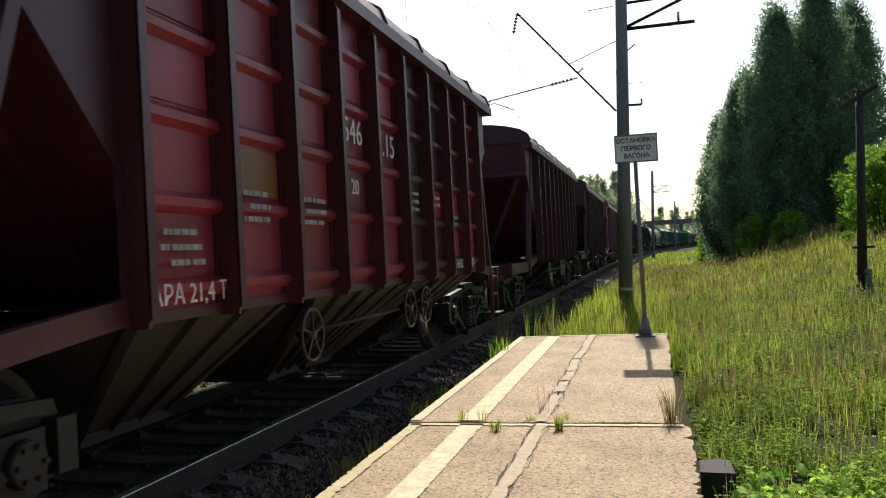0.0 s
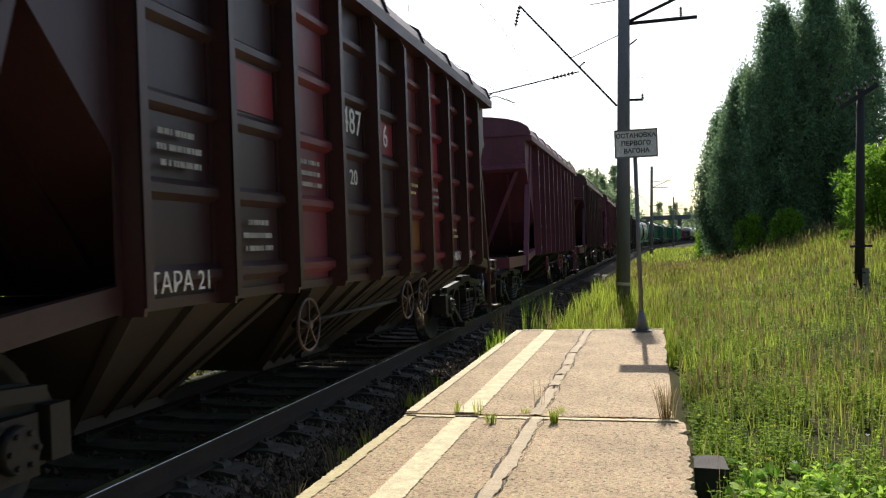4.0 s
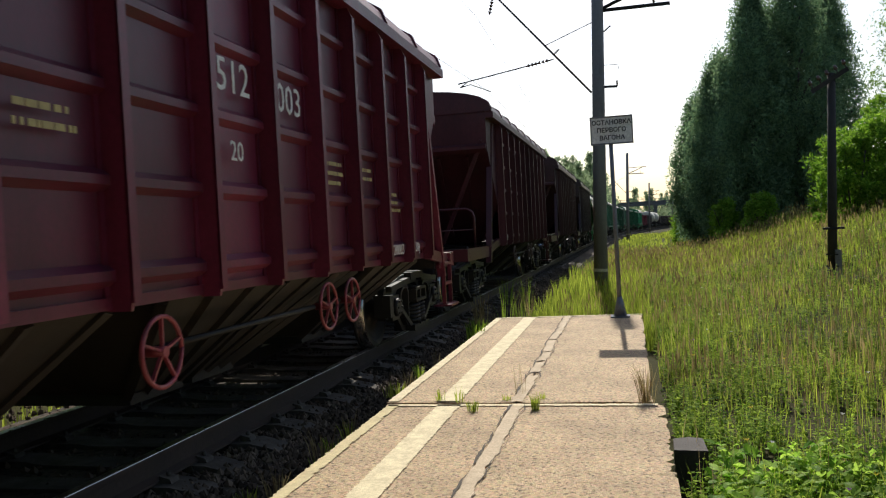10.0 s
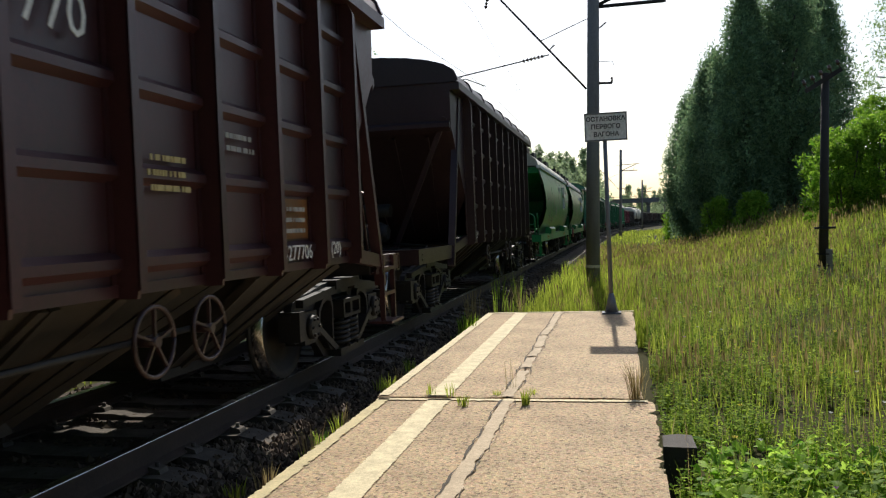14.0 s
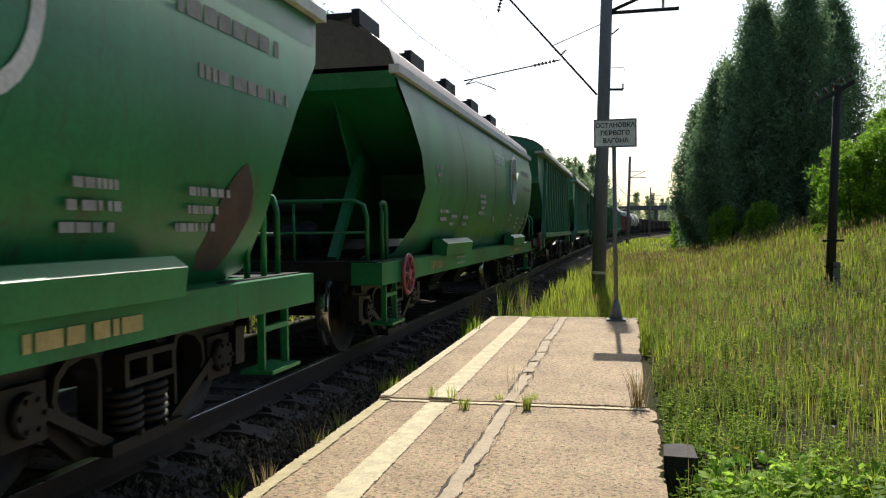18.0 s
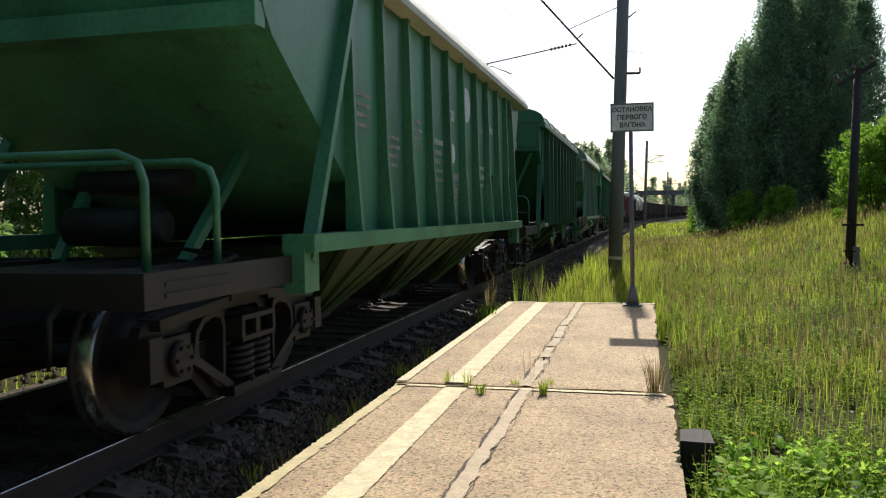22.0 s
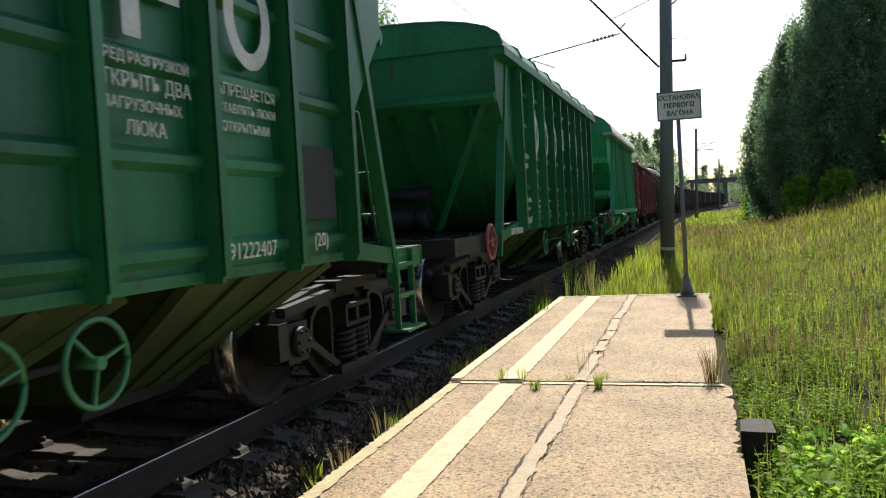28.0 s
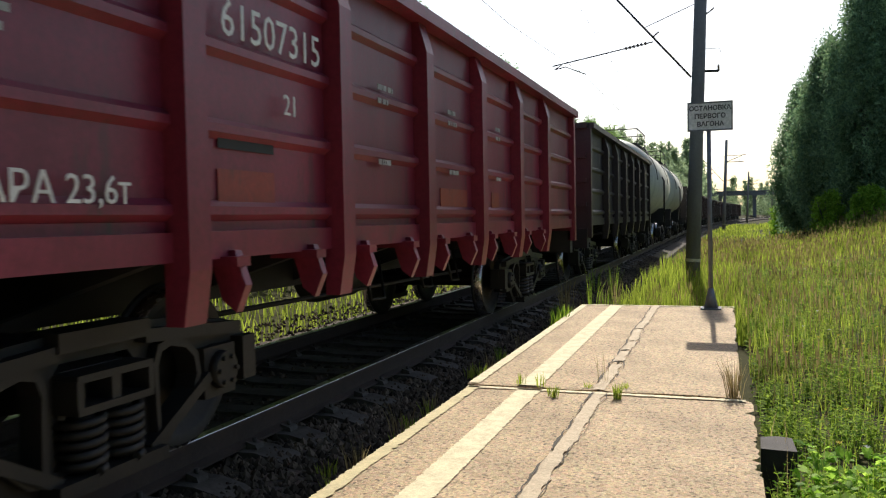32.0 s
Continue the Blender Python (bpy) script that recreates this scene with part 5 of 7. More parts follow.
def gondola(half, simple=False):
    """An open wagon with pressed steel sides, uprights and drop-door latches below."""
    w = thing("gondola_wagon", "open gondola wagon", "wagon")
    X, Z0, Z1 = 1.56, 1.28, 2.95
    HL = half - 0.75
    n = 6
    pitch = 1.605
    ribs = [-4.1 + pitch * k for k in range(n)]
    xs = X - 0.12
    pm = folded_panel(pitch, Z0, Z1, 4, 0.045)
    pe = folded_panel(HL - 4.0, Z0, Z1, 4, 0.045)
    rb = bmesh.new()
    prism(rb, [(0, 0.84), (0.1, 0.84), (0.14, 1.1), (0.14, Z1 - 0.25), (0.07, Z1), (0, Z1)], -0.085, 0.085, "y")
    rounded(rb, 0.012)
    rib = mesh_of("upright", rb, PAINT)
    for k in range(n - 1):
        part("side_panel", pm, None, w, at=pose(xs, ribs[k] + pitch / 2, 0))
        part("side_panel", pm, None, w, at=pose(-xs, ribs[k] + pitch / 2, 0, 0, 0, 180))
    for s in (-1, 1):
        for t in (-1, 1):
            part("side_panel", pe, None, w, at=pose(t * xs, s * (HL + 4.0) / 2, 0, 0, 0, 0 if t > 0 else 180))
            bm = bmesh.new()
            box(bm, *sorted((t * (xs - 0.03), t * (xs + 0.09))), *sorted((s * (HL - 0.1), s * (HL + 0.04))), 0.92, Z1)
            rounded(bm, 0.012)
            part("corner_post", bm, PAINT, w)
    for k in range(n):
        part("upright", rib, None, w, at=pose(xs - 0.01, ribs[k], 0))
        part("upright", rib, None, w, at=pose(-xs + 0.01, ribs[k], 0, 0, 0, 180))
    for s in (-1, 1):
        bm = bmesh.new()
        box(bm, *sorted((s * (xs - 0.06), s * (X + 0.03))), -HL - 0.03, HL + 0.03, Z1, Z1 + 0.1)
        rounded(bm, 0.02)
        part("top_rail", bm, PAINT, w)
        bm = bmesh.new()
        box(bm, *sorted((s * (xs - 0.1), s * (xs + 0.04))), -HL, HL, Z0 - 0.14, Z0)
        part("side_sill", bm, PAINT, w)
        bm = bmesh.new()
        box(bm, -xs, xs, s * HL - 0.03, s * HL + 0.03, Z0 - 0.2, Z1)
        for z in (1.5, 1.95, 2.4):
            box(bm, -xs, xs, *sorted((s * HL, s * (HL + 0.09))), z, z + 0.08)
        for x in (-0.5, 0.5):
            box(bm, x - 0.06, x + 0.06, *sorted((s * HL, s * (HL + 0.11))), Z0, Z1)
        box(bm, -xs - 0.03, xs + 0.03, *sorted((s * (HL - 0.06), s * (HL + 0.12))), Z1, Z1 + 0.1)
        part("end_wall", bm, PAINT, w)
        bm = bmesh.new()
        box(bm, -1.45, 1.45, s * HL - 0.1, s * HL + 0.1, 0.72, 1.08)
        part("end_sill", bm, STEEL, w)
        coupler(w, s * half, s)
    bm = bmesh.new()
    box(bm, -1.42, 1.42, -HL, HL, 1.16, 1.22)
    box(bm, -0.25, 0.25, -HL, HL, 0.75, 1.16)
    for k in range(n):
        y = ribs[k]
        prism(bm, [(-1.4, 1.16), (1.4, 1.16), (0.25, 0.8), (-0.25, 0.8)], y - 0.05, y + 0.05, "y")
    part("underframe", bm, STEEL, w)
    if not simple:
        lm = bmesh.new()
        prism(lm, [(-0.06, 1.18), (0.10, 1.18), (0.16, 1.0), (0.10, 0.86), (0.02, 0.92), (-0.02, 1.05)], -0.03, 0.03)
        box(lm, -0.02, 0.1, -0.16, 0.16, 1.1, 1.15)
        rounded(lm, 0.008)
        latch = mesh_of("door_latch", lm, PAINT)
        for k in range(n - 1):
            for d in (-0.42, 0.42):
                y = ribs[k] + pitch / 2 + d
                for s in (-1, 1):
                    part("door_latch", latch, None, w, at=pose(s * (xs - 0.02), y, 0.0, 0, 0, -90 if s > 0 else 90))
        bm = bmesh.new()
        for y in (-0.9, 0.4, 1.3):
            tube(bm, [(0.9, y, 1.0), (0.95, y + 0.1, 0.62), (0.9, y + 0.5, 0.6), (0.8, y + 0.6, 0.95)], 0.015, 6)
        tube(bm, [(0.7, -3.2, 0.72), (0.7, 2.5, 0.66)], 0.02, 6)
        cyl(bm, (0.2, -0.5, 0.75), (0.2, 0.3, 0.75), 0.2, None, 12)
        part("brake_rod", bm, STEEL, w)
        part("handwheel", handwheel_mesh(0.2, RED, 7), None, w, "red spoked parking brake wheel", at=pose(1.2, -HL + 0.15, 0.6))
    for y in (-4.25, 4.25):
        bogie(w, y)
    return w


def tank_wagon(half):
    w = thing("tank_wagon", "pale cream cylindrical tank wagon", "wagon")
    bm = bmesh.new()
    HL = half - 0.9
    lathe(bm, [(-HL, 0.0), (-HL + 0.02, 0.6), (-HL + 0.2, 1.2), (-HL + 0.5, 1.45), (HL - 0.5, 1.45), (HL - 0.2, 1.2), (HL - 0.02, 0.6), (HL, 0.0)], (0, 0, 2.62), 28, "y")
    part("barrel", bm, PAINT_GREY, w, "pale cream dirty barrel")
    bm = bmesh.new()
    cyl(bm, (0, 0, 4.0), (0, 0, 4.28), 0.4, None, 14)
    box(bm, -0.6, 0.6, -1.6, 1.6, 4.1, 4.14)
    for y in (-1.6, 1.6):
        tube(bm, [(0.6, y, 4.1), (0.6, y, 4.7), (-0.6, y, 4.7), (-0.6, y, 4.1)], 0.025, 6)
    tube(bm, [(0.6, -1.6, 4.7), (0.6, 1.6, 4.7)], 0.025, 6)
    part("dome", bm, STEEL, w)
    for y in (-HL * 0.55, HL * 0.55):
        bm = bmesh.new()
        for k in range(12):
            a, b = math.pi * k / 12, math.pi * (k + 1) / 12
            beam(bm, (1.47 * math.cos(a), y, 2.62 + 1.47 * math.sin(a)), (1.47 * math.cos(b), y, 2.62 + 1.47 * math.sin(b)), 0.08, 0.02)
        part("barrel_strap", bm, STEEL, w)
    bm = bmesh.new()
    box(bm, -0.3, 0.3, -half + 0.62, half - 0.62, 0.75, 1.1)
    for s in (-1, 1):
        box(bm, -1.4, 1.4, s * (half - 0.7) - 0.1, s * (half - 0.7) + 0.1, 0.75, 1.08)
        prism(bm, [(-1.2, 1.0), (1.2, 1.0), (1.25, 1.6), (-1.25, 1.6)], s * (half - 2.3) - 0.3, s * (half - 2.3) + 0.3, "y")
    part("underframe", bm, STEEL, w)
    bm = bmesh.new()
    for d in (-0.2, 0.2):
        tube(bm, [(1.5, d, 0.9), (1.5, d, 2.7), (0.7, d, 4.1)], 0.02, 6)
    for k in range(8):
        box(bm, 1.48, 1.52, -0.2, 0.2, 1.0 + 0.22 * k, 1.02 + 0.22 * k)
    part("ladder", bm, STEEL, w)
    for s in (-1, 1):
        coupler(w, s * half, s)
    for y in (-half + 2.4, half - 2.4):
        bogie(w, y)
    return w


# ---- the train ----
def S(t):
    """How far the train has rolled at t seconds."""
    return 6.85 * t + 0.025 * t * t


def on_track(y):
    s = (tx(y + 0.5) - tx(y - 0.5))
    return pose(tx(y), y, zr(y), math.degrees(math.atan(zr(y + 0.5) - zr(y - 0.5))), 0, -math.degrees(math.atan(s)))


def brand_shapes(wagon, y0, pitch, z, h, wd, x):
    """Seven large white shapes, where a company's mark is painted."""
    for k in range(7):
        bm = bmesh.new()
        if k in (0, 1, 2, 6):
            n = 20
            for r0, r1 in ((1.0, 0.6),):
                o = [bm.verts.new((0, wd / 2 * r0 * math.cos(i * math.tau / n), h / 2 * r0 * math.sin(i * math.tau / n))) for i in range(n)]
                q = [bm.verts.new((0, wd / 2 * r1 * math.cos(i * math.tau / n), h / 2 * (r1 + 0.08) * math.sin(i * math.tau / n))) for i in range(n)]
                for i in range(n):
                    bm.faces.new((o[i], o[(i + 1) % n], q[(i + 1) % n], q[i]))
            if k == 0:
                box(bm, -0.001, 0.001, -wd * 0.1, wd * 0.1, -h * 0.62, h * 0.62)
        else:
            box(bm, -0.001, 0.001, -wd * 0.45, -wd * 0.2, -h / 2, h / 2)
            box(bm, -0.001, 0.001, -wd * 0.2, wd * 0.42, h * 0.22, h / 2)
            if k != 4:
                box(bm, -0.001, 0.001, wd * 0.2, wd * 0.42, -h * 0.1, h * 0.22)
                box(bm, -0.001, 0.001, -wd * 0.2, wd * 0.42, -h * 0.15, h * 0.0)
        part("painted_mark", bm, LETTER, wagon, "large white painted mark", at=pose(x, y0 + pitch * k, z))


def write(wagon, x, y, z, text, size, mat=None, lab="stencilled white writing"):
    part("lettering", lettering(text, size, mat or LETTER), None, wagon, lab, at=pose(x, y, z))


def bars(wagon, x, y, z, rows, mat=None):
    part("stencil_block", bars_mesh(rows, mat or LETTER_DIM), None, wagon, "worn white stencil lines", at=pose(x, y, z))


def block(w=0.4, lines=3, h=0.05, gap=0.09, seed=0):
    r = random.Random(seed)
    return [(r.uniform(-0.03, 0.03), -gap * k, w * r.uniform(0.6, 1.0), h) for k in range(lines)]


BAY = [-3.87 + 0.43 + 0.86 * k for k in range(9)]
XA = 1.57 - 0.13 + 0.054


def hues(wagon, col, panels=None, spread=0.12, seed=0):
    """Give the painted parts their wagon's colour; single panels are touched up in others."""
    r = random.Random(seed)
    col = [c * (1.22 if col[1] > col[0] else 1.0) for c in col] if max(col) < 0.45 else col
    for o in wagon.children_recursive:
        f = 1.0 + r.uniform(-spread, spread)
        o.color = (*[min(1, c * f) for c in col], 1)
        if panels and o.name.startswith("side_panel") and r.random() < panels[1]:
            o.color = (*[c * r.uniform(0.8, 1.2) for c in panels[0]], 1)


A_RED = ribbed_hopper(CHUTE, PAINT, 5, PAINT)
A_GREEN = ribbed_hopper(CHUTE_G, GREENW, 3, GRIME)
G_LONG = grain_hopper(CHUTE_G, 7.38, 6.25, 5.65, 4.85, 3.87, 0.86, 10, (6.8, 5.62), (-5.05, 4.6))
G_SHORT = grain_hopper(CHUTE_G, 6.7, 5.4, 4.5, 4.27, 3.18, 0.91, 8, (6.1, 4.75), (-4.45, 3.95), True)
T_HOP = tank_hopper(7.0)
GOND = gondola(6.94)
GOND_FAR = gondola(6.94, True)
TANKW = tank_wagon(6.0)
first = {}


def car(proto, c, col, label, panels=None, seed=0, spread=0.12):
    if proto.name not in first:
        first[proto.name] = 1
        w = proto
        w.matrix_basis = on_track(c)
    else:
        w = copy_thing(proto, on_track(c))
    hues(w, col, panels, spread, seed)
    tagged(w, label, "wagon", "wagons of the freight train")
    TRAIN.append((w, c))
    return w


TRAIN = []
w = []
for k, (col, pan, lab) in enumerate((
        ((0.085, 0.022, 0.03), ((0.3, 0.028, 0.045), 0.35), "faded bright red ribbed hopper wagon with touched-up panels"),
        ((0.095, 0.022, 0.034), ((0.26, 0.02, 0.05), 0.12), "dull maroon ribbed hopper wagon streaked with dirt"),
        ((0.06, 0.026, 0.028), ((0.2, 0.03, 0.04), 0.35), "grimy brown-black ribbed hopper wagon with red patched panels"),
        ((0.24, 0.065, 0.105), None, "freshly painted plum-red ribbed hopper wagon"),
        ((0.09, 0.022, 0.03), ((0.22, 0.02, 0.05), 0.12), "dark weathered red ribbed hopper wagon with white stencils"),
        ((0.165, 0.02, 0.048), None, "deep crimson ribbed hopper wagon with red handwheels"),
        ((0.10, 0.024, 0.034), ((0.16, 0.03, 0.03), 0.15), "worn brick-red ribbed hopper wagon with white numbers"),
        ((0.066, 0.022, 0.025), None, "sooty dark red ribbed hopper wagon with a red sill"),
        ((0.04, 0.021, 0.024), None, "very dark brown ribbed hopper wagon under grime"))):
    w.append(car(A_RED, (0.62, 14.5, 28.4, 42.25, 56.15, 69.95, 83.65, 97.3, 110.85)[k], col, lab, pan, k))
for k in (0, 1):
    w.append(car(T_HOP, 124.4 + 14.12 * k, ((0.012, 0.2, 0.06), (0.012, 0.165, 0.054))[k], "rounded green covered hopper wagon with a cream roof", None, 20 + k, 0.05))
for k in (0, 1):
    w.append(car(G_LONG, 152.65 + 13.87 * k, ((0.055, 0.22, 0.12), (0.065, 0.23, 0.13))[k], "grey-green grain hopper wagon with slim uprights", None, 30 + k, 0.05))
w.append(car(A_GREEN, 180.1, (0.028, 0.13, 0.06), "dusty dark green ribbed hopper wagon with large white marks", None, 33))
w.append(car(G_SHORT, 192.95, (0.12, 0.24, 0.14), "pale grey-green covered hopper wagon with rounded outlets", None, 34, 0.05))
w.append(car(A_GREEN, 206.24, (0.014, 0.15, 0.06), "green ribbed hopper wagon with green handwheels", None, 35))
w.append(car(A_GREEN, 219.97, (0.015, 0.185, 0.072), "bright green ribbed hopper wagon with white stencils", None, 36))
w.append(car(G_SHORT, 233.0, (0.035, 0.35, 0.15), "clean bright green covered hopper wagon with rounded outlets", None, 37, 0.05))
w.append(car(GOND, 245.5, (0.26, 0.03, 0.06), "crimson open gondola wagon with white numbers", None, 38, 0.05))
w.append(car(GOND_FAR, 259.6, (0.045, 0.032, 0.036), "dirty black-brown open gondola wagon", None, 39))
w.append(car(TANKW, 272.55, (0.5, 0.48, 0.42), "pale cream cylindrical tank wagon", None, 40))
w.append(car(TANKW, 284.57, (0.5, 0.48, 0.42), "pale cream cylindrical tank wagon", None, 41))
for k in range(9):
    w.append(car(GOND_FAR, 297.54 + 13.92 * k, (0.05 + 0.015 * (k % 3), 0.035, 0.036), "dirty dark open gondola wagon", None, 42 + k))
w.append(car(A_RED, 0.62 - 13.85, (0.13, 0.026, 0.034), "dull maroon ribbed hopper wagon streaked with dirt", None, 60))



def patch(wagon, bay, row, tone, w=0.7, h=0.3):
    """A touched-up plate of fresher paint between two folds of a side panel."""
    bm = bmesh.new()
    box(bm, -0.003, 0.003, -w / 2, w / 2, -h / 2, h / 2)
    ob = part("paint_patch", bm, PAINT, wagon, "patch of fresher paint", at=pose(XA - 0.048, BAY[bay], 1.43 + 0.456 * row))
    ob.color = (*tone, 1)


for k, tone in enumerate(((0.06, 0.03, 0.03), (0.3, 0.27, 0.2), (0.07, 0.04, 0.035), (0.3, 0.06, 0.08), (0.22, 0.07, 0.075), (0.32, 0.05, 0.07), (0.07, 0.035, 0.035), (0.06, 0.03, 0.03), (0.05, 0.03, 0.03))):
    for o in w[k].children:
        if o.name.startswith("handwheel"):
            o.color = (*tone, 1)

BRIGHT, OCHRE, MOSS, SLATE = (0.36, 0.03, 0.045), (0.26, 0.10, 0.02), (0.16, 0.15, 0.10), (0.07, 0.075, 0.08)
for k, marks in ((0, ((0, 0, BRIGHT), (0, 2, BRIGHT), (0, 3, BRIGHT), (1, 1, OCHRE), (2, 1, BRIGHT), (2, 2, BRIGHT), (3, 1, (0.2, 0.03, 0.035)), (3, 3, BRIGHT), (4, 3, BRIGHT), (6, 1, BRIGHT), (7, 0, BRIGHT), (7, 1, BRIGHT), (8, 0, BRIGHT))),
                 (1, ((0, 0, MOSS), (1, 0, MOSS), (1, 3, SLATE), (2, 0, BRIGHT), (2, 1, (0.2, 0.02, 0.05)), (4, 1, SLATE), (4, 2, SLATE), (7, 1, (0.3, 0.03, 0.12)))),
                 (2, ((1, 2, BRIGHT), (2, 3, (0.2, 0.03, 0.04)), (4, 2, BRIGHT), (5, 0, OCHRE), (6, 2, BRIGHT))),
                 (4, ((2, 1, (0.28, 0.02, 0.05)), (2, 0, (0.2, 0.02, 0.04)), (6, 2, SLATE))),
                 (6, ((4, 0, OCHRE), (5, 0, OCHRE), (3, 1, (0.05, 0.03, 0.03)), (5, 1, (0.2, 0.07, 0.02)))),
                 (7, ((0, 3, (0.2, 0.03, 0.04)), (1, 2, (0.14, 0.03, 0.04)), (7, 0, OCHRE)))):
    for mark in marks:
        patch(w[k], *mark)

# writing on the wagons
for k, (num, z) in enumerate((("546", 2.55), ("529", 2.6), ("487", 2.6), ("509", 2.6), ("518", 2.55), ("512", 2.7), ("525", 2.7), ("527", 2.6), ("95", 2.6))):
    q = 2 if k == 4 else 3
    z = 2.36
    write(w[k], XA, BAY[q], z, num, 0.3)
    write(w[k], XA, BAY[q + 1], z - 0.02, ("8.15", "705", "6", "41", "437", "003", "135", "770", "11")[k], 0.3)
    write(w[k], XA, BAY[3], 1.9, "20", 0.18)
    r = random.Random(90 + k)
    for b in (0, 1, 2, 5, 6, 7):
        if r.random() < 0.75:
            bars(w[k], XA, BAY[b], r.choice((1.5, 1.75, 1.95)), block(0.42, r.choice((2, 3)), 0.04, 0.08, r.random()), LETTER_Y if r.random() < 0.2 else None)
    write(w[k], XA, BAY[0], 1.17, ("ТАРА 21,4 Т", "ТАРА 22", "ТАРА 21", "ТАРА 21,5", "ТАРА 22т", "ТАРА 22", "ТАРА 22", "ТАРА 21", "ТАРА 21")[k], 0.15)
    write(w[k], XA, BAY[7], 1.17, ("95661615", "95291705", "95664876", "95095041", "95183437", "95120003", "95357135", "95277706", "95001811")[k], 0.16)
    write(w[k], XA, BAY[8], 1.18, "(20)", 0.15)
for k, a in enumerate((13, 15, 16)):
    wg = w[a]
    brand_shapes(wg, BAY[1] + 0.08, 0.86, 2.5 if k else 2.44, 0.6 if k else 0.28, 0.5 if k else 0.28, XA + 0.002)
    write(wg, XA, BAY[0], 2.12, "ПОСТРОЕН", 0.11)
    write(wg, XA, BAY[0], 1.98, ("03.01.2012", "27.06.2013", "10.06.2013")[k], 0.11)
    write(wg, XA, BAY[1], 2.02, "КР", 0.11)
    bars(wg, XA, BAY[1], 1.92, block(0.36, 1, 0.06))
    bars(wg, XA, BAY[2], 2.0, block(0.3, 2, 0.06))
    write(wg, XA, BAY[0], 1.47, "СОБСТВЕННИК", 0.095)
    bars(wg, XA, BAY[0], 1.35, block(0.6, 1, 0.05))
    for b in (1, 2, 3, 4):
        bars(wg, XA, BAY[b], 1.46, block(0.6, 3, 0.045, 0.085, b))
    write(wg, XA, BAY[0], 1.17, "ТАРА 22,54Т", 0.125)
    write(wg, XA, BAY[4], 2.05, "20", 0.18)
    for j, ln in enumerate(("ПЕРЕД РАЗГРУЗКОЙ", "ОТКРЫТЬ ДВА", "ЗАГРУЗОЧНЫХ", "ЛЮКА")):
        write(wg, XA, BAY[6] - 0.02, 2.1 - 0.105 * j, ln, (0.07, 0.1, 0.075, 0.095)[j])
    for j, ln in enumerate(("ЗАПРЕЩАЕТСЯ", "ОСТАВЛЯТЬ ЛЮКИ", "ОТКРЫТЫМИ")):
        write(wg, XA, BAY[7], 2.06 - 0.1 * j, ln, (0.09, 0.07, 0.075)[j])
    write(wg, XA, BAY[7], 1.18, ("91002407", "91222407", "91225061")[k], 0.13)
    write(wg, XA, BAY[8], 1.2, "(20)", 0.13)
    write(wg, XA + 0.07, -4.5, 1.05, "АВТОРЕЖИМ", 0.115)
    bm = bmesh.new()
    box(bm, -0.002, 0.002, -0.26, 0.26, -0.24, 0.24)
    part("notice_patch", bm, DARKPATCH, wg, "dark rectangular chalk patch", at=pose(XA - 0.002, BAY[8], 1.58))
for k, tone in ((9, (0.56, 0.55, 0.43, 1)), (10, (0.15, 0.12, 0.10, 1))):
    for o in [o for o in w[k].children if o.name.startswith("roof") and not o.name.startswith("roof_h")]:
        o.color = tone
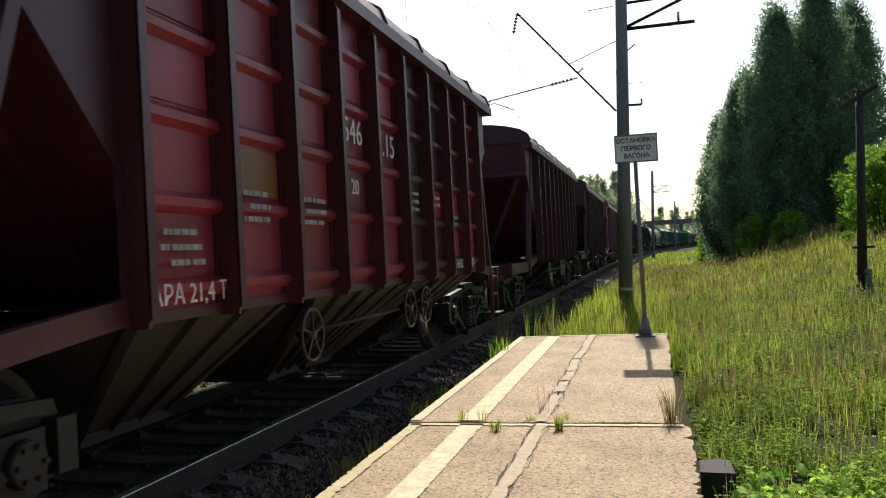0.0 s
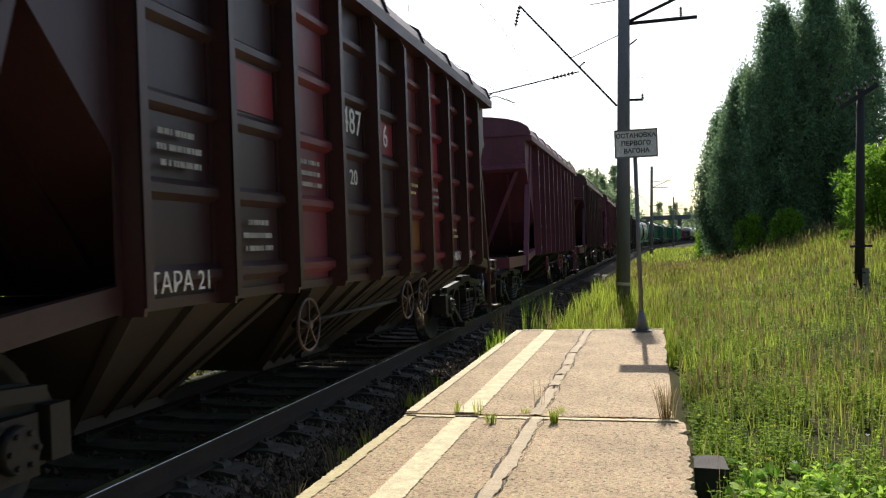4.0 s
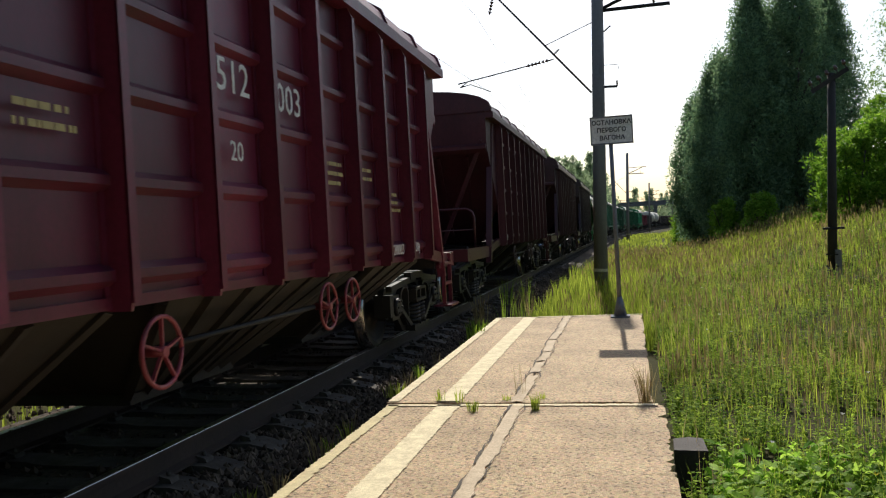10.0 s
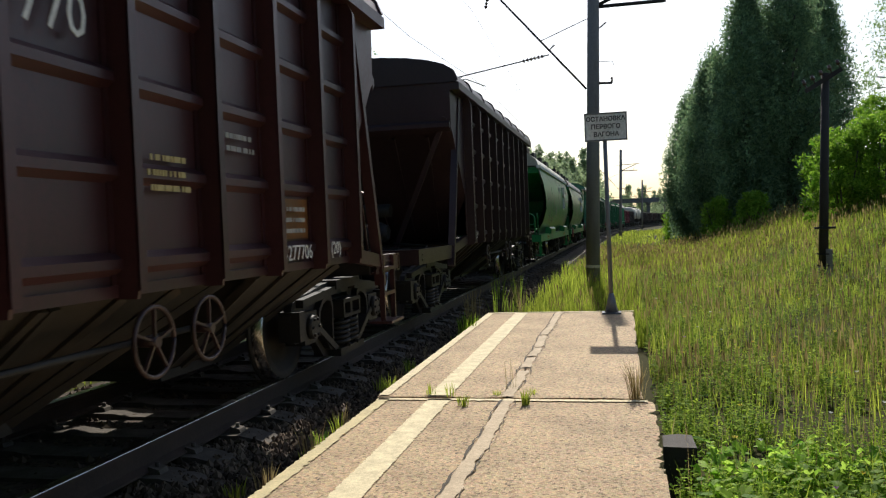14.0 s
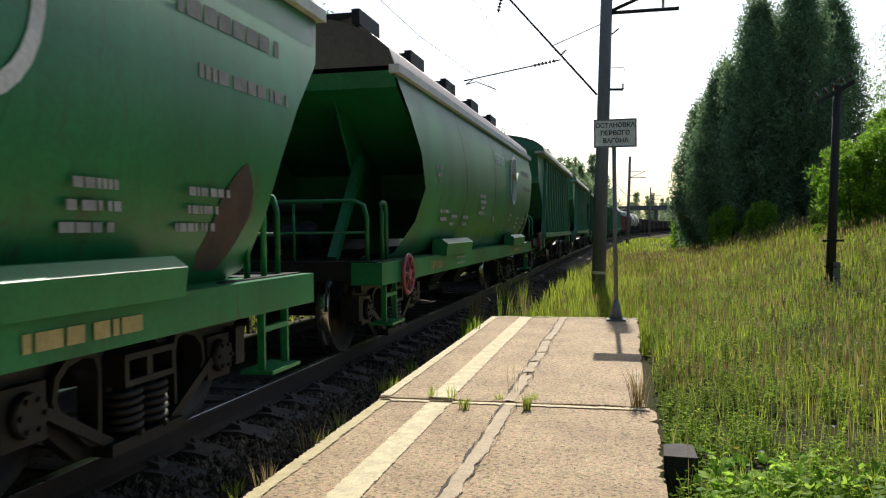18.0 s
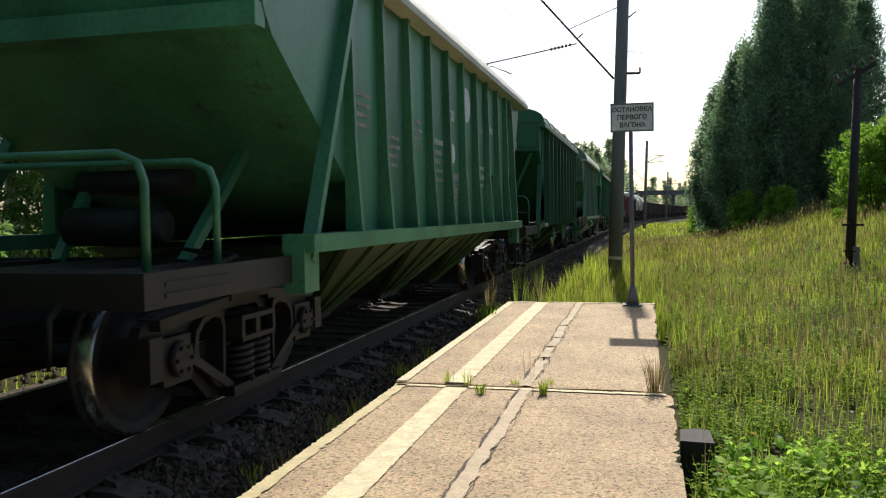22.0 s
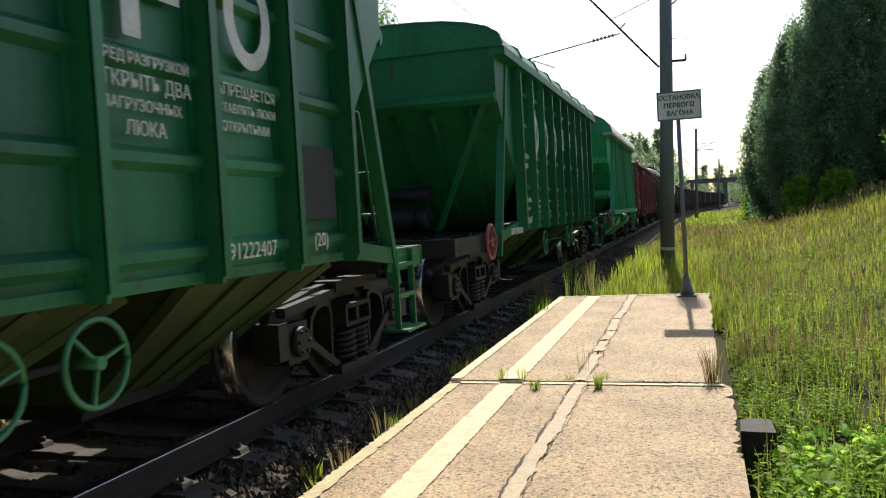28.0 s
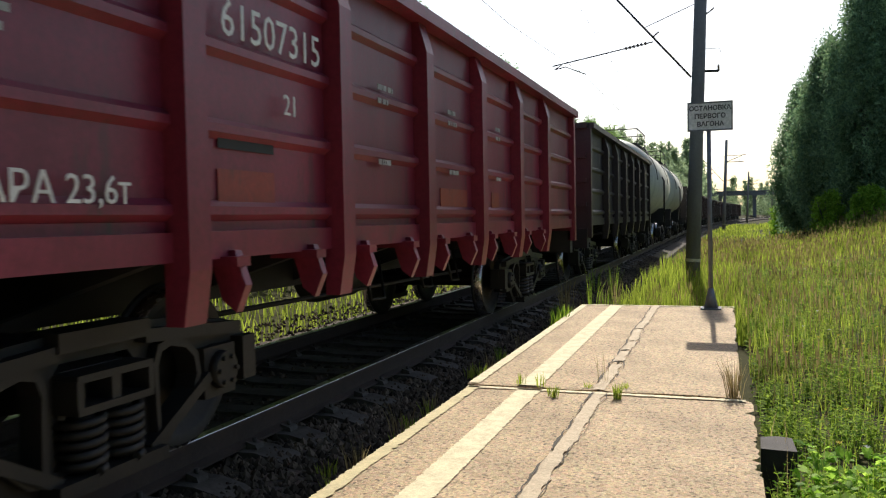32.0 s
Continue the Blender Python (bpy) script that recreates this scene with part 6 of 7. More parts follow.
for k in (9, 10):
    x = 1.572
    wg = w[k]
    for y, z, rows in ((-4.7, 2.1, [(0, 0, 0.4, 0.06), (0, -0.09, 0.25, 0.06), (0, -0.17, 0.12, 0.05)]), (-4.3, 1.56, block(0.55, 2, 0.06, 0.1, 1)), (-3.74, 1.5, block(0.4, 2, 0.06, 0.1, 2)), (-3.0, 1.5, block(0.4, 2, 0.06, 0.1, 8)), (-1.89, 1.85, block(0.6, 4, 0.07, 0.09, 3)),
                       (-0.75, 1.5, [(0, 0, 0.12, 0.12)]), (1.0, 1.6, block(0.4, 2, 0.06, 0.1, 4)), (2.0, 1.55, block(0.4, 3, 0.06, 0.1, 5)), (2.9, 1.55, block(0.5, 3, 0.06, 0.1, 6)), (3.2, 2.56, [(0, 0, 1.3, 0.13)]), (3.3, 2.22, [(0, 0, 1.2, 0.1)])):
        y += 0.9 + 0.11 * (y + 4.7)
        for rw in rows:
            bars(wg, 1.572 - 0.09 * max(0, (1.75 - z - rw[1]) / 0.35) ** 1.5 - (0.03 if z > 2.5 else 0.0), y, z, [rw])
    write(wg, x - 0.015, 1.2, 2.57, ("59172130", "59889071")[k - 9], 0.27)
    bm = bmesh.new()
    n = 28
    o = [bm.verts.new((0, 0.42 * math.cos(i * math.tau / n), 0.5 * math.sin(i * math.tau / n))) for i in range(n)]
    q = [bm.verts.new((0, 0.34 * math.cos(i * math.tau / n), 0.42 * math.sin(i * math.tau / n))) for i in range(n)]
    for i in range(n):
        bm.faces.new((o[i], o[(i + 1) % n], q[(i + 1) % n], q[i]))
    for a in (0.4, 1.9, 2.9, 4.4):
        beam(bm, (0, 0.36 * math.cos(a), 0.44 * math.sin(a)), (0, 0, 0), 0.004, 0.12, (1, 0, 0))
    part("painted_mark", bm, LETTER, wg, "large white round mark", at=pose(x + 0.004, 2.85, 2.31))
    write(wg, 1.526, -3.8, 0.88, "ТАРА 23,3т", 0.14, LETTER_Y, "stencilled yellow writing")
    bars(wg, 1.526, 3.6, 0.88, [(0, 0, 0.9, 0.1)], LETTER_Y)
    bm = bmesh.new()
    shape = [(1.74, 5.04, 5.1), (1.66, 4.93, 5.2), (1.56, 4.83, 5.27), (1.42, 4.8, 5.25), (1.3, 4.82, 5.19), (1.18, 4.78, 5.12), (1.09, 4.8, 5.06)]
    prf = [(0.90, 1.05), (1.08, 1.32), (1.42, 1.47), (1.8, 1.56), (2.2, 1.57)]
    vs = []
    for z, ya, yb in shape:
        px = next(xa + (xb - xa) * (z - za) / (zb - za) for (za, xa), (zb, xb) in zip(prf, prf[1:]) if za <= z <= zb)
        vs.append([bm.verts.new((px + 0.006, ya + (yb - ya) * q / 3 + 0.02 * math.sin(9 * z + q), z + 0.012 * math.sin(5 * q + z * 7))) for q in range(4)])
    for ra, rb in zip(vs, vs[1:]):
        for q in range(3):
            bm.faces.new((ra[q], ra[q + 1], rb[q + 1], rb[q])).smooth = True
    part("rust_patch", bm, RUSTPATCH, wg, "dark brown scorched rust patch")
    bars(wg, 1.526, -2.3, 0.9, [(0, 0.03, 0.6, 0.035), (0, -0.05, 0.5, 0.035)])
for k, x, y in ((5, 1.49, -5.6), (15, 1.49, -5.68), (16, 1.49, -5.68), (10, 1.56, -5.3)):
    part("handwheel", handwheel_mesh(0.2, RED, 7), None, w[k], "red spoked parking brake wheel", at=pose(x, y, 0.97 if k != 10 else 0.85))
for k in (6, 13):
    side_rail_loops(w[k], -5.62, -1, 1.72).color = next(o for o in w[k].children if o.name.startswith("end_wall")).color
for o in [o for o in w[12].children if o.name.startswith("handwheel")]:
    bpy.data.objects.remove(o)
for k in (11, 12):
    wg, x = w[k], 1.57 - 0.14 + 0.012
    p = 0.86
    bay = [-3.87 + p * (i + 0.5) for i in range(9)]
    for b, z in ((0, 2.4), (1, 2.1), (2, 2.35), (4, 1.55), (7, 2.4), (8, 2.1)):
        bars(wg, x, bay[b], z, block(0.5, 4, 0.045, 0.09, b + k))
    write(wg, x, bay[3], 2.2, "СОБСТВЕННИК", 0.09)
    for j in range(4):
        bars(wg, x, bay[3], 2.08 - 0.11 * j, [(0, 0, (0.55, 0.35, 0.6, 0.6)[j], (0.075, 0.075, 0.05, 0.045)[j])])
    write(wg, x, bay[4], 2.6, "20", 0.2)
    bars(wg, x, bay[4], 1.82, [(0, 0, 0.6, 0.11), (0, -0.09, 0.62, 0.015), (0, -0.18, 0.55, 0.11)])
    bm = bmesh.new()
    cyl(bm, (-0.001, 0, 0), (0.001, 0, 0), 0.13, None, 20)
    part("painted_mark", bm, LETTER, wg, "small round white mark", at=pose(x, bay[4], 2.12))
    bm = bmesh.new()
    cyl(bm, (-0.001, 0, 0), (0.001, 0, 0), 0.24, None, 24)
    part("painted_mark", bm, LETTER, wg, "round white mark", at=pose(x, bay[5], 2.85))
    bars(wg, x, bay[5], 1.9, block(0.4, 3, 0.06, 0.12, 3))
    bars(wg, x, bay[6], 2.6, [(0, 0, 0.62, 0.12), (0, -0.2, 0.5, 0.08)])
    write(wg, x, bay[7], 2.66, "ЗЕРНО", 0.16)
    for j, ln in enumerate(("ПЕРЕД РАЗГРУЗКОЙ", "ОТКРЫТЬ ДВА", "ЗАГРУЗОЧНЫХ", "ЛЮКА")):
        write(wg, x, bay[6], 2.02 - 0.13 * j, ln, (0.07, 0.1, 0.075, 0.095)[j])
    bm = bmesh.new()
    box(bm, -0.002, 0.002, -0.24, 0.24, -0.34, 0.34)
    part("notice_patch", bm, DARKPATCH, wg, "dark rectangular chalk patch", at=pose(x, bay[7], 1.62))
for k in (14, 17):
    wg, x = w[k], 1.57 - 0.14 + 0.012
    p = 0.915
    bay = [-3.2 + p * (i + 0.5) for i in range(7)]
    brand_shapes(wg, bay[0], p, 2.38, 0.6, 0.5, x + 0.002)
    for b in (1, 2, 4, 5):
        bars(wg, x, bay[b], 1.7, block(0.5, 5, 0.03, 0.07, b))
    for j, ln in enumerate(("ЗАПРЕЩАЕТСЯ", "ОСТАВЛЯТЬ", "ОТКРЫТЬ")):
        write(wg, x, bay[5], 1.95 - 0.14 * j, ln, 0.085)
    bm = bmesh.new()
    box(bm, -0.002, 0.002, -0.22, 0.22, -0.26, 0.26)
    part("notice_patch", bm, DARKPATCH, wg, "dark rectangular chalk patch", at=pose(x, bay[6], 1.62))
    write(wg, 1.606, bay[1], 1.13, "ТАРА 22,5 Т", 0.09)
wg, x = w[18], 1.56 - 0.12 + 0.05
gb = [-5.2] + [-4.1 + 1.605 * (i + 0.5) for i in range(5)] + [5.2]
write(wg, x, -3.24, 2.36, "61507315", 0.27, None, "large white running number")
write(wg, x, -3.09, 1.99, "21", 0.17)
write(wg, x, -4.9, 1.46, "ТАРА 23,6т", 0.17)
bars(wg, x, -5.25, 2.1, [(0, 0, 0.4, 0.04), (0, -0.07, 0.3, 0.04), (0, -0.14, 0.2, 0.04), (0, -0.21, 0.1, 0.04)])
bm = bmesh.new()
box(bm, -0.002, 0.002, -0.27, 0.27, -0.065, 0.065)
part("notice_patch", bm, DARKPATCH, wg, "dark rectangular chalk patch", at=pose(x - 0.04, -3.5, 1.77))
for y, z, w2, h, tone in ((-3.5, 1.50, 0.55, 0.2, (0.34, 0.045, 0.03)), (0.05, 1.5, 0.8, 0.2, (0.32, 0.05, 0.03)), (1.5, 1.5, 0.3, 0.2, (0.32, 0.05, 0.03))):
    bm = bmesh.new()
    box(bm, -0.002, 0.002, -w2 / 2, w2 / 2, -h / 2, h / 2)
    part("paint_patch", bm, PAINT, wg, "orange-red patch of fresher paint", at=pose(x - 0.042, y, z)).color = (*tone, 1)
for b in (2, 3, 4):
    bars(wg, x, gb[b], 2.3, block(0.3, 2, 0.05, 0.1, b))
    bars(wg, x, gb[b], 1.75, block(0.3, 1, 0.05, 0.1, b + 3))


# ---- plants ----
def leaf_cloud(name, centres, radii, per, size, mat, seed, squash=1.0, droop=0.0):
    """Small leaf quads scattered over the shells of many clumps."""
    rng = np.random.default_rng(seed)
    n = len(centres) * per
    c = np.repeat(np.asarray(centres, float), per, axis=0)
    r = np.repeat(np.asarray(radii, float), per)[:, None]
    d = rng.normal(size=(n, 3))
    d /= np.linalg.norm(d, axis=1, keepdims=True)
    p = c + d * r * (1.25 * rng.random((n, 1)) ** 0.6) * np.array([1, 1, squash])
    a = rng.normal(size=(n, 3))
    a[:, 2] -= droop
    a /= np.linalg.norm(a, axis=1, keepdims=True)
    b = np.cross(a, rng.normal(size=(n, 3)))
    b /= np.linalg.norm(b, axis=1, keepdims=True)
    s = size * (0.6 + 0.8 * rng.random((n, 1)))
    a, b = a * s, b * s * 0.62
    v = np.stack([p - a * 0.9, p + b * 0.5, p + a, p - b * 0.5], axis=1).reshape(-1, 3)
    f = np.arange(n * 4).reshape(n, 4)
    return pydata(name, v, f, mat)


def crown_points(kind, h, w, seed, n):
    rng = random.Random(seed)
    c, r = [], []
    for _ in range(n):
        f = rng.random()
        if kind == "poplar":
            z = h * (0.06 + 0.92 * f)
            e = w * (0.35 + 0.65 * math.sin(math.pi * min(1, (f * 0.88 + 0.14))) ** 0.75) * (1 - 0.55 * f ** 3)
        elif kind == "conifer":
            z = h * (0.08 + 0.92 * f)
            e = w * (1.02 - f)
        elif kind == "bush":
            z = h * (0.03 + 0.9 * f)
            e = w * math.sqrt(max(0.05, 1 - (f * 0.95) ** 2))
        else:
            z = h * (0.25 + 0.72 * f)
            e = w * math.sin(math.pi * (0.15 + 0.8 * f)) ** 0.8
        a = rng.random() * math.tau
        q = math.sqrt(rng.random()) * e * rng.uniform(0.75, 1.08)
        c.append((q * math.cos(a), q * math.sin(a), z))
        r.append((0.11 + 0.15 * rng.random()) * (w ** 0.8) * (1.1 if kind != "conifer" else 0.7 * (1.15 - f)))
    return c, r


def tree(name, label, kind, h, w, clumps, per, leaf, mat, bark, seed, at):
    t = thing(name, label, "bush" if kind == "bush" else "tree", "", at)
    rng = random.Random(seed)
    bm = bmesh.new()
    if kind == "bush":
        for k in range(6):
            a = k * 1.05
            tube(bm, [(0, 0, -0.3), (0.3 * w * math.cos(a), 0.3 * w * math.sin(a), h * 0.35), (0.5 * w * math.cos(a), 0.5 * w * math.sin(a), h * 0.75)], 0.03, 5)
    else:
        pts = [(0.12 * math.sin(k * 1.3 + seed) * (k > 0), 0.1 * math.cos(k * 1.7 + seed) * (k > 0), -0.4 + (h * 0.93 + 0.4) * k / 6) for k in range(7)]
        for k in range(6):
            r0, r1 = [max(0.02, 0.022 * h * (1 - j / 6.3)) for j in (k, k + 1)]
            cyl(bm, pts[k], pts[k + 1], r0, r1, 8, False)
        for k in range(14):
            f = rng.uniform(0.2, 0.9)
            a = rng.random() * math.tau
            p = Vector((0, 0, h * f))
            e = w * (1.0 - 0.6 * f) * 0.8
            q = p + Vector((e * math.cos(a), e * math.sin(a), 0.25 * e + (0.9 * e if kind == "poplar" else 0)))
            tube(bm, [p, p.lerp(q, 0.5) + Vector((0, 0, 0.06 * e)), q], 0.006 * h * (1.1 - f), 5)
    part("trunk", bm, bark, t)
    c, r = crown_points(kind, h, w, seed, clumps)
    part("crown", leaf_cloud("crown", c, r, per, leaf, mat, seed, {"poplar": 2.6, "round": 1.7}.get(kind, 0.9), 0.6 if kind != "bush" else 0.0), None, t)
    return t


def on_ground(x, y, turn=0.0, dz=0.0):
    return pose(x, y, gz(x, y) + dz, 0, 0, turn)


# tall dark poplars on the bank
for k, (x, y, h, wd) in enumerate(((9.6, 46.0, 13.6, 2.5), (12.2, 47.0, 15.2, 2.7), (8.0, 49.0, 11.0, 2.2), (14.6, 50.0, 14.4, 2.6), (11.0, 52.0, 14.0, 2.4), (7.0, 54.0, 9.5, 2.0))):
    tree("poplar", "tall dense dark green poplar on the grassy bank", "poplar", h, wd * 1.1, 640, 90, 0.118, LEAF_DARK, BARK, 100 + k, on_ground(x, y, 40 * k))
for k, (x, y, h, wd) in enumerate(((15.8, 38.0, 11.5, 2.2), (17.2, 33.0, 9.5, 2.0))):
    tree("birch", "slender light birch with airy hanging branches", "round", h, wd, 120, 60, 0.085, LEAF_BIRCH, BIRCHBARK, 120 + k, on_ground(x, y, 70 * k))
for k, (x, y, h, wd) in enumerate(((10.2, 26.5, 3.4, 1.4), (11.4, 27.0, 4.2, 1.7), (13.0, 24.5, 4.6, 1.9), (14.6, 22.5, 4.2, 1.8), (10.8, 31.0, 3.8, 1.4), (12.6, 29.5, 5.2, 1.9), (16.2, 25.5, 5.4, 2.0), (17.5, 21.0, 4.5, 2.0), (15.2, 19.5, 2.4, 1.3), (6.2, 58.0, 2.4, 1.5), (7.6, 44.0, 2.2, 1.3), (9.2, 41.5, 1.8, 1.2))):
    tree("maple_bush", "bright sunlit green leafy bush on the bank", "bush", h, wd, 95, 80, 0.095, LEAF_BUSH, BARK, 140 + k, on_ground(x, y, 30 * k))
# unseen poplar copies added behind the camera, to keep sky light off the wagons
blocker_protos = [o for o in bpy.data.objects if o.parent is None and o.name.startswith("poplar")]
rng = random.Random(31)
for k, (x, y) in enumerate([(-9 + 4.0 * i + rng.uniform(-1, 1), -27 - rng.uniform(0, 5)) for i in range(7) if i not in (1, 2)] + [(6.0 + 4 * i, -30 - i) for i in range(3)] + [(-16.0, -20.0), (-12.0, -22.0), (7.5, -19.0), (11.0, -17.5), (14.5, -16.5), (4.6, -14.5), (5.6, -17.0), (-7.2, -16.5), (-7.6, -21.5), (8.4, -13.8), (2.6, -22.0)]):
    copy_thing(blocker_protos[k % len(blocker_protos)], on_ground(x, y, 50 * k))
# trees behind the train
protos = [tree("birch", "leafy birch behind the railway line", "round", 10.5, 2.6, 150, 70, 0.10, LEAF_BIRCH, BIRCHBARK, 160, on_ground(-11.0, -2.0)),
          tree("birch", "leafy birch behind the railway line", "round", 9.5, 2.3, 150, 70, 0.10, LEAF_BIRCH, BIRCHBARK, 161, on_ground(-10.2, 2.2)),
          tree("hazel_bush", "leafy undergrowth behind the railway line", "bush", 3.4, 1.8, 90, 70, 0.10, LEAF_BIRCH, BARK, 162, on_ground(-8.6, 0.6))]
rng = random.Random(7)
# rows below y = -14 are unseen, added to block sky light from behind
y = -44.0
while y < 100:
    for x, q in ((-10.5 - rng.random() * 2, rng.choice((0, 1))), (-9.0 - rng.random() * 0.8, 2), (-14 - rng.random() * 3, rng.choice((0, 1)))):
        yy = y + rng.uniform(-0.8, 0.8)
        xx = x + tx(yy) - AXIS
        m = on_ground(xx, yy, rng.uniform(0, 360)) @ Matrix.Scale(rng.uniform(0.8, 1.1) if x > -13 else 0.95, 4)
        copy_thing(protos[q], m).scale = [m.to_scale()[0]] * 3
    y += 3.0 if y < 30 else 5.0


def far_woods():
    """The wooded slopes beyond: hundreds of crowns in one mesh."""
    rng = random.Random(21)
    cs, rs = [], []
    for k in range(460):
        side = rng.random()
        con = rng.random() < 0.22
        if side < 0.7:
            y = rng.uniform(95, 283)
            o = rng.uniform(7.5, 42)
            x = tx(y) - o
            h = (10.5 + 0.045 * (y - 95)) * rng.uniform(0.8, 1.12) * min(1.0, 0.5 + o / 32)
        elif side < 0.85:
            y = rng.uniform(110, 283)
            x = tx(y) + rng.uniform(24, 80)
            h = rng.uniform(6, 9)
        else:
            y = rng.uniform(300, 430)
            x = tx(y) + rng.choice((-1, 1)) * rng.uniform(9, 60)
            h = rng.uniform(9, 13)
        if y < 292 and 2.08 - 0.0104 * (y + 6.6) - 4.5 < x < 2.08 + 0.075 * (y + 6.6):
            continue
        z0 = gz(x, y) - 0.3
        n = 22
        for i in range(n):
            f = (i + rng.random()) / n
            e = (2.3 * (1.08 - f)) if con else 3.0 * math.sin(math.pi * (0.12 + 0.82 * f))
            a = rng.random() * math.tau
            q = e * rng.random() ** 0.5
            cs.append((x + q * math.cos(a), y + q * math.sin(a), z0 + h * (1.25 if con else 1.0) * f))
            rs.append(max(0.8, e * 0.8))
    # the haze over these crowns is painted, by their pale leaf colour
    tagged(new("far_woods", leaf_cloud("far_woods", cs, rs, 46, 0.46, LEAF_FAR_HAZED, 5)), "mixed woodland on the slopes beyond the meadow, haze put into its pale leaf colour", "woods", kind="stuff")


far_woods()


def blades(name, n, area, hmin, hmax, mat, seed, clump=0.0, wide=0.006, label="", cat="grass", dens=None, bend=0.35, head=0.0):
    """Grass: bent tapering blades rooted in the ground."""
    rng = np.random.default_rng(seed)
    pts = []
    x0, x1, y0, y1 = area
    while len(pts) < n:
        x, y = x0 + (x1 - x0) * rng.random(), y0 + (y1 - y0) * rng.random() ** (1.7 if y1 > 12 else 1.0)
        if dens is not None and rng.random() > dens(x, y):
            continue
        pts.append((x, y))
    v, f = [], []
    for i, (x, y) in enumerate(pts):
        z = gz(x, y)
        far = 1.0 + max(0, y - 4) * 0.07
        h = (hmin + (hmax - hmin) * rng.random()) * (0.7 + 0.6 * noise.noise((x * 0.5, y * 0.5, 3.0)) + 0.1)
        h = max(h, 0.08)
        a = rng.random() * math.tau
        dx, dy = math.cos(a), math.sin(a)
        w = wide * far * (0.7 + 0.6 * rng.random())
        b = bend * h * rng.random()
        c = rng.random() * math.tau
        ex, ey = math.cos(c) * b, math.sin(c) * b
        k = len(v)
        v += [(x - dx * w, y - dy * w, z - 0.03), (x + dx * w, y + dy * w, z - 0.03), (x + ex * 0.35 - dx * w * 0.8, y + ey * 0.35 - dy * w * 0.8, z + h * 0.55), (x + ex * 0.35 + dx * w * 0.8, y + ey * 0.35 + dy * w * 0.8, z + h * 0.55), (x + ex, y + ey, z + h)]
        f += [(k, k + 1, k + 3, k + 2), (k + 2, k + 3, k + 4)]
        if head:
            q = head * far * (0.7 + 0.6 * rng.random())
            k = len(v)
            v += [(x + ex, y + ey, z + h - 0.12), (x + ex + dx * q, y + ey + dy * q, z + h - 0.03), (x + ex * 1.1, y + ey * 1.1, z + h + 0.05), (x + ex - dx * q, y + ey - dy * q, z + h - 0.04)]
            f.append((k, k + 1, k + 2, k + 3))
    me = bpy.data.meshes.new(name)
    me.from_pydata(v, [], f)
    me.materials.append(mat)
    tagged(new(name, me), label, cat, kind="stuff")


def meadow_density(x, y):
    u = x - (tx(y) - AXIS)
    if u < 2.35 and y < 6.1:
        return 0.0
    if u < 0.1:
        return 0.0
    return (1.0 if u > 0.6 else 0.5) * min(1.0, max(0.12, 0.75 + 1.3 * noise.noise((x * 0.55, y * 0.4, 8.0))))


blades("meadow_grass", 70000, (0.1, 16.0, -5.0, 42.0), 0.16, 0.52, GRASS, 1, 0, 0.0045, "tall sunlit green meadow grass", dens=lambda x, y: meadow_density(x, y) * (0.45 if x < 4.5 and y < 3.0 else 1.0))
blades("meadow_grass_far", 16000, (0.2, 24.0, 30.0, 130.0), 0.25, 0.5, GRASS, 2, 0, 0.006, "tall green meadow grass further down the line", dens=lambda x, y: 1.0 if x > tx(y) + 2.2 else 0.0)
blades("seeding_grass", 8000, (0.6, 15.0, 2.5, 45.0), 0.45, 0.8, SEED, 6, 0, 0.0025, "tall grass with brown seed heads", dens=meadow_density, bend=0.3, head=0.009)
blades("dry_stalks", 7000, (0.6, 15.0, -3.0, 45.0), 0.3, 0.7, DRYGRASS, 3, 0, 0.003, "dry straw-coloured seeding stalks in the meadow", dens=meadow_density, bend=0.2)
blades("verge_grass", 17000, (-15.0, -4.5, -12.0, 34.0), 0.2, 0.55, GRASS, 4, 0, 0.012, "green verge grass behind the track")
blades("mast_grass", 5200, (0.05, 2.4, 6.0, 22.0), 0.3, 0.75, GRASS, 5, 0, 0.006, "tall green grass round the mast foot")


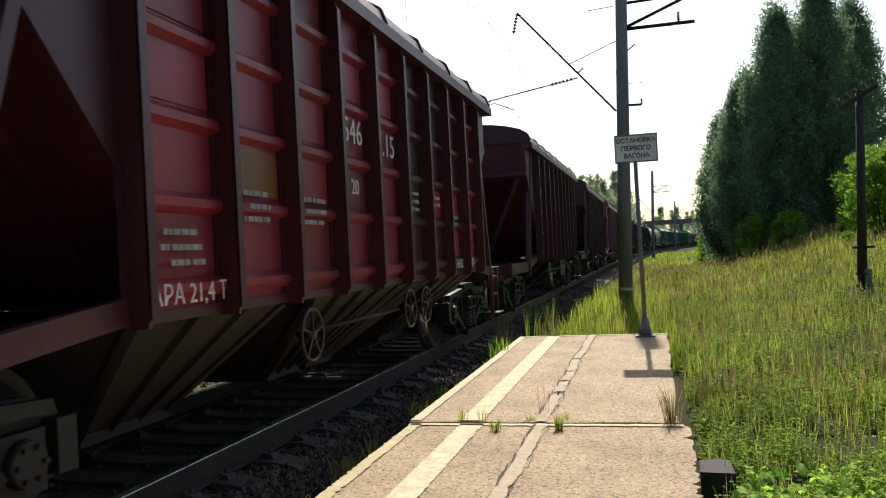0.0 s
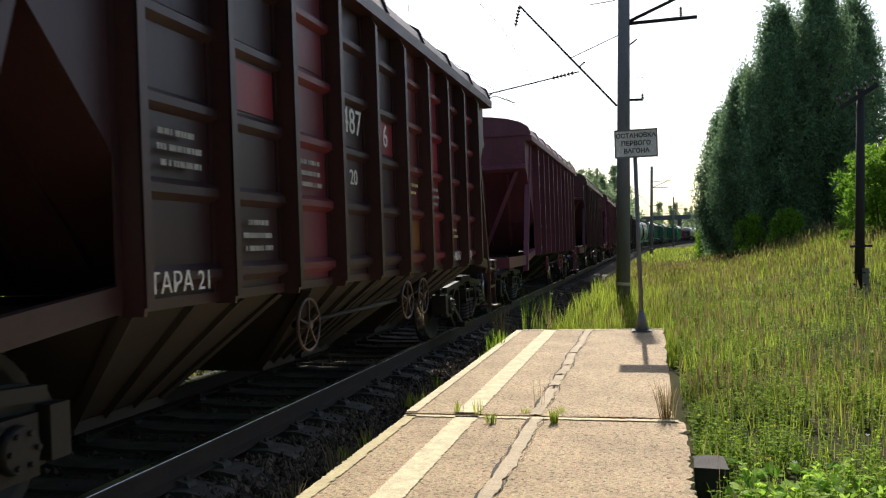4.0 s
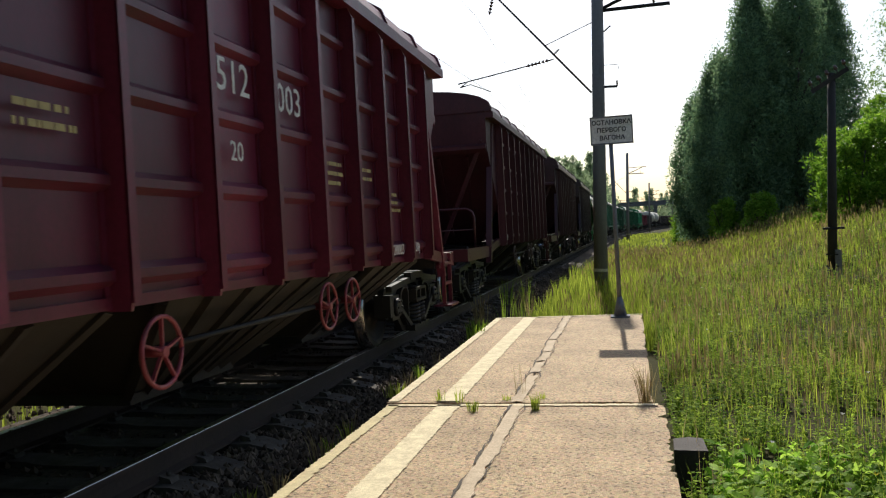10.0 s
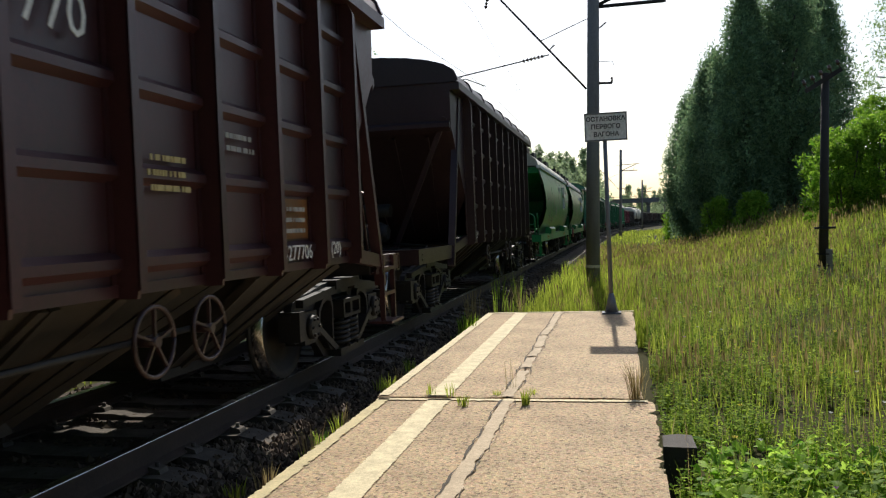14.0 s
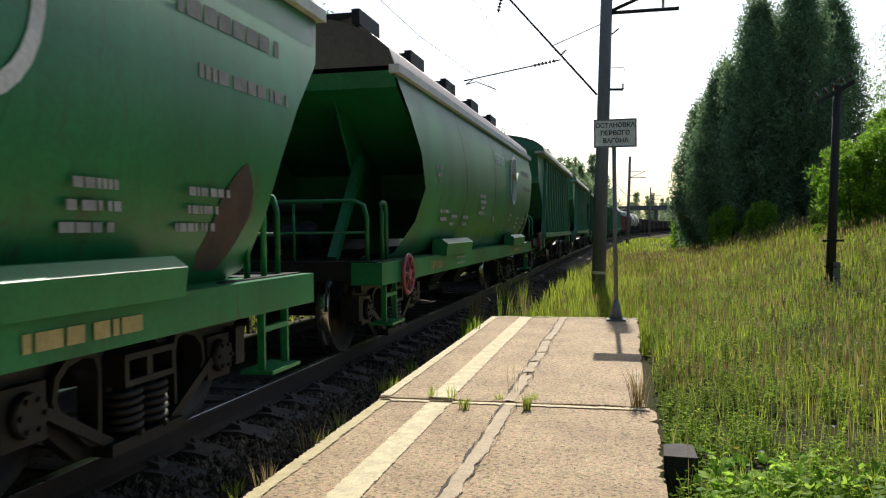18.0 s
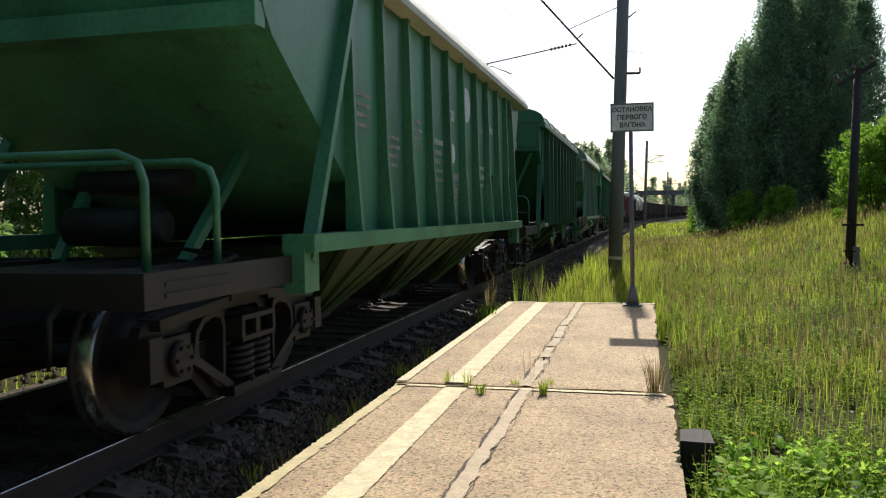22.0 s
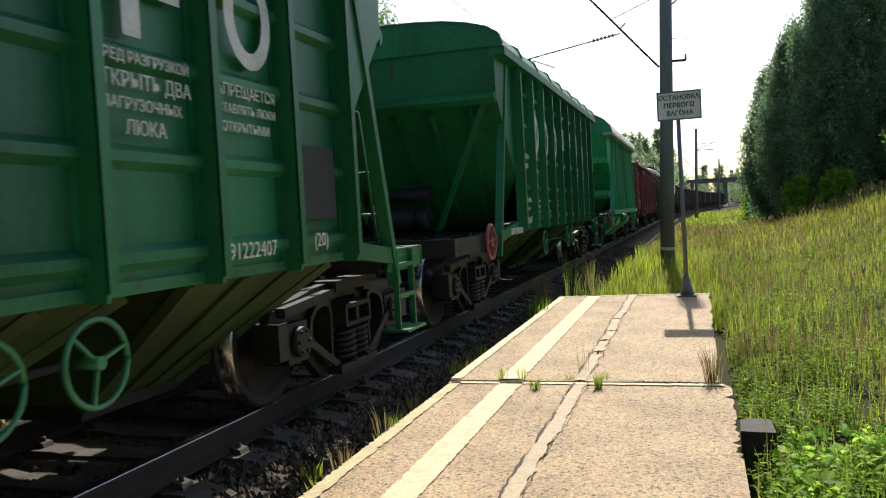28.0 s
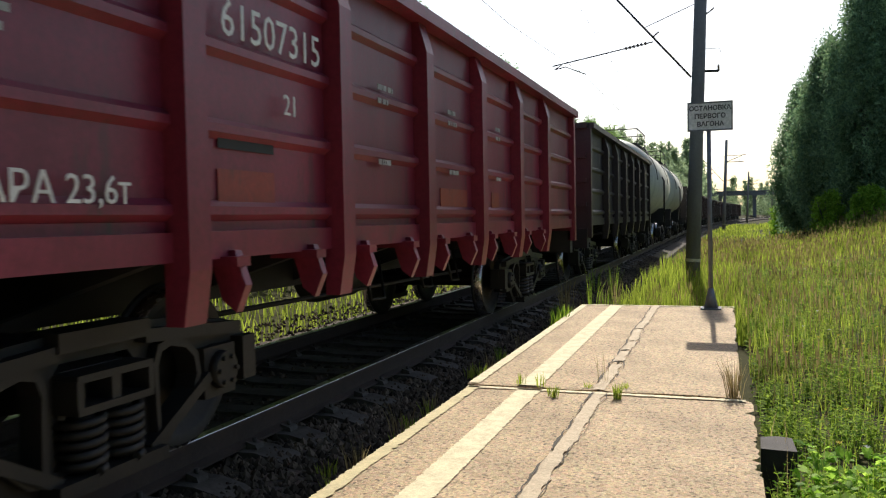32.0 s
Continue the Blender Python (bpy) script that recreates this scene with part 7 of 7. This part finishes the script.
def herbs():
    """Broad-leaved weeds, flowers and dark thistle stalks close to the platform."""
    rng = np.random.default_rng(9)
    v, f = [], []

    def leaf(p, d, l, wd, lift):
        s = np.cross(d, (0, 0, 1.0))
        s /= np.linalg.norm(s) + 1e-9
        k = len(v)
        q = [p, p + d * l * 0.35 + s * wd + np.array((0, 0, lift * 0.6)), p + d * l * 0.4 + np.array((0, 0, lift * 0.5)), p + d * l * 0.35 - s * wd + np.array((0, 0, lift * 0.6)), p + d * l * 0.75 + s * wd * 0.7 + np.array((0, 0, lift)), p + d * l * 0.75 - s * wd * 0.7 + np.array((0, 0, lift)), p + d * l + np.array((0, 0, lift * 0.7))]
        v.extend(tuple(a) for a in q)
        f.extend([(k, k + 1, k + 2), (k, k + 2, k + 3), (k + 1, k + 4, k + 2), (k + 3, k + 2, k + 5), (k + 2, k + 4, k + 6), (k + 2, k + 6, k + 5)])
    made = 0
    while made < 8200:
        x = 2.38 + rng.random() ** 1.4 * 8.5
        y = -4.5 + rng.random() ** 1.3 * 26.0
        if rng.random() > 0.55 + 1.6 * noise.noise((x * 0.9, y * 0.9, 2.0)):
            continue
        made += 1
        z = gz(x, y)
        hh = rng.uniform(0.12, 0.48) * (0.75 if x < 2.9 else 1.0)
        n = int((8 + hh * 26) * (1.0 if y < 6 else 0.6))
        lean = rng.normal(size=2) * 0.12 * hh
        w2 = 0.004
        k = len(v)
        v.extend([(x - w2, y, z), (x + w2, y, z), (x + lean[0], y + lean[1], z + hh)])
        f.append((k, k + 1, k + 2))
        size = rng.uniform(0.03, 0.062) * (1.0 + 0.05 * max(0.0, y))
        for q in range(n):
            g = 0.12 + 0.88 * (q + rng.random()) / n
            a = rng.random() * math.tau
            d = np.array((math.cos(a), math.sin(a), 0.0))
            l = size * (1.15 - 0.5 * g) * rng.uniform(0.7, 1.3)
            leaf(np.array((x + lean[0] * g, y + lean[1] * g, z + hh * g)), d, l, l * 0.3, rng.uniform(-0.015, 0.03))
    tagged(new("leafy_weeds", pydata("leafy_weeds", v, f, WEED)), "leafy green weeds on thin stems beside the platform", "weeds", kind="stuff")
    v.clear()
    f.clear()
    for _ in range(900):
        x, y = 2.5 + rng.random() ** 1.2 * 2.4, -3.0 + rng.random() * 2.8
        if x < 2.6 and y > -1.0 or noise.noise((x * 2.2, y * 2.2, 4.0)) < -0.2:
            continue
        z = gz(x, y)
        for q in range(int(rng.integers(3, 6))):
            a = rng.random() * math.tau
            d = np.array((math.cos(a), math.sin(a), 0.0))
            l = rng.uniform(0.05, 0.12)
            h = rng.uniform(0.05, 0.26)
            p = np.array((x, y, z + h)) + d * 0.05
            k = len(v)
            v.extend([(x - 0.003, y, z), (x + 0.003, y, z), tuple(p)])
            f.append((k, k + 1, k + 2))
            leaf(p, d, l, l * 0.36, rng.uniform(-0.07, 0.08))
    tagged(new("broadleaf_weeds", pydata("broadleaf_weeds", v, f, BROADLEAF)), "lush bright broad-leaved weeds beside the platform", "weeds", kind="stuff")
    for name, mat, n, lab, zz in (("yellow_flowers", FLOWER, 130, "small yellow meadow flowers", (0.45, 0.75)), ("white_flowers", WHITEF, 70, "tiny white meadow flowers", (0.35, 0.6)), ("mauve_flowers", MAUVE, 36, "small mauve clover flowers", (0.2, 0.4))):
        v, f = [], []
        for _ in range(n):
            x, y = 2.6 + rng.random() * 8.0, -3.5 + rng.random() ** 1.4 * 24.0
            z = gz(x, y) + rng.uniform(*zz)
            for j in range(5):
                a, b = j * 1.256, j * 1.256 + 0.9
                r = rng.uniform(0.012, 0.022)
                k = len(v)
                v.extend([(x, y, z), (x + r * math.cos(a), y + r * math.sin(a), z + 0.012), (x + r * 1.2 * math.cos((a + b) / 2), y + r * 1.2 * math.sin((a + b) / 2), z + 0.014), (x + r * math.cos(b), y + r * math.sin(b), z + 0.012)])
                f.append((k, k + 1, k + 2, k + 3))
        tagged(new(name, pydata(name, v, f, mat)), lab, "flowers", kind="stuff")


herbs()


def tuft(x, y, z, n, h, mat, name, label, spread=0.05, wide=0.003):
    r = random.Random(int(x * 1000 + y * 77))
    v, f = [], []
    for _ in range(n):
        a, b = r.random() * math.tau, r.random() * math.tau
        px, py = spread * r.random() * math.cos(b), spread * 0.8 * r.random() * math.sin(b)
        l = h * r.uniform(0.5, 1.0)
        ex, ey = 0.4 * l * math.cos(b) * r.random(), 0.4 * l * math.sin(b) * r.random()
        dx, dy = wide * math.cos(a), wide * math.sin(a)
        k = len(v)
        v += [(px - dx, py - dy, 0), (px + dx, py + dy, 0), (px + ex * 0.4 - dx, py + ey * 0.4 - dy, l * 0.6), (px + ex * 0.4 + dx, py + ey * 0.4 + dy, l * 0.6), (px + ex, py + ey, l)]
        f += [(k, k + 1, k + 3, k + 2), (k + 2, k + 3, k + 4)]
    ob = tagged(new(name, pydata(name, v, f, mat)), label, "grass tuft", "tufts in the platform joints")
    ob.location = (x, y, z)


for x, y, n, h in ((0.78, -0.28, 40, 0.11), (1.27, -0.22, 46, 0.14), (0.42, 0.08, 20, 0.13), (0.60, 0.05, 16, 0.16), (1.30, 0.15, 18, 0.08), (1.0, 0.1, 16, 0.07)):
    tuft(x, y, 0.0, n, h, GRASS, "grass_tuft", "small green grass tuft growing from a platform joint")
tuft(2.14, 0.02, 0.0, 70, 0.34, DRYGRASS, "dry_tuft", "dry straw-coloured grass tuft at the platform edge", 0.07, 0.0022)
tuft(1.1, 0.35, 0.0, 14, 0.3, DRYGRASS, "dry_tuft", "thin dry stalks in the cracked platform joint", 0.08, 0.002)
tuft(-0.12, 0.7, -0.12, 30, 0.2, GRASS, "grass_tuft", "green weed at the ballast edge", 0.08)
tuft(-0.10, 4.4, -0.15, 60, 0.3, WEED, "weed_tuft", "green weed at the ballast edge", 0.12, 0.008)
tuft(-0.15, 5.0, -0.18, 60, 0.35, WEED, "weed_tuft", "green weed at the ballast edge", 0.15, 0.008)
tuft(-0.12, -2.0, -0.15, 30, 0.22, DRYGRASS, "dry_tuft", "dry weed at the ballast edge", 0.08)


rng = random.Random(57)
for k in range(16):
    x, y = rng.uniform(-0.36, -0.05), rng.uniform(-2.6, 7.0)
    if k % 3:
        tuft(x, y, -0.2, rng.randint(8, 26), rng.uniform(0.12, 0.3), WEED if k % 2 else GRASS, "weed_tuft", "sparse green weed growing in the ballast", 0.07, 0.004)
    else:
        tuft(x, y, -0.2, rng.randint(8, 18), rng.uniform(0.15, 0.34), DRYGRASS, "dry_tuft", "dry brown weed growing in the ballast", 0.07, 0.003)
for k in range(12):
    x, y = rng.uniform(-0.7, 0.5), rng.uniform(6.6, 11.0)
    tuft(x, y, -0.3, rng.randint(10, 22), rng.uniform(0.5, 0.85), DRYGRASS if k % 2 else WEED, "dry_tuft" if k % 2 else "weed_tuft", "tall thin weed stalks beside the track", 0.10, 0.004)

# ---- stones and sleepers, nearest pieces last ----
def stones():
    rng = np.random.default_rng(4)
    base = np.array([(0, 0, 1), (0.9, 0, 0.2), (0, 0.9, 0.25), (-0.9, 0, 0.2), (0, -0.9, 0.2), (0.6, 0.6, -0.5), (-0.6, 0.6, -0.5), (-0.6, -0.6, -0.5), (0.6, -0.6, -0.5)])
    tri = np.array([(0, 1, 2), (0, 2, 3), (0, 3, 4), (0, 4, 1), (1, 5, 2), (2, 6, 3), (3, 7, 4), (4, 8, 1), (2, 5, 6), (3, 6, 7), (4, 7, 8), (1, 8, 5)])
    n = 26000
    u = np.where(rng.random(n) < 0.75, -1.0 + 0.97 * rng.random(n), -4.6 + 3.6 * rng.random(n))
    y = -5.0 + 30.0 * rng.random(n) ** 1.6
    V, F = [], []
    for i in range(n):
        s = 0.012 + 0.026 * rng.random() ** 2
        yy = y[i]
        z = zr(yy) + (-0.235 if u[i] < -0.72 else -0.235 - 0.125 * (u[i] + 0.72) / 0.66) + s * 0.2
        q = base * s * rng.uniform(0.7, 1.3, (9, 3))
        a = rng.random() * math.tau
        c, d = math.cos(a), math.sin(a)
        q = q @ np.array([[c, -d, 0], [d, c, 0], [0, 0, 1]])
        V.append(q + (u[i], yy, z))
        F.append(tri + 9 * i)
    tagged(new("ballast_stones", pydata("ballast_stones", np.concatenate(V), np.concatenate(F), STONE)), "loose grey and brown crushed stones beside the rails", "stones", kind="stuff")


stones()


def sleepers():
    bm = bmesh.new()
    prism(bm, [(-1.2, -0.2), (-1.2, -0.06), (-1.15, -0.035), (-0.98, 0.0), (-0.5, 0.0), (-0.35, -0.02), (0.35, -0.02), (0.5, 0.0), (0.98, 0.0), (1.15, -0.035), (1.2, -0.06), (1.2, -0.2)], -0.125, 0.125, "y")
    rounded(bm, 0.012)
    for s in (-1, 1):
        for d in (-0.12, 0.12):
            prism(bm, [(s * 0.795 + d * 1.35, 0.0), (s * 0.795 + d * 1.25, 0.03), (s * 0.795 + d * 0.62, 0.05), (s * 0.795 + d * 0.62, 0.0)], -0.05, 0.05, "y")
            cyl(bm, (s * 0.795 + d * 0.95, 0, 0.03), (s * 0.795 + d * 0.95, 0, 0.07), 0.016, None, 6)
    me = mesh_of("sleeper", bm, SLEEPER)
    track = thing("sleeper_row", "row of grey concrete sleepers with rail clips", "sleepers", kind="structure")
    for k in range(140):
        y = -16.0 + 0.56 * k
        part("sleeper", me, None, track, at=on_track(y + 0.05 * math.sin(k * 2.3)) @ pose(0.03 * math.sin(k * 1.9), 0, -0.19, 0, 0, 1.5 * math.sin(k * 3.1)))
    V, F = [], []
    for k in range(520):
        y = 62.4 + 0.62 * k
        m = on_track(y)
        b = len(V)
        for x, q, z in ((-1.08, -0.115, -0.4), (1.08, -0.115, -0.4), (1.08, 0.115, -0.4), (-1.08, 0.115, -0.4), (-1.08, -0.115, -0.19), (1.08, -0.115, -0.19), (1.08, 0.115, -0.19), (-1.08, 0.115, -0.19)):
            V.append(tuple(m @ Vector((x, q, z))))
        F += [(b + 4, b + 5, b + 6, b + 7), (b, b + 1, b + 5, b + 4), (b + 1, b + 2, b + 6, b + 5), (b + 2, b + 3, b + 7, b + 6), (b + 3, b, b + 4, b + 7)]
    tagged(new("far_sleepers", pydata("far_sleepers", V, F, SLEEPER)), "grey concrete sleepers further down the line", "sleepers", kind="stuff")


sleepers()


# ---- what moves ----
def motions():
    times = [float(t) for t in range(0, 33)]
    for wagon, c in TRAIN:
        walk(wagon, [(t, on_track(c - S(t))) for t in times])
        for b in [o for o in wagon.children if o.name.startswith("bogie")]:
            for ws in [o for o in b.children if o.name.startswith("wheelset")]:
                off = b.matrix_basis.translation.y + ws.matrix_basis.translation.y
                d, z = ws.matrix_basis.translation.y, ws.matrix_basis.translation.z
                near = [k / 15 for k in range(0, 481) if -9.0 < c + off - S(k / 15) < 26.0]
                if not near:
                    near = [0.0]
                steps = ([0.0] if near[0] > 0 else []) + near + ([32.0] if near[-1] < 32.0 else [])
                ang = {t: math.degrees((S(t) - S(near[0])) / WHEELR) for t in near}
                walk(ws, [(t, pose(0, d, z, ang.get(t, ang[near[0]] if t < near[0] else ang[near[-1]]))) for t in steps])


motions()
